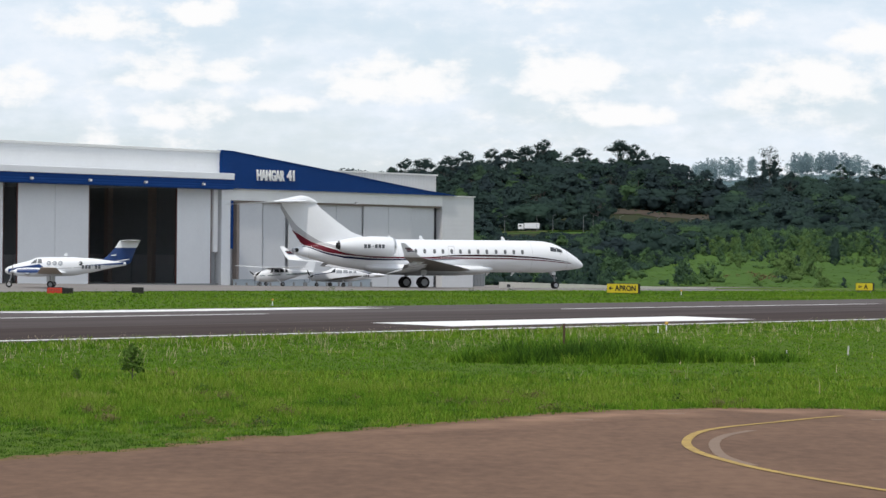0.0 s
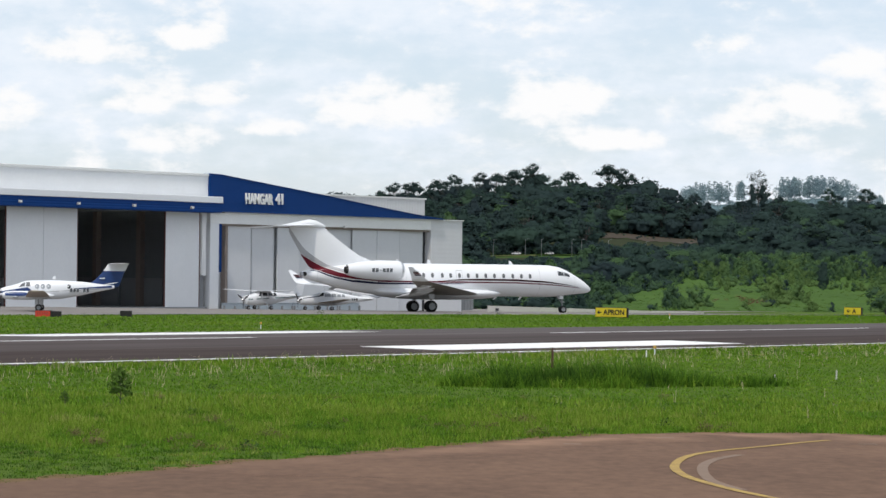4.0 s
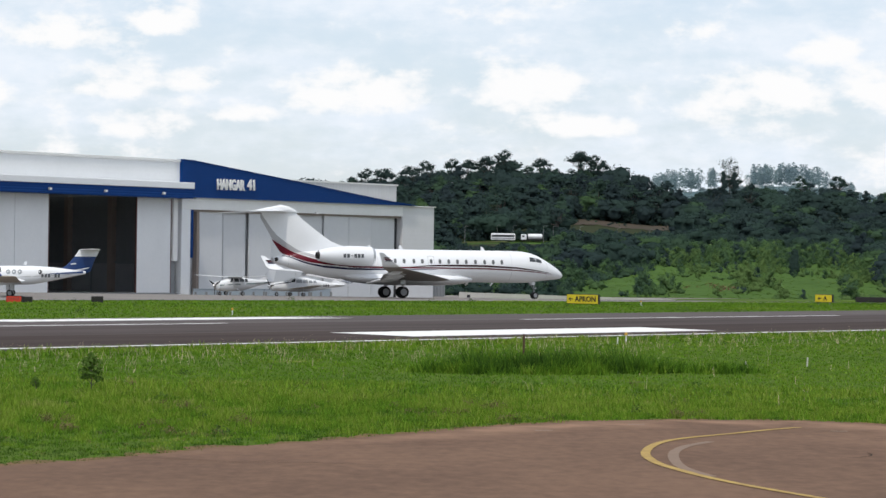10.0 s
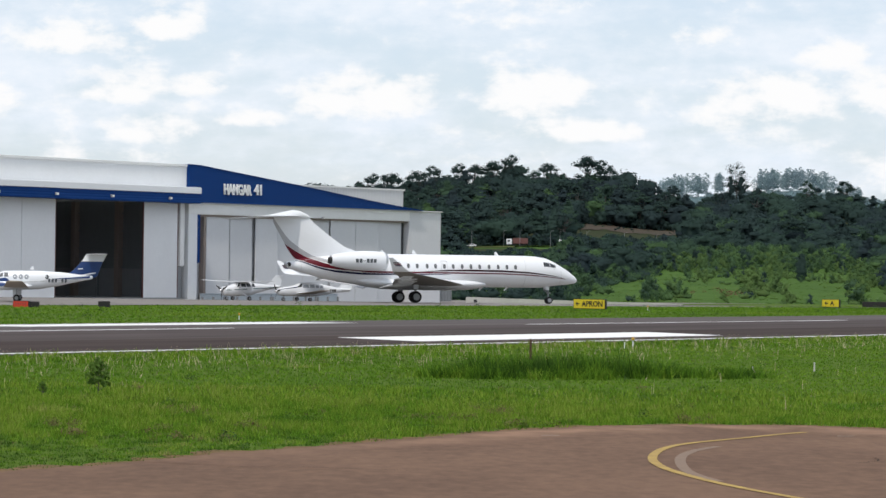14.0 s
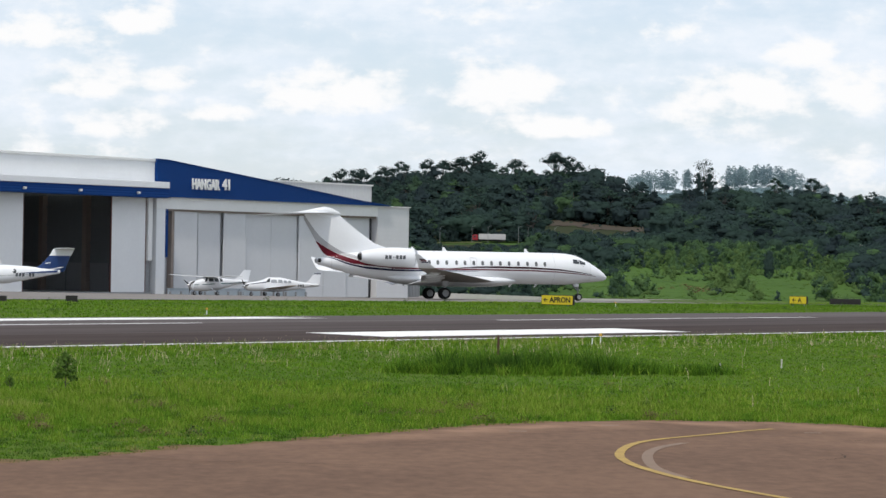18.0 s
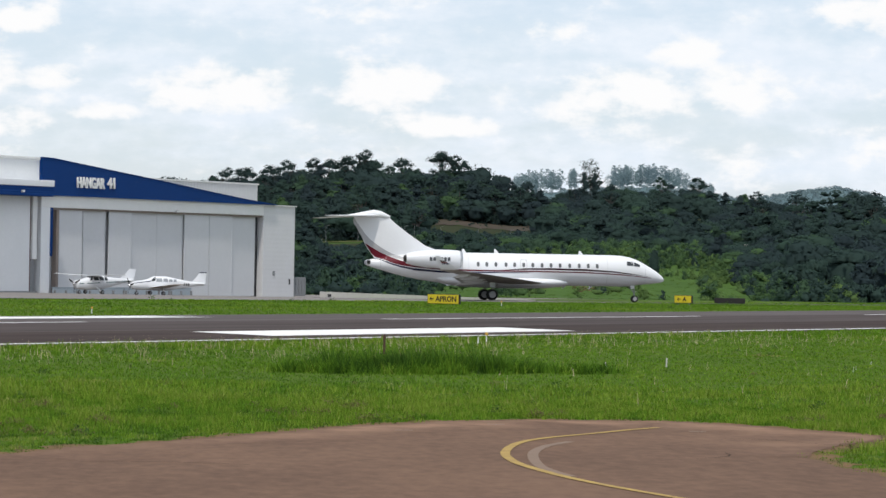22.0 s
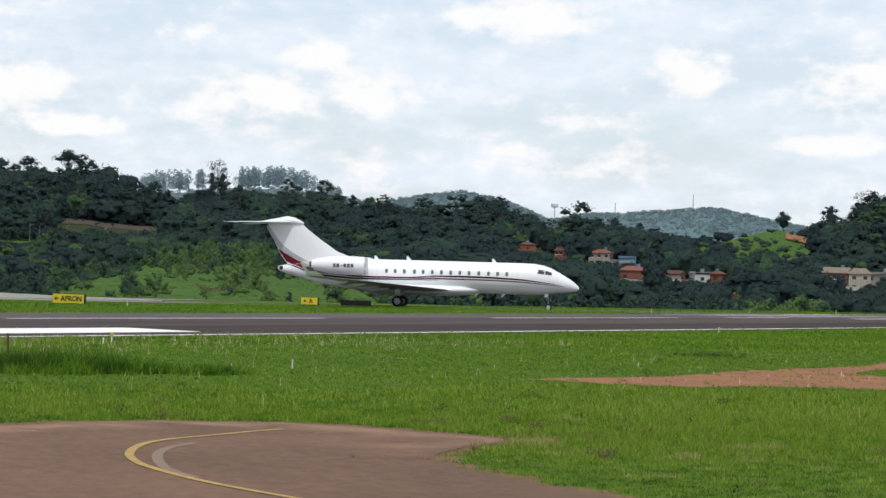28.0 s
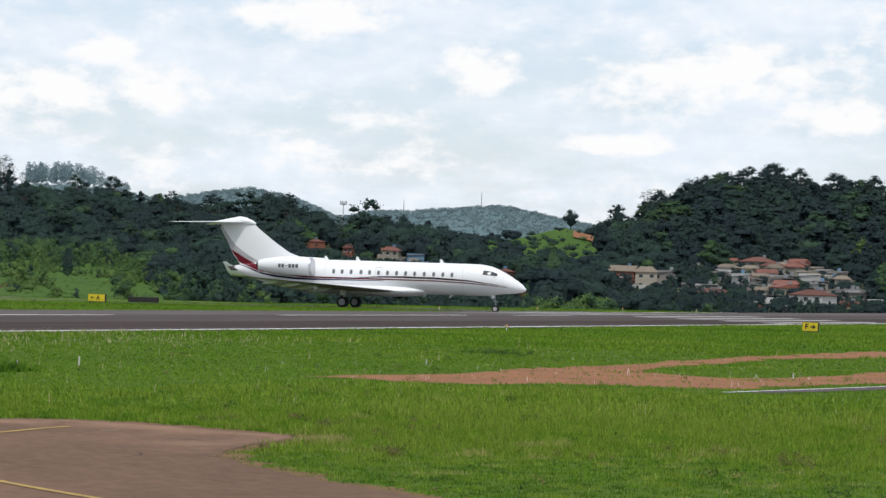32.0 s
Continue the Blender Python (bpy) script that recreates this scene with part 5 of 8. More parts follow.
make_signs()


def edge_light(x, y, z):
    e = tagged(empty("edge_light", pose(x, y, z)), "small amber runway edge light on a short stem", "runway light", "runway edge lights")
    part("stem", tube_bm((0, 0, -0.05), (0, 0, 0.24), 0.024, 0.02, 8), M_PALE, e)
    bm = bmesh.new()
    disc_loft(bm, (0, 0, 0.24), (0, 0, 1), [(0, 0.05), (0.02, 0.065), (0.05, 0.06), (0.10, 0.045), (0.12, 0.015)], 12)
    part("lamp_glass", bm, M_ORANGE, e, "amber glass dome", True)
    part("base_plate", tube_bm((0, 0, -0.06), (0, 0, 0.015), 0.13, n=12), M_GREY, e)
    return e


first_light = edge_light(*un(92.9, NEAR + 4.6, 0.0))
for u, n in ((152.9, NEAR + 4.6), (32.9, NEAR + 4.6), (212.9, NEAR + 4.6), (178.5, -112.0), (118.5, -98.5), (238.5, -98.0), (262, -98.0), (286, -98.0), (310, -98.0)):
    x, y, _ = un(u, n)
    copy_thing(first_light, pose(x, y, float(land(x, y))))


def make_posts():
    p = tagged(empty("wooden_post", pose(3.70, 92.9, 0, 2, -1, 20)), "weathered brown wooden post in the grass", "post")
    bm = bmesh.new()
    loft(bm, [[(r * math.cos(a) * (1 + 0.08 * math.sin(3 * a)), r * math.sin(a), z) for a in [2 * math.pi * i / 10 for i in range(10)]] for z, r in ((-0.2, 0.040), (0.3, 0.038), (0.60, 0.035), (0.63, 0.024))])
    part("stake", bm, M_WOODPOST, p)
    m = tagged(empty("marker_stake", pose(11.25, 84.9, 0, -4, 3, 0)), "short white marker stake in the grass", "stake")
    part("stake", box_bm(-0.021, 0.021, -0.016, 0.016, -0.1, 0.26, bevel=0.006), M_CONCRETE, m)
    for x, y in ((9.35, 83.2), (23.2, 93.0), (33.5, 88.0)):
        copy_thing(m, pose(x, y, -0.08, 6, -5, 40))
    c = tagged(empty("marker_cone", pose(7.5, 106.5, 0)), "white and dark striped marker stick in the grass", "marker")
    part("stick", tube_bm((0, 0, -0.1), (0, 0, 0.25), 0.02, n=6), M_PALE, c)


make_posts()


def make_low_wall():
    w = tagged(empty("low_wall"), "low pale concrete wall that sinks into the slope", "wall")
    a, b = Vector((5.4, 292.0, 0)), Vector((25.5, 286.0, 0))
    n = 8
    for k in range(n):
        p, q = a.lerp(b, k / n), a.lerp(b, (k + 1) / n)
        side = (q - p).normalized().cross(Vector((0, 0, 1))) * 0.12
        h0, h1 = 0.60 - 0.5 * k / n, 0.60 - 0.5 * (k + 1) / n
        z0 = float(land(p.x, p.y))
        bm = bmesh.new()
        g = (q - p) * 0.004
        loft(bm, [[(pt.x + s.x, pt.y + s.y, z) for s, z in ((side, z0 - 0.4), (side, z0 + h), (-side, z0 + h), (-side, z0 - 0.4))] for pt, h in ((p + g, h0), (q - g, h1))])
        part("wall_section", bm, M_CONCRETE, w)
    part("vent", box_bm(-0.18, 0.18, -0.16, 0, 0.1, 0.35), M_DARK, w).matrix_basis = Matrix.Translation((6.3, 291.72, float(land(6, 291))))


make_low_wall()

# ---- parked light aircraft: x to the nose, z up, origin on the ground under the main wheels ----
def body_loft(rings, n=20):
    bm = bmesh.new()
    loft(bm, [[(x, w * abs(math.cos(a)) ** p * (1 if math.cos(a) > 0 else -1), z + h * abs(math.sin(a)) ** p * (1 if math.sin(a) > 0 else -1)) for a in [2 * math.pi * i / n for i in range(n)]] for x, z, w, h, p in rings])
    return bm


def side_panel(parent, name, rings, quad, mat, off=0.008, label=""):
    """A four-cornered patch on both sides of a body made by body_loft."""
    xs = [r[0] for r in rings]
    order = sorted(range(len(xs)), key=lambda i: xs[i])
    get = lambda x, k: float(np.interp(x, [xs[i] for i in order], [rings[i][k] for i in order]))
    for s in (-1, 1):
        bm = bmesh.new()
        grid = []
        for i in range(7):
            t = i / 6
            lo = Vector(quad[0]).lerp(Vector(quad[1]), t)
            hi = Vector(quad[3]).lerp(Vector(quad[2]), t)
            col = []
            for j in range(5):
                p = lo.lerp(hi, j / 4)
                cz, w, h, e = (get(p.x, k) for k in (1, 2, 3, 4))
                sn = min(1.0, abs(p.y - cz) / h) ** (1 / e)
                col.append(bm.verts.new((p.x, s * (w * max(0.0, 1 - sn * sn) ** (e / 2) + off), p.y)))
            grid.append(col)
        for a, b in zip(grid, grid[1:]):
            for j in range(4):
                bm.faces.new((a[j], a[j + 1], b[j + 1], b[j]))
        part(name, bm, mat, parent, label)


def upright_fin(secs, th=0.08):
    bm = bmesh.new()
    loft(bm, [[(p[0], p[2] - z, z) for p in foil(xl, ch, 0, z, th)] for xl, ch, z in secs])
    return bm


def propeller(parent, x, y, z, r, blades=3, spin=0.3):
    bm = bmesh.new()
    for k in range(blades):
        a = spin + 2 * math.pi * k / blades
        d, e = Vector((0, math.cos(a), math.sin(a))), Vector((0, -math.sin(a), math.cos(a)))
        c = Vector((x, y, z))
        loft(bm, [[c + d * rr + e * w + Vector((t, 0, 0)), c + d * rr - e * w * 0.6 + Vector((-t, 0, 0)), c + d * rr - e * w - Vector((t, 0, 0)), c + d * rr + e * w * 0.5 + Vector((t, 0, 0))] for rr, w, t in ((0.05, 0.05, 0.04), (r * 0.5, 0.08, 0.025), (r, 0.04, 0.01))])
    p = part("propeller", bm, M_SOOT, parent, "dark propeller blades")
    bm = bmesh.new()
    disc_loft(bm, (x - 0.12, y, z), (1, 0, 0), [(0, 0.17), (0.15, 0.15), (0.30, 0.08), (0.36, 0.01)], 14)
    part("spinner", bm, M_METAL, p, "polished spinner", True)


def small_wheel(parent, x, y, r):
    return wheel(parent, r, r * 0.45, (x, y, r))


def round_window(parent, rings, x, z, r, glass):
    """A round pane with its pale rim on both sides of a body made by body_loft."""
    order = sorted(rings)
    at = [float(np.interp(x, [q[0] for q in order], [q[i] for q in order])) for i in (1, 2, 3, 4)]

    def skin(pz, off):
        sn = min(1.0, abs(pz - at[0]) / at[2]) ** (1 / at[3])
        return at[1] * max(0.0, 1 - sn * sn) ** (at[3] / 2) + off
    for s in (-1, 1):
        ring = [(x + r * math.cos(2 * math.pi * i / 14), z + r * 1.05 * math.sin(2 * math.pi * i / 14)) for i in range(14)]
        bm = bmesh.new()
        bm.faces.new([bm.verts.new((px, s * skin(pz, 0.016), pz)) for px, pz in ring])
        pane = part("cabin_window", bm, glass, parent)
        bm = bmesh.new()
        loft(bm, [[(x + (px - x) * g, s * skin(z + (pz - z) * g, 0.014), z + (pz - z) * g) for px, pz in ring] for g in (1.0, 1.16)], cap=False)
        part("window_rim", bm, M_PALE, pane)


def make_king():
    k = tagged(empty("twin_turboprop", pose(-26.5, 207.6, 0.105, 0, 0, 185) @ Matrix.Diagonal((0.88, 0.92, 0.93, 1))), "white and blue twin turboprop with a high tailplane, parked", "aircraft")
    rings = [(3.55, 1.22, 0.10, 0.10, 1), (3.35, 1.23, 0.28, 0.26, 1), (2.7, 1.30, 0.52, 0.42, 1), (1.8, 1.40, 0.66, 0.54, 0.9), (1.1, 1.52, 0.70, 0.68, 0.85), (0.2, 1.53, 0.72, 0.70, 0.8), (-1.6, 1.56, 0.72, 0.68, 0.8), (-3.2, 1.66, 0.52, 0.50, 0.9), (-4.6, 1.74, 0.30, 0.27, 1), (-5.7, 1.80, 0.10, 0.12, 1)]
    part("fuselage", body_loft(rings), WHITE, k, "white fuselage", True)
    side_panel(k, "blue_stripe", rings, [(0.2, 1.20), (3.3, 1.06), (3.3, 1.36), (0.9, 1.72)], M_PLANEBLUE, 0.03, label="blue stripe along the nose")
    side_panel(k, "blue_stripe", rings, [(-5.5, 1.74), (-2.6, 1.62), (-2.6, 1.66), (-5.5, 1.90)], M_PLANEBLUE, label="blue sweep from the fin along the tail")
    side_panel(k, "grey_line", rings, [(-4.6, 1.62), (0.2, 1.34), (0.2, 1.38), (-4.6, 1.67)], M_SILVER)
    side_panel(k, "windscreen", rings, [(1.12, 1.80), (1.58, 1.74), (1.36, 1.96), (1.10, 2.10)], M_CABIN, 0.012, "dark windscreen")
    side_panel(k, "windscreen", rings, [(0.70, 1.78), (1.04, 1.79), (1.02, 2.09), (0.74, 2.09)], M_CABIN, 0.012)
    for x, r, glass in ((0.19, 0.175, M_SHADE), (-0.25, 0.175, M_SHADE), (-0.69, 0.175, M_SHADE), (-2.23, 0.15, M_GLASS)):
        round_window(k, rings, x, 1.79, r, glass)
    for s in (-1, 1):
        for i in range(6):
            bm = bmesh.new()
            if i != 2:
                x0 = -3.75 + i * 0.25
                y0, y1 = (s * (float(np.interp(x, [-3.8, -2.2], [0.435, 0.655])) + 0.012) for x in (x0, x0 + 0.17))
                loft(bm, [[(x0, y0 + o, 1.42), (x0 + 0.17, y1 + o, 1.40), (x0 + 0.17, y1 + o, 1.66), (x0, y0 + o, 1.68)] for o in (-0.012, 0.012)])
                part("mark_bar", bm, M_INK, k, "dark bar of a painted mark")
            else:
                bm.free()
        bm = bmesh.new()
        wing(bm, [(1.5, 2.3, s * 0.4, 0.96, 0.13), (1.0, 1.9, s * 2.4, 1.04, 0.13), (0.55, 1.15, s * 6.4, 1.50, 0.12)])
        part("wing", bm, [WHITE, M_TAUPE], k, "straight white wing, underside shade in its dun colour", True)
        bm = bmesh.new()
        disc_loft(bm, (2.75, s * 2.3, 1.14), (-1, 0, 0), [(0, 0.13), (0.2, 0.26), (0.9, 0.32), (2.2, 0.31), (3.4, 0.16), (3.9, 0.04)], 16)
        e = part("engine_nacelle", bm, WHITE, k, smooth=True)
        for out in (-1, 1):
            bm = bmesh.new()
            loft(bm, [[(2.75 - t, s * 2.3 + out * (r + 0.012) * math.cos(a), 1.14 + (r + 0.012) * math.sin(a)) for a in np.linspace(lo, hi, 6)] for t, r, lo, hi in ((0.22, 0.26, -0.1, 0.75), (0.9, 0.32, -0.15, 0.85), (1.6, 0.315, -0.15, 0.8), (2.2, 0.31, 0.05, 0.55), (2.7, 0.246, 0.2, 0.3))], cap=False, closed=False)
            part("nacelle_stripe", bm, M_PLANEBLUE, e, "blue flash on the engine nacelle", True)
        part("exhaust_stub", tube_bm((1.9, s * 2.3 + 0.26, 1.04), (1.55, s * 2.3 + 0.46, 1.01), 0.09), M_METAL, e)
        propeller(k, 2.85, s * 2.3, 1.14, 0.98, 3, 1.5)
        part("gear_leg", tube_bm((-0.0, s * 2.2, 1.0), (0.0, s * 2.2, 0.25), 0.06), M_SILVER, k)
        small_wheel(k, 0.0, s * 2.2, 0.26)
        bm = bmesh.new()
        box(bm, -0.2, 0.3, s * 2.05 - 0.01, s * 2.05 + 0.01, 0.42, 0.95)
        part("gear_door", bm, WHITE, k)
    part("gear_leg", tube_bm((3.05, 0, 1.0), (3.25, 0, 0.24), 0.05), M_SILVER, k)
    small_wheel(k, 3.25, 0, 0.24)
    part("fin", upright_fin([(-2.9, 2.95, 1.76), (-3.6, 2.48, 1.92), (-4.2, 2.02, 2.3), (-4.85, 1.62, 2.96)], 0.09), M_PLANEBLUE, k, "deep blue fin", True)
    part("fin_cap", upright_fin([(-4.82, 1.68, 2.96), (-4.94, 1.64, 3.10), (-5.18, 1.58, 3.48)], 0.11), WHITE, k, "white top of the fin", True)
    bm = bmesh.new()
    wing(bm, [(-5.95, 0.85, -2.5, 3.52, 0.1), (-5.20, 1.60, 0, 3.48, 0.12), (-5.95, 0.85, 2.5, 3.52, 0.1)])
    part("tailplane", bm, WHITE, k, "white tailplane on top of the fin", True)
    for xa, za, xb, zb, w in ((-3.7, 1.72, -5.95, 2.10, 0.07), (-4.55, 2.36, -4.95, 2.40, 0.07)):
        bm = bmesh.new()
        for s in (-1, 1):
            loft(bm, [[(xa, s * 0.135 + o, za), (xb, s * 0.135 + o, zb), (xb, s * 0.135 + o, zb + w), (xa, s * 0.135 + o, za + w)] for o in (-0.02, 0.02)])
        part("fin_line", bm, WHITE, k, "white line over the blue fin")
    # Faces that look down take the dun tone, shade put into colour.
    for c in k.children:
        if c.name.startswith("wing"):
            for p in c.data.polygons:
                p.material_index = 1 if p.normal.z < 0.0 else 0
    part("aerial", upright_fin([(-0.9, 0.3, 2.32), (-1.05, 0.15, 2.55)], 0.1), WHITE, k)


make_king()


def make_high_wing():
    k = tagged(empty("high_wing_plane", pose(-14.6, 264.5, -0.29, 0, 0, 222) @ Matrix.Diagonal((0.93, 0.93, 0.84, 1))), "small white high-wing propeller plane with a green line", "aircraft")
    rings = [(2.15, 1.00, 0.18, 0.18, 1), (2.0, 0.96, 0.42, 0.44, 0.8), (1.2, 0.98, 0.53, 0.56, 0.75), (0.75, 1.06, 0.55, 0.64, 0.75), (0.35, 1.16, 0.56, 0.74, 0.75), (-0.9, 1.18, 0.55, 0.72, 0.75), (-1.7, 1.22, 0.44, 0.54, 0.8), (-3.2, 1.34, 0.22, 0.27, 0.9), (-4.7, 1.46, 0.08, 0.14, 1)]
    part("fuselage", body_loft(rings), WHITE, k, "white fuselage", True)
    side_panel(k, "green_line", rings, [(-4.4, 1.32), (1.95, 1.00), (1.95, 1.08), (-4.4, 1.40)], M_TEAL)
    side_panel(k, "windscreen", rings, [(0.55, 1.42), (0.82, 1.36), (0.50, 1.78), (0.36, 1.80)], M_GLASS, 0.01, "dark windscreen")
    for x0, x1 in ((-0.25, 0.35), (-0.85, -0.32), (-1.35, -0.95)):
        side_panel(k, "cabin_window", rings, [(x0, 1.40), (x1, 1.40), (x1 - 0.03, 1.74), (x0 + 0.03, 1.74)], M_GLASS, 0.01)
    bm = bmesh.new()
    wing(bm, [(0.55, 1.15, -5.2, 2.02, 0.12), (0.85, 1.6, -2.2, 1.92, 0.12), (0.85, 1.6, 0, 1.88, 0.12), (0.85, 1.6, 2.2, 1.92, 0.12), (0.55, 1.15, 5.2, 2.02, 0.12)])
    part("wing", bm, WHITE, k, "long white wing over the cabin", True)
    part("fin", upright_fin([(-2.9, 1.95, 1.50), (-3.7, 1.25, 2.0), (-4.25, 0.85, 2.62)]), WHITE, k, smooth=True)
    bm = bmesh.new()
    wing(bm, [(-3.95, 0.75, -1.9, 1.42, 0.1), (-3.7, 1.05, 0, 1.42, 0.1), (-3.95, 0.75, 1.9, 1.42, 0.1)])
    part("tailplane", bm, WHITE, k, smooth=True)
    propeller(k, 2.2, 0, 1.02, 0.95, 3, 0.5)
    for s in (-1, 1):
        part("gear_leg", tube_bm((0, s * 0.4, 0.75), (-0.1, s * 1.2, 0.22), 0.05), WHITE, k)
        small_wheel(k, -0.1, s * 1.25, 0.21)
        part("mark_bar", box_bm(-2.9, -2.1, s * 0.33 - 0.012, s * 0.33 + 0.012, 1.18, 1.32), M_GREY, k, "dark bar of a painted mark")
    part("gear_leg", tube_bm((1.55, 0, 0.7), (1.6, 0, 0.2), 0.045), M_SILVER, k)
    small_wheel(k, 1.6, 0, 0.19)


def make_low_wing():
    k = tagged(empty("low_wing_plane", pose(-9.2, 266.2, -0.31, 0, 0, 205) @ Matrix.Diagonal((0.97, 0.97, 0.84, 1))), "small white low-wing propeller plane with square windows", "aircraft")
    rings = [(2.55, 0.98, 0.14, 0.14, 1), (2.4, 0.96, 0.36, 0.38, 0.85), (1.5, 1.00, 0.50, 0.50, 0.75), (0.9, 1.08, 0.54, 0.56, 0.75), (0.35, 1.20, 0.56, 0.74, 0.75), (-0.9, 1.20, 0.55, 0.74, 0.75), (-1.8, 1.18, 0.42, 0.56, 0.8), (-3.2, 1.16, 0.22, 0.28, 0.9), (-4.6, 1.18, 0.06, 0.12, 1)]
    part("fuselage", body_loft(rings), WHITE, k, "white fuselage", True)
    side_panel(k, "dark_nose", rings, [(0.75, 1.40), (2.3, 1.18), (2.3, 1.24), (0.75, 1.50)], M_NAVY, label="dark anti-glare top of the nose")
    side_panel(k, "windscreen", rings, [(0.40, 1.46), (0.85, 1.42), (0.45, 1.80), (0.30, 1.84)], M_GLASS, 0.01, "dark windscreen")
    for x0, x1 in ((-0.30, 0.30), (-0.85, -0.38), (-1.32, -0.93), (-1.75, -1.42)):
        side_panel(k, "cabin_window", rings, [(x0, 1.38), (x1, 1.38), (x1 - 0.04, 1.72 - 0.08 * (x0 < -1.2)), (x0 + 0.03, 1.72 - 0.08 * (x0 < -1.2))], M_SHADE, 0.01)
    bm = bmesh.new()
    wing(bm, [(0.35, 1.0, -4.6, 1.16, 0.12), (0.95, 2.0, -0.5, 0.78, 0.13), (0.95, 2.0, 0.5, 0.78, 0.13), (0.35, 1.0, 4.6, 1.16, 0.12)])
    w = part("wing", bm, [WHITE, M_TAUPE], k, "low white wing, underside shade in its dun colour", True)
    # Underside shade of the white wing, as a dun colour.
    for p in w.data.polygons:
        p.material_index = 1 if p.normal.z < 0.0 else 0
    part("fin", upright_fin([(-3.2, 1.55, 1.30), (-3.75, 1.0, 1.8), (-4.1, 0.72, 2.35)]), WHITE, k, smooth=True)
    part("fin_tip", upright_fin([(-4.08, 0.75, 2.33), (-4.15, 0.66, 2.42)], 0.1), M_NAVY, k)
    bm = bmesh.new()
    wing(bm, [(-3.9, 0.65, -1.8, 1.22, 0.1), (-3.6, 1.05, 0, 1.22, 0.1), (-3.9, 0.65, 1.8, 1.22, 0.1)])
    part("tailplane", bm, WHITE, k, smooth=True)
    propeller(k, 2.6, 0, 0.98, 0.95, 3, 0.2)
    for s in (-1, 1):
        part("gear_leg", tube_bm((0, s * 1.4, 0.85), (0, s * 1.45, 0.22), 0.045), WHITE, k)
        small_wheel(k, 0, s * 1.5, 0.2)
        for i in range(4):
            part("mark_bar", box_bm(-2.35 - i * 0.22, -2.22 - i * 0.22, s * 0.31 - 0.012, s * 0.31 + 0.012, 1.02, 1.24), M_SOOT, k, "dark bar of a painted mark")
    part("gear_leg", tube_bm((1.9, 0, 0.75), (1.95, 0, 0.2), 0.045), M_SILVER, k)
    small_wheel(k, 1.95, 0, 0.18)


make_high_wing()
make_low_wing()

# ---- woods: prototypes of leaf clumps and limbs, set out over the hills ----
def ico():
    bm = bmesh.new()
    bmesh.ops.create_icosphere(bm, subdivisions=1, radius=1.0)
    v = np.array([p.co[:] for p in bm.verts])
    f = np.array([[p.index for p in q.verts] for q in bm.faces])
    bm.free()
    return v, f


OCTA = (np.array([(1, 0, 0), (0, 1, 0), (-1, 0, 0), (0, -1, 0), (0, 0, 1), (0, 0, -1)], dtype=float), np.array([(0, 1, 4), (1, 2, 4), (2, 3, 4), (3, 0, 4), (1, 0, 5), (2, 1, 5), (3, 2, 5), (0, 3, 5)]))
ROUND = ico()


def leaf_cloud(rng, lobes, count, size, core=0.0, rough=0.4, form=ROUND, depth=(0.84, 1.08)):
    """Leaf clumps as bent three-cornered pieces on the skins of several lobes: (centre, radii, share).
    Gives their corners and the way that the foliage faces there; core fills the lobes' insides."""
    share = np.array([l[2] for l in lobes], dtype=float)
    pick = rng.choice(len(lobes), count, p=share / share.sum())
    d = rng.normal(size=(count, 3))
    d /= np.linalg.norm(d, axis=1)[:, None]
    d[:, 2] = np.where(d[:, 2] < -0.45, -d[:, 2], d[:, 2])
    c = np.array([l[0] for l in lobes])[pick]
    r = np.array([l[1] for l in lobes])[pick]
    p = c + d * r * rng.uniform(*depth, (count, 1))
    n = d + rng.normal(scale=rough, size=(count, 3))
    n /= np.linalg.norm(n, axis=1)[:, None]
    t = np.cross(n, rng.normal(size=(count, 3)))
    t /= np.linalg.norm(t, axis=1)[:, None]
    b = np.cross(n, t)
    s = size * rng.uniform(0.6, 1.35, (count, 1))
    tri = np.stack([p - t * s - b * s * 0.6, p + t * s - b * s * 0.5, p + b * s * 0.95], 1)
    mid = np.mean([l[0] for l in lobes], axis=0)
    face = d * 0.55 + 0.06 * n + 0.5 * (p - mid) / (np.linalg.norm(p - mid, axis=1)[:, None] + 1e-6) + (0, 0, 0.6)
    tri, face = [tri.reshape(-1, 3)], [np.repeat(face, 3, 0)]
    if core:
        for c0, r0, w0 in lobes:
            turn = rng.uniform(0, 6.28)
            q = form[0] @ np.array([(math.cos(turn), math.sin(turn), 0), (-math.sin(turn), math.cos(turn), 0), (0, 0, 1)])
            v = q * rng.uniform(0.78, 1.14, (len(q), 1))
            at = np.array(c0) + v * np.array(r0) * core
            out = q * 0.55 + 0.5 * (at - mid) / (np.linalg.norm(at - mid, axis=1)[:, None] + 1e-6) + (0, 0, 0.6)
            tri.append(at[form[1].ravel()])
            face.append(out[form[1].ravel()])
    face = np.concatenate(face)
    return np.concatenate(tri), face / np.linalg.norm(face, axis=1)[:, None]


LEAF_SIZE = {"broad": 0.028, "gum": 0.018, "shrub": 0.075, "column": 0.030, "tall": 0.028, "young": 0.042, "far": 0.09}


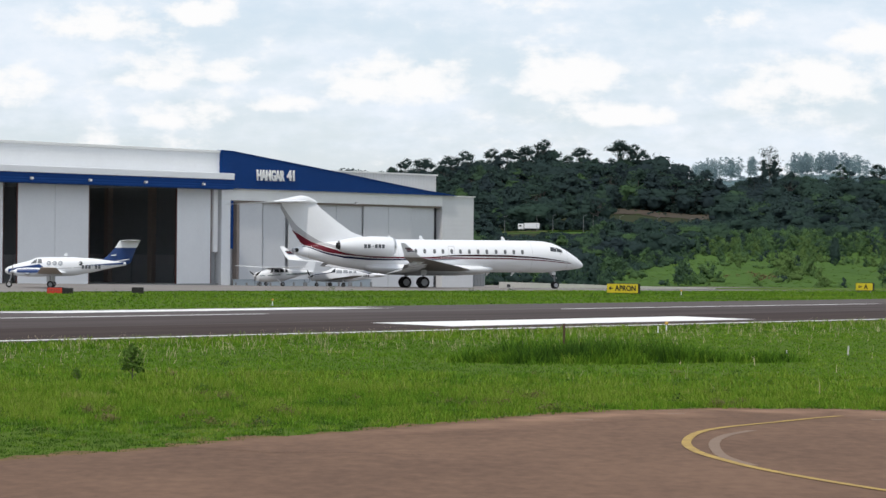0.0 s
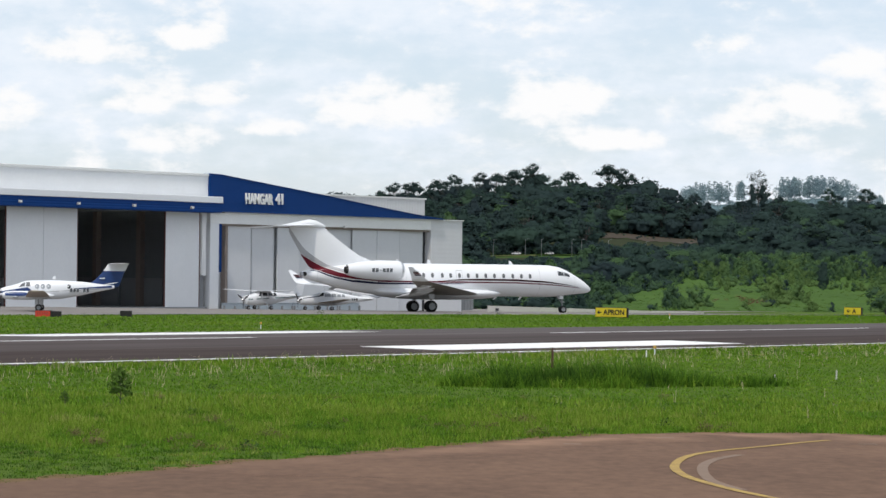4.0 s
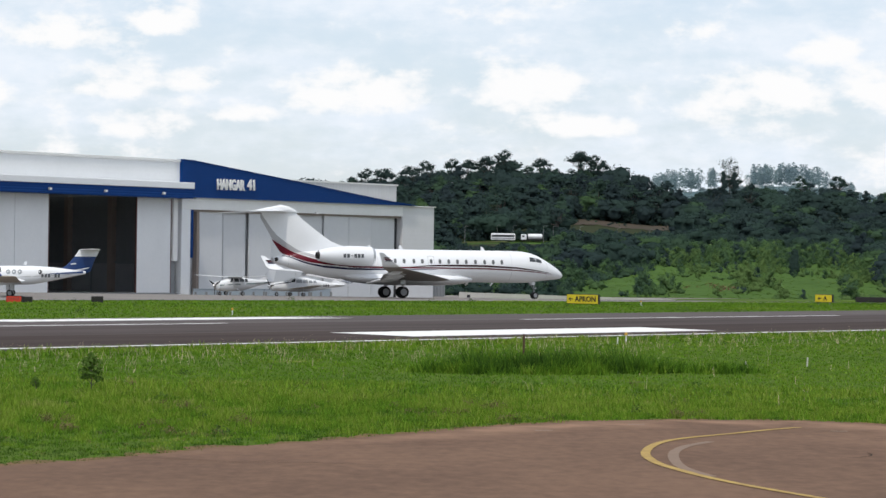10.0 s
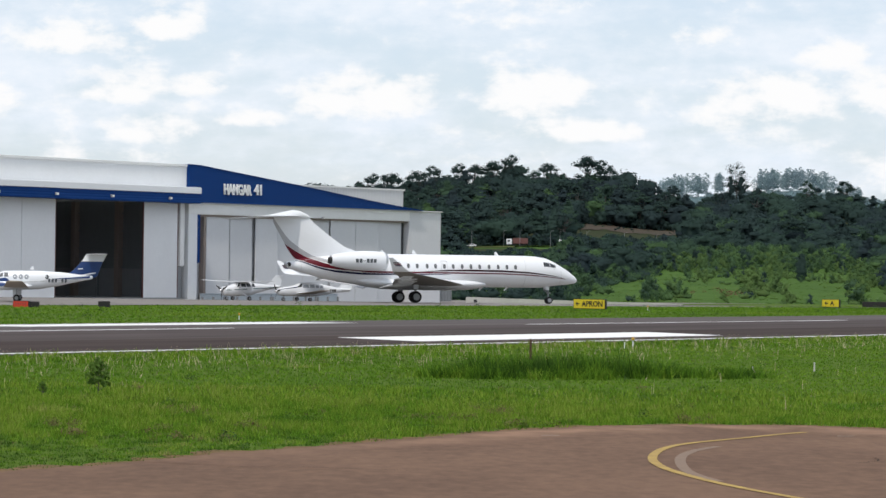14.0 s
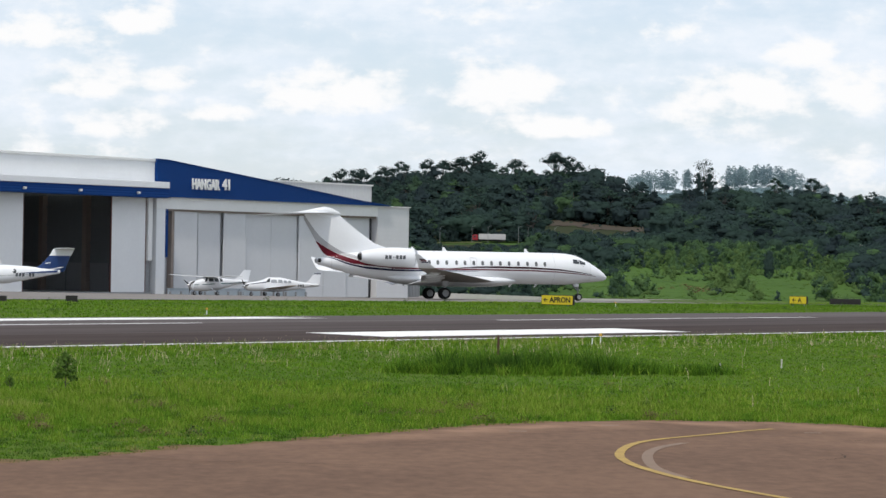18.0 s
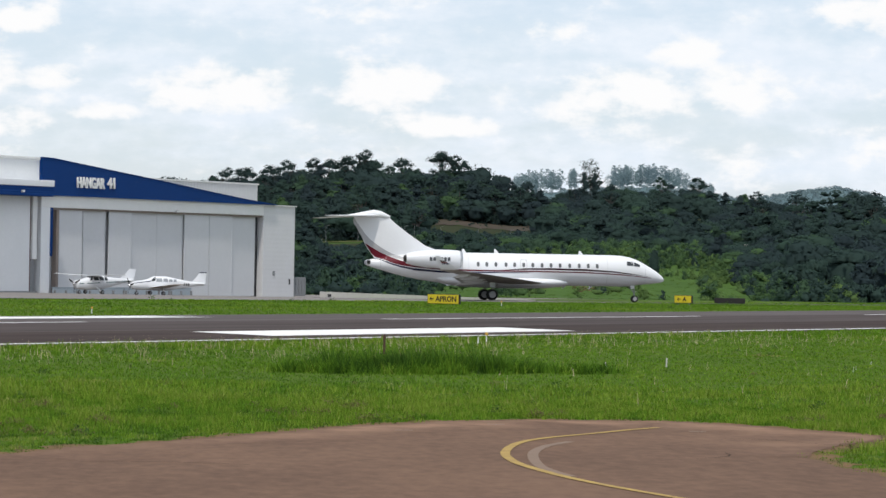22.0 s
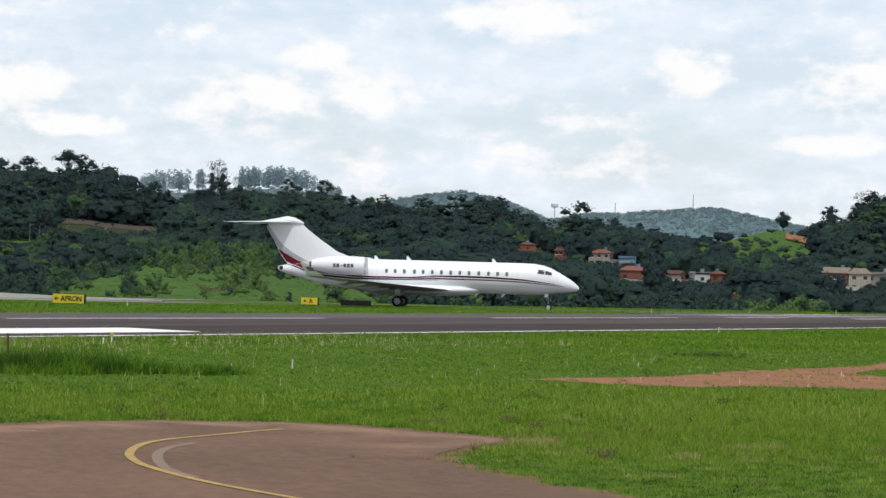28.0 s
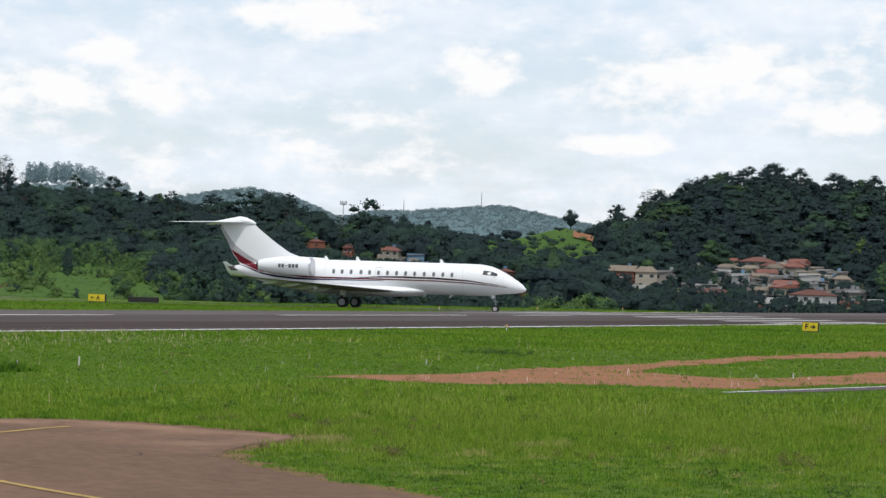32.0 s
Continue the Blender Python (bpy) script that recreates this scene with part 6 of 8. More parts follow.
def proto(kind, seed, count, fine=1.0, filled=True):
    """Unit tree, 1 high: leaf corners (3 a clump) with their facing, and limbs as (from, to, radius, radius)."""
    rng = np.random.default_rng(seed)
    lobes, limbs, core, form, depth = [], [], 0.95, ROUND, (0.86, 1.08)
    if kind == "broad":
        lobes.append(((0, 0, 0.48), (0.33, 0.33, 0.40), 4))
        core, depth = 0.87, (0.80, 1.16)
        for k in range(7):
            a, up = k * 1.05 + rng.uniform(-0.4, 0.4), rng.uniform(-0.1, 0.9)
            r = 0.26 * math.sqrt(1 - up * up) * rng.uniform(0.8, 1.25)
            q = rng.uniform(0.11, 0.19)
            lobes.append(((r * math.cos(a), r * math.sin(a), 0.48 + 0.34 * up), (q, q, q * 0.85), 1))
        limbs = [((0, 0, 0), (0.01, 0, 0.4), 0.03, 0.02)]
    elif kind == "gum":
        top = rng.uniform(-0.05, 0.05, 2)
        limbs = [((0, 0, 0), (top[0], top[1], 0.58), 0.016, 0.010)]
        for k in range(20):
            a, r = k * 2.4 + rng.uniform(-0.5, 0.5), 0.25 * math.sqrt((k + 0.4) / 20)
            z = 0.97 - 4.0 * r * r - 0.30 * rng.random() ** 1.6 - 0.02
            q = rng.uniform(0.044, 0.084)
            lobes.append(((top[0] + r * math.cos(a), top[1] + r * math.sin(a), z), (q * 1.35, q * 1.35, q * 0.8), q * 12))
            limbs.append(((top[0] * 0.8, top[1] * 0.8, 0.34 + 0.2 * rng.random()), (top[0] + r * math.cos(a), top[1] + r * math.sin(a), z - 0.01), 0.008, 0.003))
        core, form, depth = 0.74, OCTA, (0.6, 1.35)
    elif kind == "tall":
        limbs = [((0, 0, 0), (0.01, 0, 0.7), 0.014, 0.008)]
        for k in range(9):
            z = 0.26 + 0.64 * k / 8
            w = 0.17 * math.sin(math.pi * (0.22 + 0.66 * k / 8)) + 0.02
            a = rng.uniform(0, 6.28)
            lobes.append(((w * 0.5 * math.cos(a), w * 0.5 * math.sin(a), z), (w * 0.85, w * 0.85, 0.085), 1))
        core, depth = 0.86, (0.74, 1.2)
    elif kind == "far":
        for k in range(3):
            a = rng.uniform(0, 6.28)
            lobes.append(((0.2 * math.cos(a), 0.2 * math.sin(a), 0.42 + 0.14 * k), (0.34, 0.34, 0.20), 1))
        form = OCTA
    elif kind == "shrub":
        for k in range(5):
            a, r = rng.uniform(0, 6.28), rng.uniform(0.1, 0.5)
            q = rng.uniform(0.30, 0.48)
            lobes.append(((r * math.cos(a), r * math.sin(a), 0.30 + 0.25 * rng.random()), (q, q, q * 0.9), 1))
        core, form, depth = 0.7, OCTA, (0.55, 1.25)
    elif kind == "young":
        for k in range(6):
            a, r = rng.uniform(0, 6.28), rng.uniform(0.0, 0.22)
            q = rng.uniform(0.13, 0.24)
            lobes.append(((r * math.cos(a), r * math.sin(a), 0.15 + 0.70 * k / 5), (q, q, q * 1.1), 1))
        limbs = [((0, 0, 0), (0, 0, 0.4), 0.02, 0.012)]
        core, form, depth = 0.7, OCTA, (0.6, 1.25)
    elif kind == "column":
        for k in range(7):
            z = 0.12 + 0.8 * k / 6
            q = 0.20 * math.sin(math.pi * (0.12 + 0.80 * k / 6)) ** 0.5 * (1.15 - 0.45 * k / 6)
            lobes.append(((rng.uniform(-0.02, 0.02), rng.uniform(-0.02, 0.02), z), (q, q, 0.13), 1))
        limbs = [((0, 0, 0), (0, 0, 0.5), 0.02, 0.012)]
    leaves, face = leaf_cloud(rng, lobes, count, LEAF_SIZE[kind] * fine, core if filled else 0.0, 0.4, form, depth)
    if kind == "far":
        face = face * 0.28 + (0, 0, 1.0)
        face /= np.linalg.norm(face, axis=1)[:, None]
    return (leaves, face), limbs


def limb_mesh(limbs, n=5):
    V, F = [], []
    for a, b, r0, r1 in limbs:
        a, b = np.array(a, dtype=float), np.array(b, dtype=float)
        w = (b - a) / np.linalg.norm(b - a)
        s = np.cross(w, (0.3, 0.9, 0.2))
        s /= np.linalg.norm(s)
        t = np.cross(w, s)
        k = len(V)
        for c, r in ((a, r0), (b, r1)):
            for i in range(n):
                V.append(c + (s * math.cos(2 * math.pi * i / n) + t * math.sin(2 * math.pi * i / n)) * r)
        F += [(k + i, k + (i + 1) % n, k + n + (i + 1) % n, k + n + i) for i in range(n)]
    return np.array(V).reshape(-1, 3), np.array(F, dtype=np.int32).reshape(-1, 4)


def with_tint(ob, tint, face=None):
    at = ob.data.attributes.new("tint", "FLOAT", "POINT")
    at.data.foreach_set("value", np.asarray(tint, dtype=np.float32))
    if face is not None:
        at = ob.data.attributes.new("custom_normal", "FLOAT_VECTOR", "POINT")
        at.data.foreach_set("vector", np.asarray(face, dtype=np.float32).ravel())
    return ob


def spread(name, label, plants, protos, mat, bark=None):
    """One mesh of many plants: rows of x, y, z, height, width, turn, prototype, tint."""
    V, T, R = [], [], []
    LV, LF, base = [], [], 0
    for k, ((leaves, face), limbs) in enumerate(protos):
        g = plants[plants[:, 6] == k]
        if not len(g):
            continue
        c, s = np.cos(g[:, 5])[:, None], np.sin(g[:, 5])[:, None]
        for src, kind in ((leaves, 0), (limb_mesh(limbs)[0] if limbs and bark else np.zeros((0, 3)), 1)):
            if not len(src):
                continue
            w = (g[:, 3] * g[:, 4])[:, None]
            X = (src[None, :, 0] * c - src[None, :, 1] * s) * w + g[:, 0:1]
            Y = (src[None, :, 0] * s + src[None, :, 1] * c) * w + g[:, 1:2]
            Z = src[None, :, 2] * g[:, 3:4] + g[:, 2:3]
            P = np.stack([X, Y, Z], -1).reshape(-1, 3)
            if kind == 0:
                V.append(P)
                T.append(np.repeat(g[:, 7], len(src)))
                R.append(np.stack([face[None, :, 0] * c - face[None, :, 1] * s, face[None, :, 0] * s + face[None, :, 1] * c, face[None, :, 2] + 0 * c], -1).reshape(-1, 3))
            else:
                f = limb_mesh(limbs)[1]
                LF.append((f[None] + (np.arange(len(g)) * len(src))[:, None, None] + base).reshape(-1, 4))
                LV.append(P)
                base += len(P)
    V, T, R = np.concatenate(V), np.concatenate(T), np.concatenate(R)
    ob = with_tint(mesh_from(name, V, np.arange(len(V)).reshape(-1, 3), mat), T, R)
    tagged(ob, label, "woods", kind="stuff")
    if LV:
        tr = mesh_from(name + "_trunks", np.concatenate(LV), np.concatenate(LF), bark)
        tagged(tr, "pale trunks of the woods", "trunks", kind="stuff")
    return ob


# 0-3 broad, 4-7 gum, 8-9 shrub, 10 column, 11-13 tall, 14-16 young
PROTOS = [proto("broad", 11 + k, 330) for k in range(4)] + [proto("gum", 31 + k, 460) for k in range(4)] + [proto("shrub", 51 + k, 90) for k in range(2)] + [proto("column", 61, 150)] + [proto("tall", 65 + k, 320) for k in range(3)] + [proto("young", 95 + k, 165) for k in range(3)]


def polar(az, d):
    return d * np.sin(np.radians(az)), d * np.cos(np.radians(az))


def meadow_edge(az):
    """How far up the open meadow reaches."""
    return np.interp(az, [2.7, 3.3, 3.8, 4.6, 6.0, 8.2, 8.8, 9.5], [330, 560, 680, 850, 980, 950, 720, 330]) + 35 * np.sin(np.asarray(az) * 4.1)


def bushes_at(az, d):
    """How open the land is, 0 wooded to 1 bare, by azimuth and distance."""
    az, d = np.asarray(az), np.asarray(d)
    meadow = (1 - smooth(d - meadow_edge(az), 110, 210)) * (az > 2.7) * (az < 9.7)
    road = smooth(az, 0.9, 1.2) * (1 - smooth(az, 2.7, 3.1)) * smooth(d, 1385, 1400) * (1 - smooth(d, 1446, 1450))
    lane = smooth(d, 1408, 1414) * (1 - smooth(d, 1444, 1450)) * (az < 12)
    bare = smooth(az, 2.9, 3.3) * (1 - smooth(az, 4.9, 5.2)) * smooth(d, 1618, 1630) * (1 - smooth(d, 1664, 1672))
    terrace = 0.95 * smooth(az, 5.0, 5.4) * (1 - smooth(az, 8.2, 8.6)) * smooth(d, 1600, 1612) * (1 - smooth(d, 1655, 1665))
    glade = 0.985 * smooth(az, 14.5, 15.0) * (1 - smooth(az, 17.1, 17.4)) * smooth(d, 1150, 1230)
    town = smooth(az, 17.4, 17.7) * (1 - smooth(az, 22.2, 22.6)) * smooth(d, 770, 800) * (1 - smooth(d, 1190, 1220)) * 0.45
    return np.maximum.reduce([meadow, road, lane, bare, terrace, glade, town])


HOUSE_SPOTS = []


def off_houses(az, d, reach):
    keep = np.ones(len(az), dtype=bool)
    for hx, hy, hw in HOUSE_SPOTS:
        hd, ha = math.hypot(hx, hy), math.degrees(math.atan2(hx, hy))
        keep &= ~((abs(az - ha) < math.degrees(hw * 0.52 / hd)) & (d < hd + hw * 0.8) & (d > hd - (reach if ha > 17.3 else reach * 0.5)))
    return keep


def make_woods():
    rng = np.random.default_rng(7)
    n = 5600
    d = rng.uniform(640, 1930, n)
    az = rng.uniform(-4.5, 26.0, n)
    # closer planting above the bare slope
    more = 190
    d, az, n = np.concatenate([d, rng.uniform(1674, 1790, more)]), np.concatenate([az, rng.uniform(2.5, 5.6, more)]), n + more
    keep = (rng.random(n) > bushes_at(az, d)) & (rng.random(n) < np.where((az < -1.2) | (az > 24), 0.2, np.where((az > 9.8) & (az < 18.2), 0.62, np.where((az > 18) & (d > 1200), 0.66, 0.84)))) & off_houses(az, d, 110)
    az, d = az[keep], d[keep]
    x, y = polar(az, d)
    m = len(x)
    z = land(x, y)
    ridge = smooth(d, 1640, 1820)
    east = smooth(az, 17.8, 18.4)
    gums = rng.random(m) < np.where(az < 4.4, 0.06 + 0.50 * ridge, 0.02 + 0.10 * ridge + 0.50 * ridge * east)
    tall = rng.random(m) < np.where(az < 4.4, 0.35, 0.08 + 0.62 * east)
    h = rng.uniform(7.5, 15.5, m) * (0.55 + 0.6 * smooth(d, 800, 1650) + 0.55 * smooth(d, 1700, 1800) * (az < 4.4))
    h = np.where(tall, h * 1.25 + 1, h)
    h = np.where(d > 1720, np.minimum(h, np.where(az < 4.4, rng.uniform(18, 25, m), rng.uniform(9, 15, m))), h)
    h = np.where(gums, rng.uniform(15, 23, m), h)
    h *= np.where((az > 12) & (az < 17) & (d > 1400), 0.68, 1.0) * (1 + 0.12 * east * smooth(d, 1150, 1400))
    front = (d < 980) & (az > 10) & (az < 18.5)
    h = np.where(front, rng.uniform(5, 11, m), h)
    mid = (az > 9.8) & (az < 18.2)
    h = np.where(mid, h * np.where(d < 1500, 1.25, 1.05), h)
    # low growth before the highway, the glade and the bare slope
    top = np.full(m, 9.0)
    wob = 0.12 * np.sin(az * 7) + 0.10 * np.sin(az * 17 + 1)
    road_el = 0.412 * np.interp(az, RIDGE_AZ, RIDGE_EL) / 1.3
    top = np.where((az > 0.9) & (az < 2.95) & (d < 1425), road_el - np.where((az > 1.15) & (az < 1.85), 0.03, 0.005) + 0.15 * np.where((az > 1.15) & (az < 1.85), np.minimum(wob, 0), wob), top)
    top = np.where((az > 2.95) & (az < 5.1) & (d < 1630), 0.66 + 0.25 * wob, top)
    top = np.where((az > 14.3) & (az < 17.6) & (d < 1240), np.where(az < 16.1, 0.62, 0.46) + 1.3 * wob, top)
    top = np.where((az > 18.0) & (az < 22.6) & (d < 800), np.where(az > 20.9, -0.55, -0.27) + wob, top)
    for hx, hy, hw in HOUSE_SPOTS:
        hd, ha = math.hypot(hx, hy), math.degrees(math.atan2(hx, hy))
        seat = math.degrees(math.atan2(float(land(hx, hy)) + (2.5 if ha < 17.3 else 1.0) - 2.75, hd))
        top = np.where((abs(az - ha) < math.degrees(hw * 0.5 / hd) + (0.20 if ha < 17.3 else 0.02)) & (d < hd + 5), np.minimum(top, seat), top)
    top = np.where((abs(az - 14.28) < 0.3) & (d < 850), np.minimum(top, -0.15), top)
    low = h > 2.75 + d * np.tan(np.radians(top)) - z
    h = np.minimum(h, np.maximum(2.75 + d * np.tan(np.radians(top)) - z, 0.8))
    kind = rng.integers(0, 4, m)
    kind = np.where(tall, rng.integers(11, 14, m), kind)
    kind = np.where(rng.random(m) < 0.03, 10, kind)
    kind = np.where(gums, rng.integers(4, 8, m), kind)
    kind = np.where(low & (h < 5), rng.integers(14, 17, m), kind)
    tint = 0.25 + np.where(mid, 0.17, 0.18) * rng.normal(size=m) - 0.03 * mid + 0.13 * (1 - smooth(d, 1150, 1500)) * (az < 9.2) * (az > 2.6) - 0.02 * ridge - 0.08 * east
    tint = np.where(rng.random(m) < 0.05, rng.uniform(0.42, 0.68, m), tint)
    wid = rng.uniform(1.0, 1.5, m) * np.where(gums, 0.9, 1.2) * (1 + 0.28 * east * smooth(d, 1150, 1300))
    plants = np.stack([x, y, z - 0.5, h, wid, rng.uniform(0, 6.28, m), kind, np.clip(tint, 0.02, 1)], 1)
    plain = [(p[0], p[1] if 4 <= k < 8 or 11 <= k < 14 else []) for k, p in enumerate(PROTOS)]
    low = d < 1400
    near = [proto("broad", 11 + k, 360, 0.9) for k in range(4)] + PROTOS[4:]
    near = [(p[0], []) for p in near]
    spread("woods", "dense dark green woods on the hills", plants[~low], plain, M_LEAF, M_BARK)
    spread("woods", "dense green woods on the lower slope", plants[low], near, M_LEAF)
    # leaf litter under the woods
    g = bpy.data.objects["ground"].data
    c = np.empty(len(g.polygons) * 3)
    g.polygons.foreach_get("center", c)
    c = c.reshape(-1, 3)
    gd, ga = np.hypot(c[:, 0], c[:, 1]), np.degrees(np.arctan2(c[:, 0], c[:, 1]))
    litter = (gd > 640) & (gd < 2590) & (bushes_at(ga, gd) < 0.45)
    idx = np.empty(len(g.polygons), dtype=np.int32)
    g.polygons.foreach_get("material_index", idx)
    g.polygons.foreach_set("material_index", np.where(litter, 2, idx).astype(np.int32))
    # young light green trees over the meadow, in drifts
    n = 4600
    d, az = rng.uniform(470, 1290, n), rng.uniform(2.4, 11.0, n)
    drift = np.array([noise.noise(Vector((a * 1.0, b * 0.010, 3.0))) for a, b in zip(az, d)])
    edge = meadow_edge(az)
    thick = np.where(d > edge, 0.85 * (d < edge + 260), np.clip(1.9 * drift - 0.08, 0, 0.8) + 0.006)
    keep = rng.random(n) < thick
    az, d, drift = az[keep], d[keep], drift[keep]
    m = len(az)
    x, y = polar(az, d)
    upper = smooth(d, 860, 1150)
    tree_like = rng.random(m) < 0.25 + 0.5 * upper
    h = np.where(tree_like, rng.uniform(2.4, 5.4, m) * (0.8 + 0.6 * upper), rng.uniform(1.0, 2.4, m))
    kind = np.where(tree_like, rng.integers(14, 17, m), np.where(rng.random(m) < 0.6, rng.integers(14, 17, m), rng.integers(8, 10, m)))
    tint = np.clip(0.82 + 0.10 * rng.normal(size=m) + 0.25 * drift - 0.16 * upper - 0.26 * (1 - smooth(az, 4.4, 5.3)), 0.15, 0.9)
    tint = np.where(rng.random(m) < 0.10, rng.uniform(0.2, 0.4, m), tint)
    plants = np.stack([x, y, land(x, y) - 0.15, h, rng.uniform(0.9, 1.5, m), rng.uniform(0, 6.28, m), kind, tint], 1)
    spread("bushes", "light green young trees and bushes on the meadow", plants, PROTOS, M_LEAF)
    # a belt of bushes at the foot of the slope elsewhere
    n = 2600
    d, az = rng.uniform(440, 760, n), rng.uniform(-2.0, 24.0, n)
    keep = (d > meadow_edge(az)) & (rng.random(n) < np.where(az > 10, 0.75, 0.5)) & off_houses(az, d, 110)
    az, d = az[keep], d[keep]
    x, y = polar(az, d)
    m = len(az)
    z = land(x, y)
    h = np.where(rng.random(m) < 0.4, rng.uniform(2.5, 5.5, m), rng.uniform(1.0, 2.6, m))
    h = np.where((az > 17.3), np.minimum(h, 3.0), h)
    h = np.where((az > 15.6) & (az < 17.5) & (d < 560), rng.uniform(3.2, 5.6, m), h)
    kind = np.where(h > 2.6, rng.integers(14, 17, m), rng.integers(8, 10, m))
    light = smooth(az, 15.7, 16.1) * (1 - smooth(az, 17.6, 17.9))
    tint = np.clip(0.38 + 0.14 * rng.normal(size=m) + 0.40 * light, 0.05, 0.9)
    plants = np.stack([x, y, z - 0.15, h, rng.uniform(1.0, 1.6, m), rng.uniform(0, 6.28, m), kind, tint], 1)
    spread("bushes", "green bushes at the foot of the hills", plants, PROTOS, M_LEAF)
    # scattered growth on the bare slope and the glade
    n = 164
    az = np.concatenate([rng.uniform(2.9, 5.2, 24), 14.6 + 2.7 * rng.random(140) ** 1.3])
    d = np.concatenate([rng.uniform(1625, 1690, 24), rng.uniform(1160, 1860, 140)])
    x, y = polar(az, d)
    plants = np.stack([x, y, land(x, y) + 0.3, np.concatenate([rng.uniform(0.4, 1.5, 24), rng.uniform(0.8, 4.2, 140)]), rng.uniform(0.9, 1.6, n), rng.uniform(0, 6.28, n), rng.integers(8, 10, n), np.clip(0.4 + 0.2 * rng.normal(size=n), 0.05, 0.8)], 1)
    spread("bushes", "scattered bushes on open hillside", plants, PROTOS, M_LEAF)
    # weeds and dry brush over the meadow and the glade
    n = 2700
    half = n * 2 // 3
    d = np.concatenate([rng.uniform(380, 1050, half), rng.uniform(1180, 1880, n - half)])
    az = np.concatenate([rng.uniform(2.6, 10.8, half), rng.uniform(15.0, 17.4, n - half)])
    x, y = polar(az, d)
    wave = patchy(x, y, 0.05, 31)
    dry = np.exp(-((az - 5.85) / 0.45) ** 2 - ((d - 600) / 28.0) ** 2) > rng.random(n)
    h = np.where(dry, rng.uniform(0.7, 1.6, n), rng.uniform(0.2, 0.5, n))
    tint = np.where(dry, 1.0, np.clip(0.62 + 0.35 * wave + 0.08 * rng.normal(size=n), 0.2, 0.9))
    plants = np.stack([x, y, land(x, y) - 0.1, h, rng.uniform(1.6, 3.4, n), rng.uniform(0, 6.28, n), rng.integers(0, 2, n), tint], 1)
    spread("weeds", "low weeds and dry brush on the open slope", plants, WEEDS, M_WEED)
    # young growth behind the highway and over the bare slope
    n = 230
    az = np.concatenate([rng.uniform(0.7, 3.3, 110), rng.uniform(2.9, 5.3, 120)])
    d = np.concatenate([rng.uniform(1446, 1462, 110), rng.uniform(1672, 1690, 120)])
    x, y = polar(az, d)
    plants = np.stack([x, y, land(x, y) - 0.3, rng.uniform(3.0, 6.5, n), rng.uniform(1.1, 1.7, n), rng.uniform(0, 6.28, n), rng.integers(14, 17, n), np.clip(0.22 + 0.12 * rng.normal(size=n), 0.02, 0.6)], 1)
    spread("bushes", "dark young trees along the highway and slope", plants, PROTOS, M_LEAF)
    # garden trees between the houses
    n = 1050
    d, az = rng.uniform(760, 1200, n), rng.uniform(17.3, 22.8, n)
    keep = off_houses(az, d, 12)
    az, d = az[keep], d[keep]
    x, y = polar(az, d)
    m = len(az)
    plants = np.stack([x, y, land(x, y) - 0.2, rng.uniform(2.4, 6.2, m), rng.uniform(0.8, 1.3, m), rng.uniform(0, 6.28, m), np.where(rng.random(m) < 0.6, rng.integers(0, 4, m), rng.integers(14, 17, m)), np.clip(0.16 + 0.16 * rng.normal(size=m), 0.03, 0.7)], 1)
    spread("garden_trees", "small dark garden trees between the houses", plants, PROTOS, M_LEAF)
    # far hills, their haze put into the bluish colours
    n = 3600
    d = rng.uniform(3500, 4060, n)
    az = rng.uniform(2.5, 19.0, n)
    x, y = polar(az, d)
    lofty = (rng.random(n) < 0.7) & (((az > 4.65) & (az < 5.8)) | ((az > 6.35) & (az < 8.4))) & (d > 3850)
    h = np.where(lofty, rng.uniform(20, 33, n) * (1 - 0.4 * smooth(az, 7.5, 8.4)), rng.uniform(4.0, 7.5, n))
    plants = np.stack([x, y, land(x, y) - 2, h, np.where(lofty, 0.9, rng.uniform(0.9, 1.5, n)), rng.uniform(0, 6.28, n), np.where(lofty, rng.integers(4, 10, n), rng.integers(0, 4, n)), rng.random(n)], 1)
    # dark clumps on the nearer flank of the far hill
    k = 170
    a2, d2 = 14.9 + 0.75 * rng.normal(size=k), rng.uniform(2750, 3450, k)
    x2, y2 = polar(a2, d2)
    clumps = np.stack([x2, y2, land(x2, y2) - 1, rng.uniform(9, 19, k), rng.uniform(0.9, 1.4, k), rng.uniform(0, 6.28, k), rng.integers(0, 4, k), rng.uniform(0.0, 0.1, k)], 1)
    spread("far_woods", "dark woods below a far hill, haze in their blue", clumps, [(PROTOS[q][0], []) for q in range(4)], M_LEAF)
    spread("far_woods", "woods on far hills, haze in their bluish green", plants, [proto("far", 211 + k, 60, 1.0, False) for k in range(4)] + [(proto(kk, 221 + k, 150, 1.3, False)[0], []) for k, kk in enumerate(("gum", "gum", "tall", "tall", "tall", "tall"))], M_FARLEAF)


WEEDS = [proto("shrub", 301 + k, 22, 1.5, False) for k in range(2)]
TREE_KINDS = [proto("gum", 101, 1500, 0.75), proto("gum", 104, 1400, 0.75), proto("broad", 103, 1300, 0.7), proto("column", 104, 900), proto("broad", 105, 1300, 0.7), proto("tall", 106, 1200, 0.75), proto("gum", 109, 800, 0.7, False)]
TREE_MESH = {}


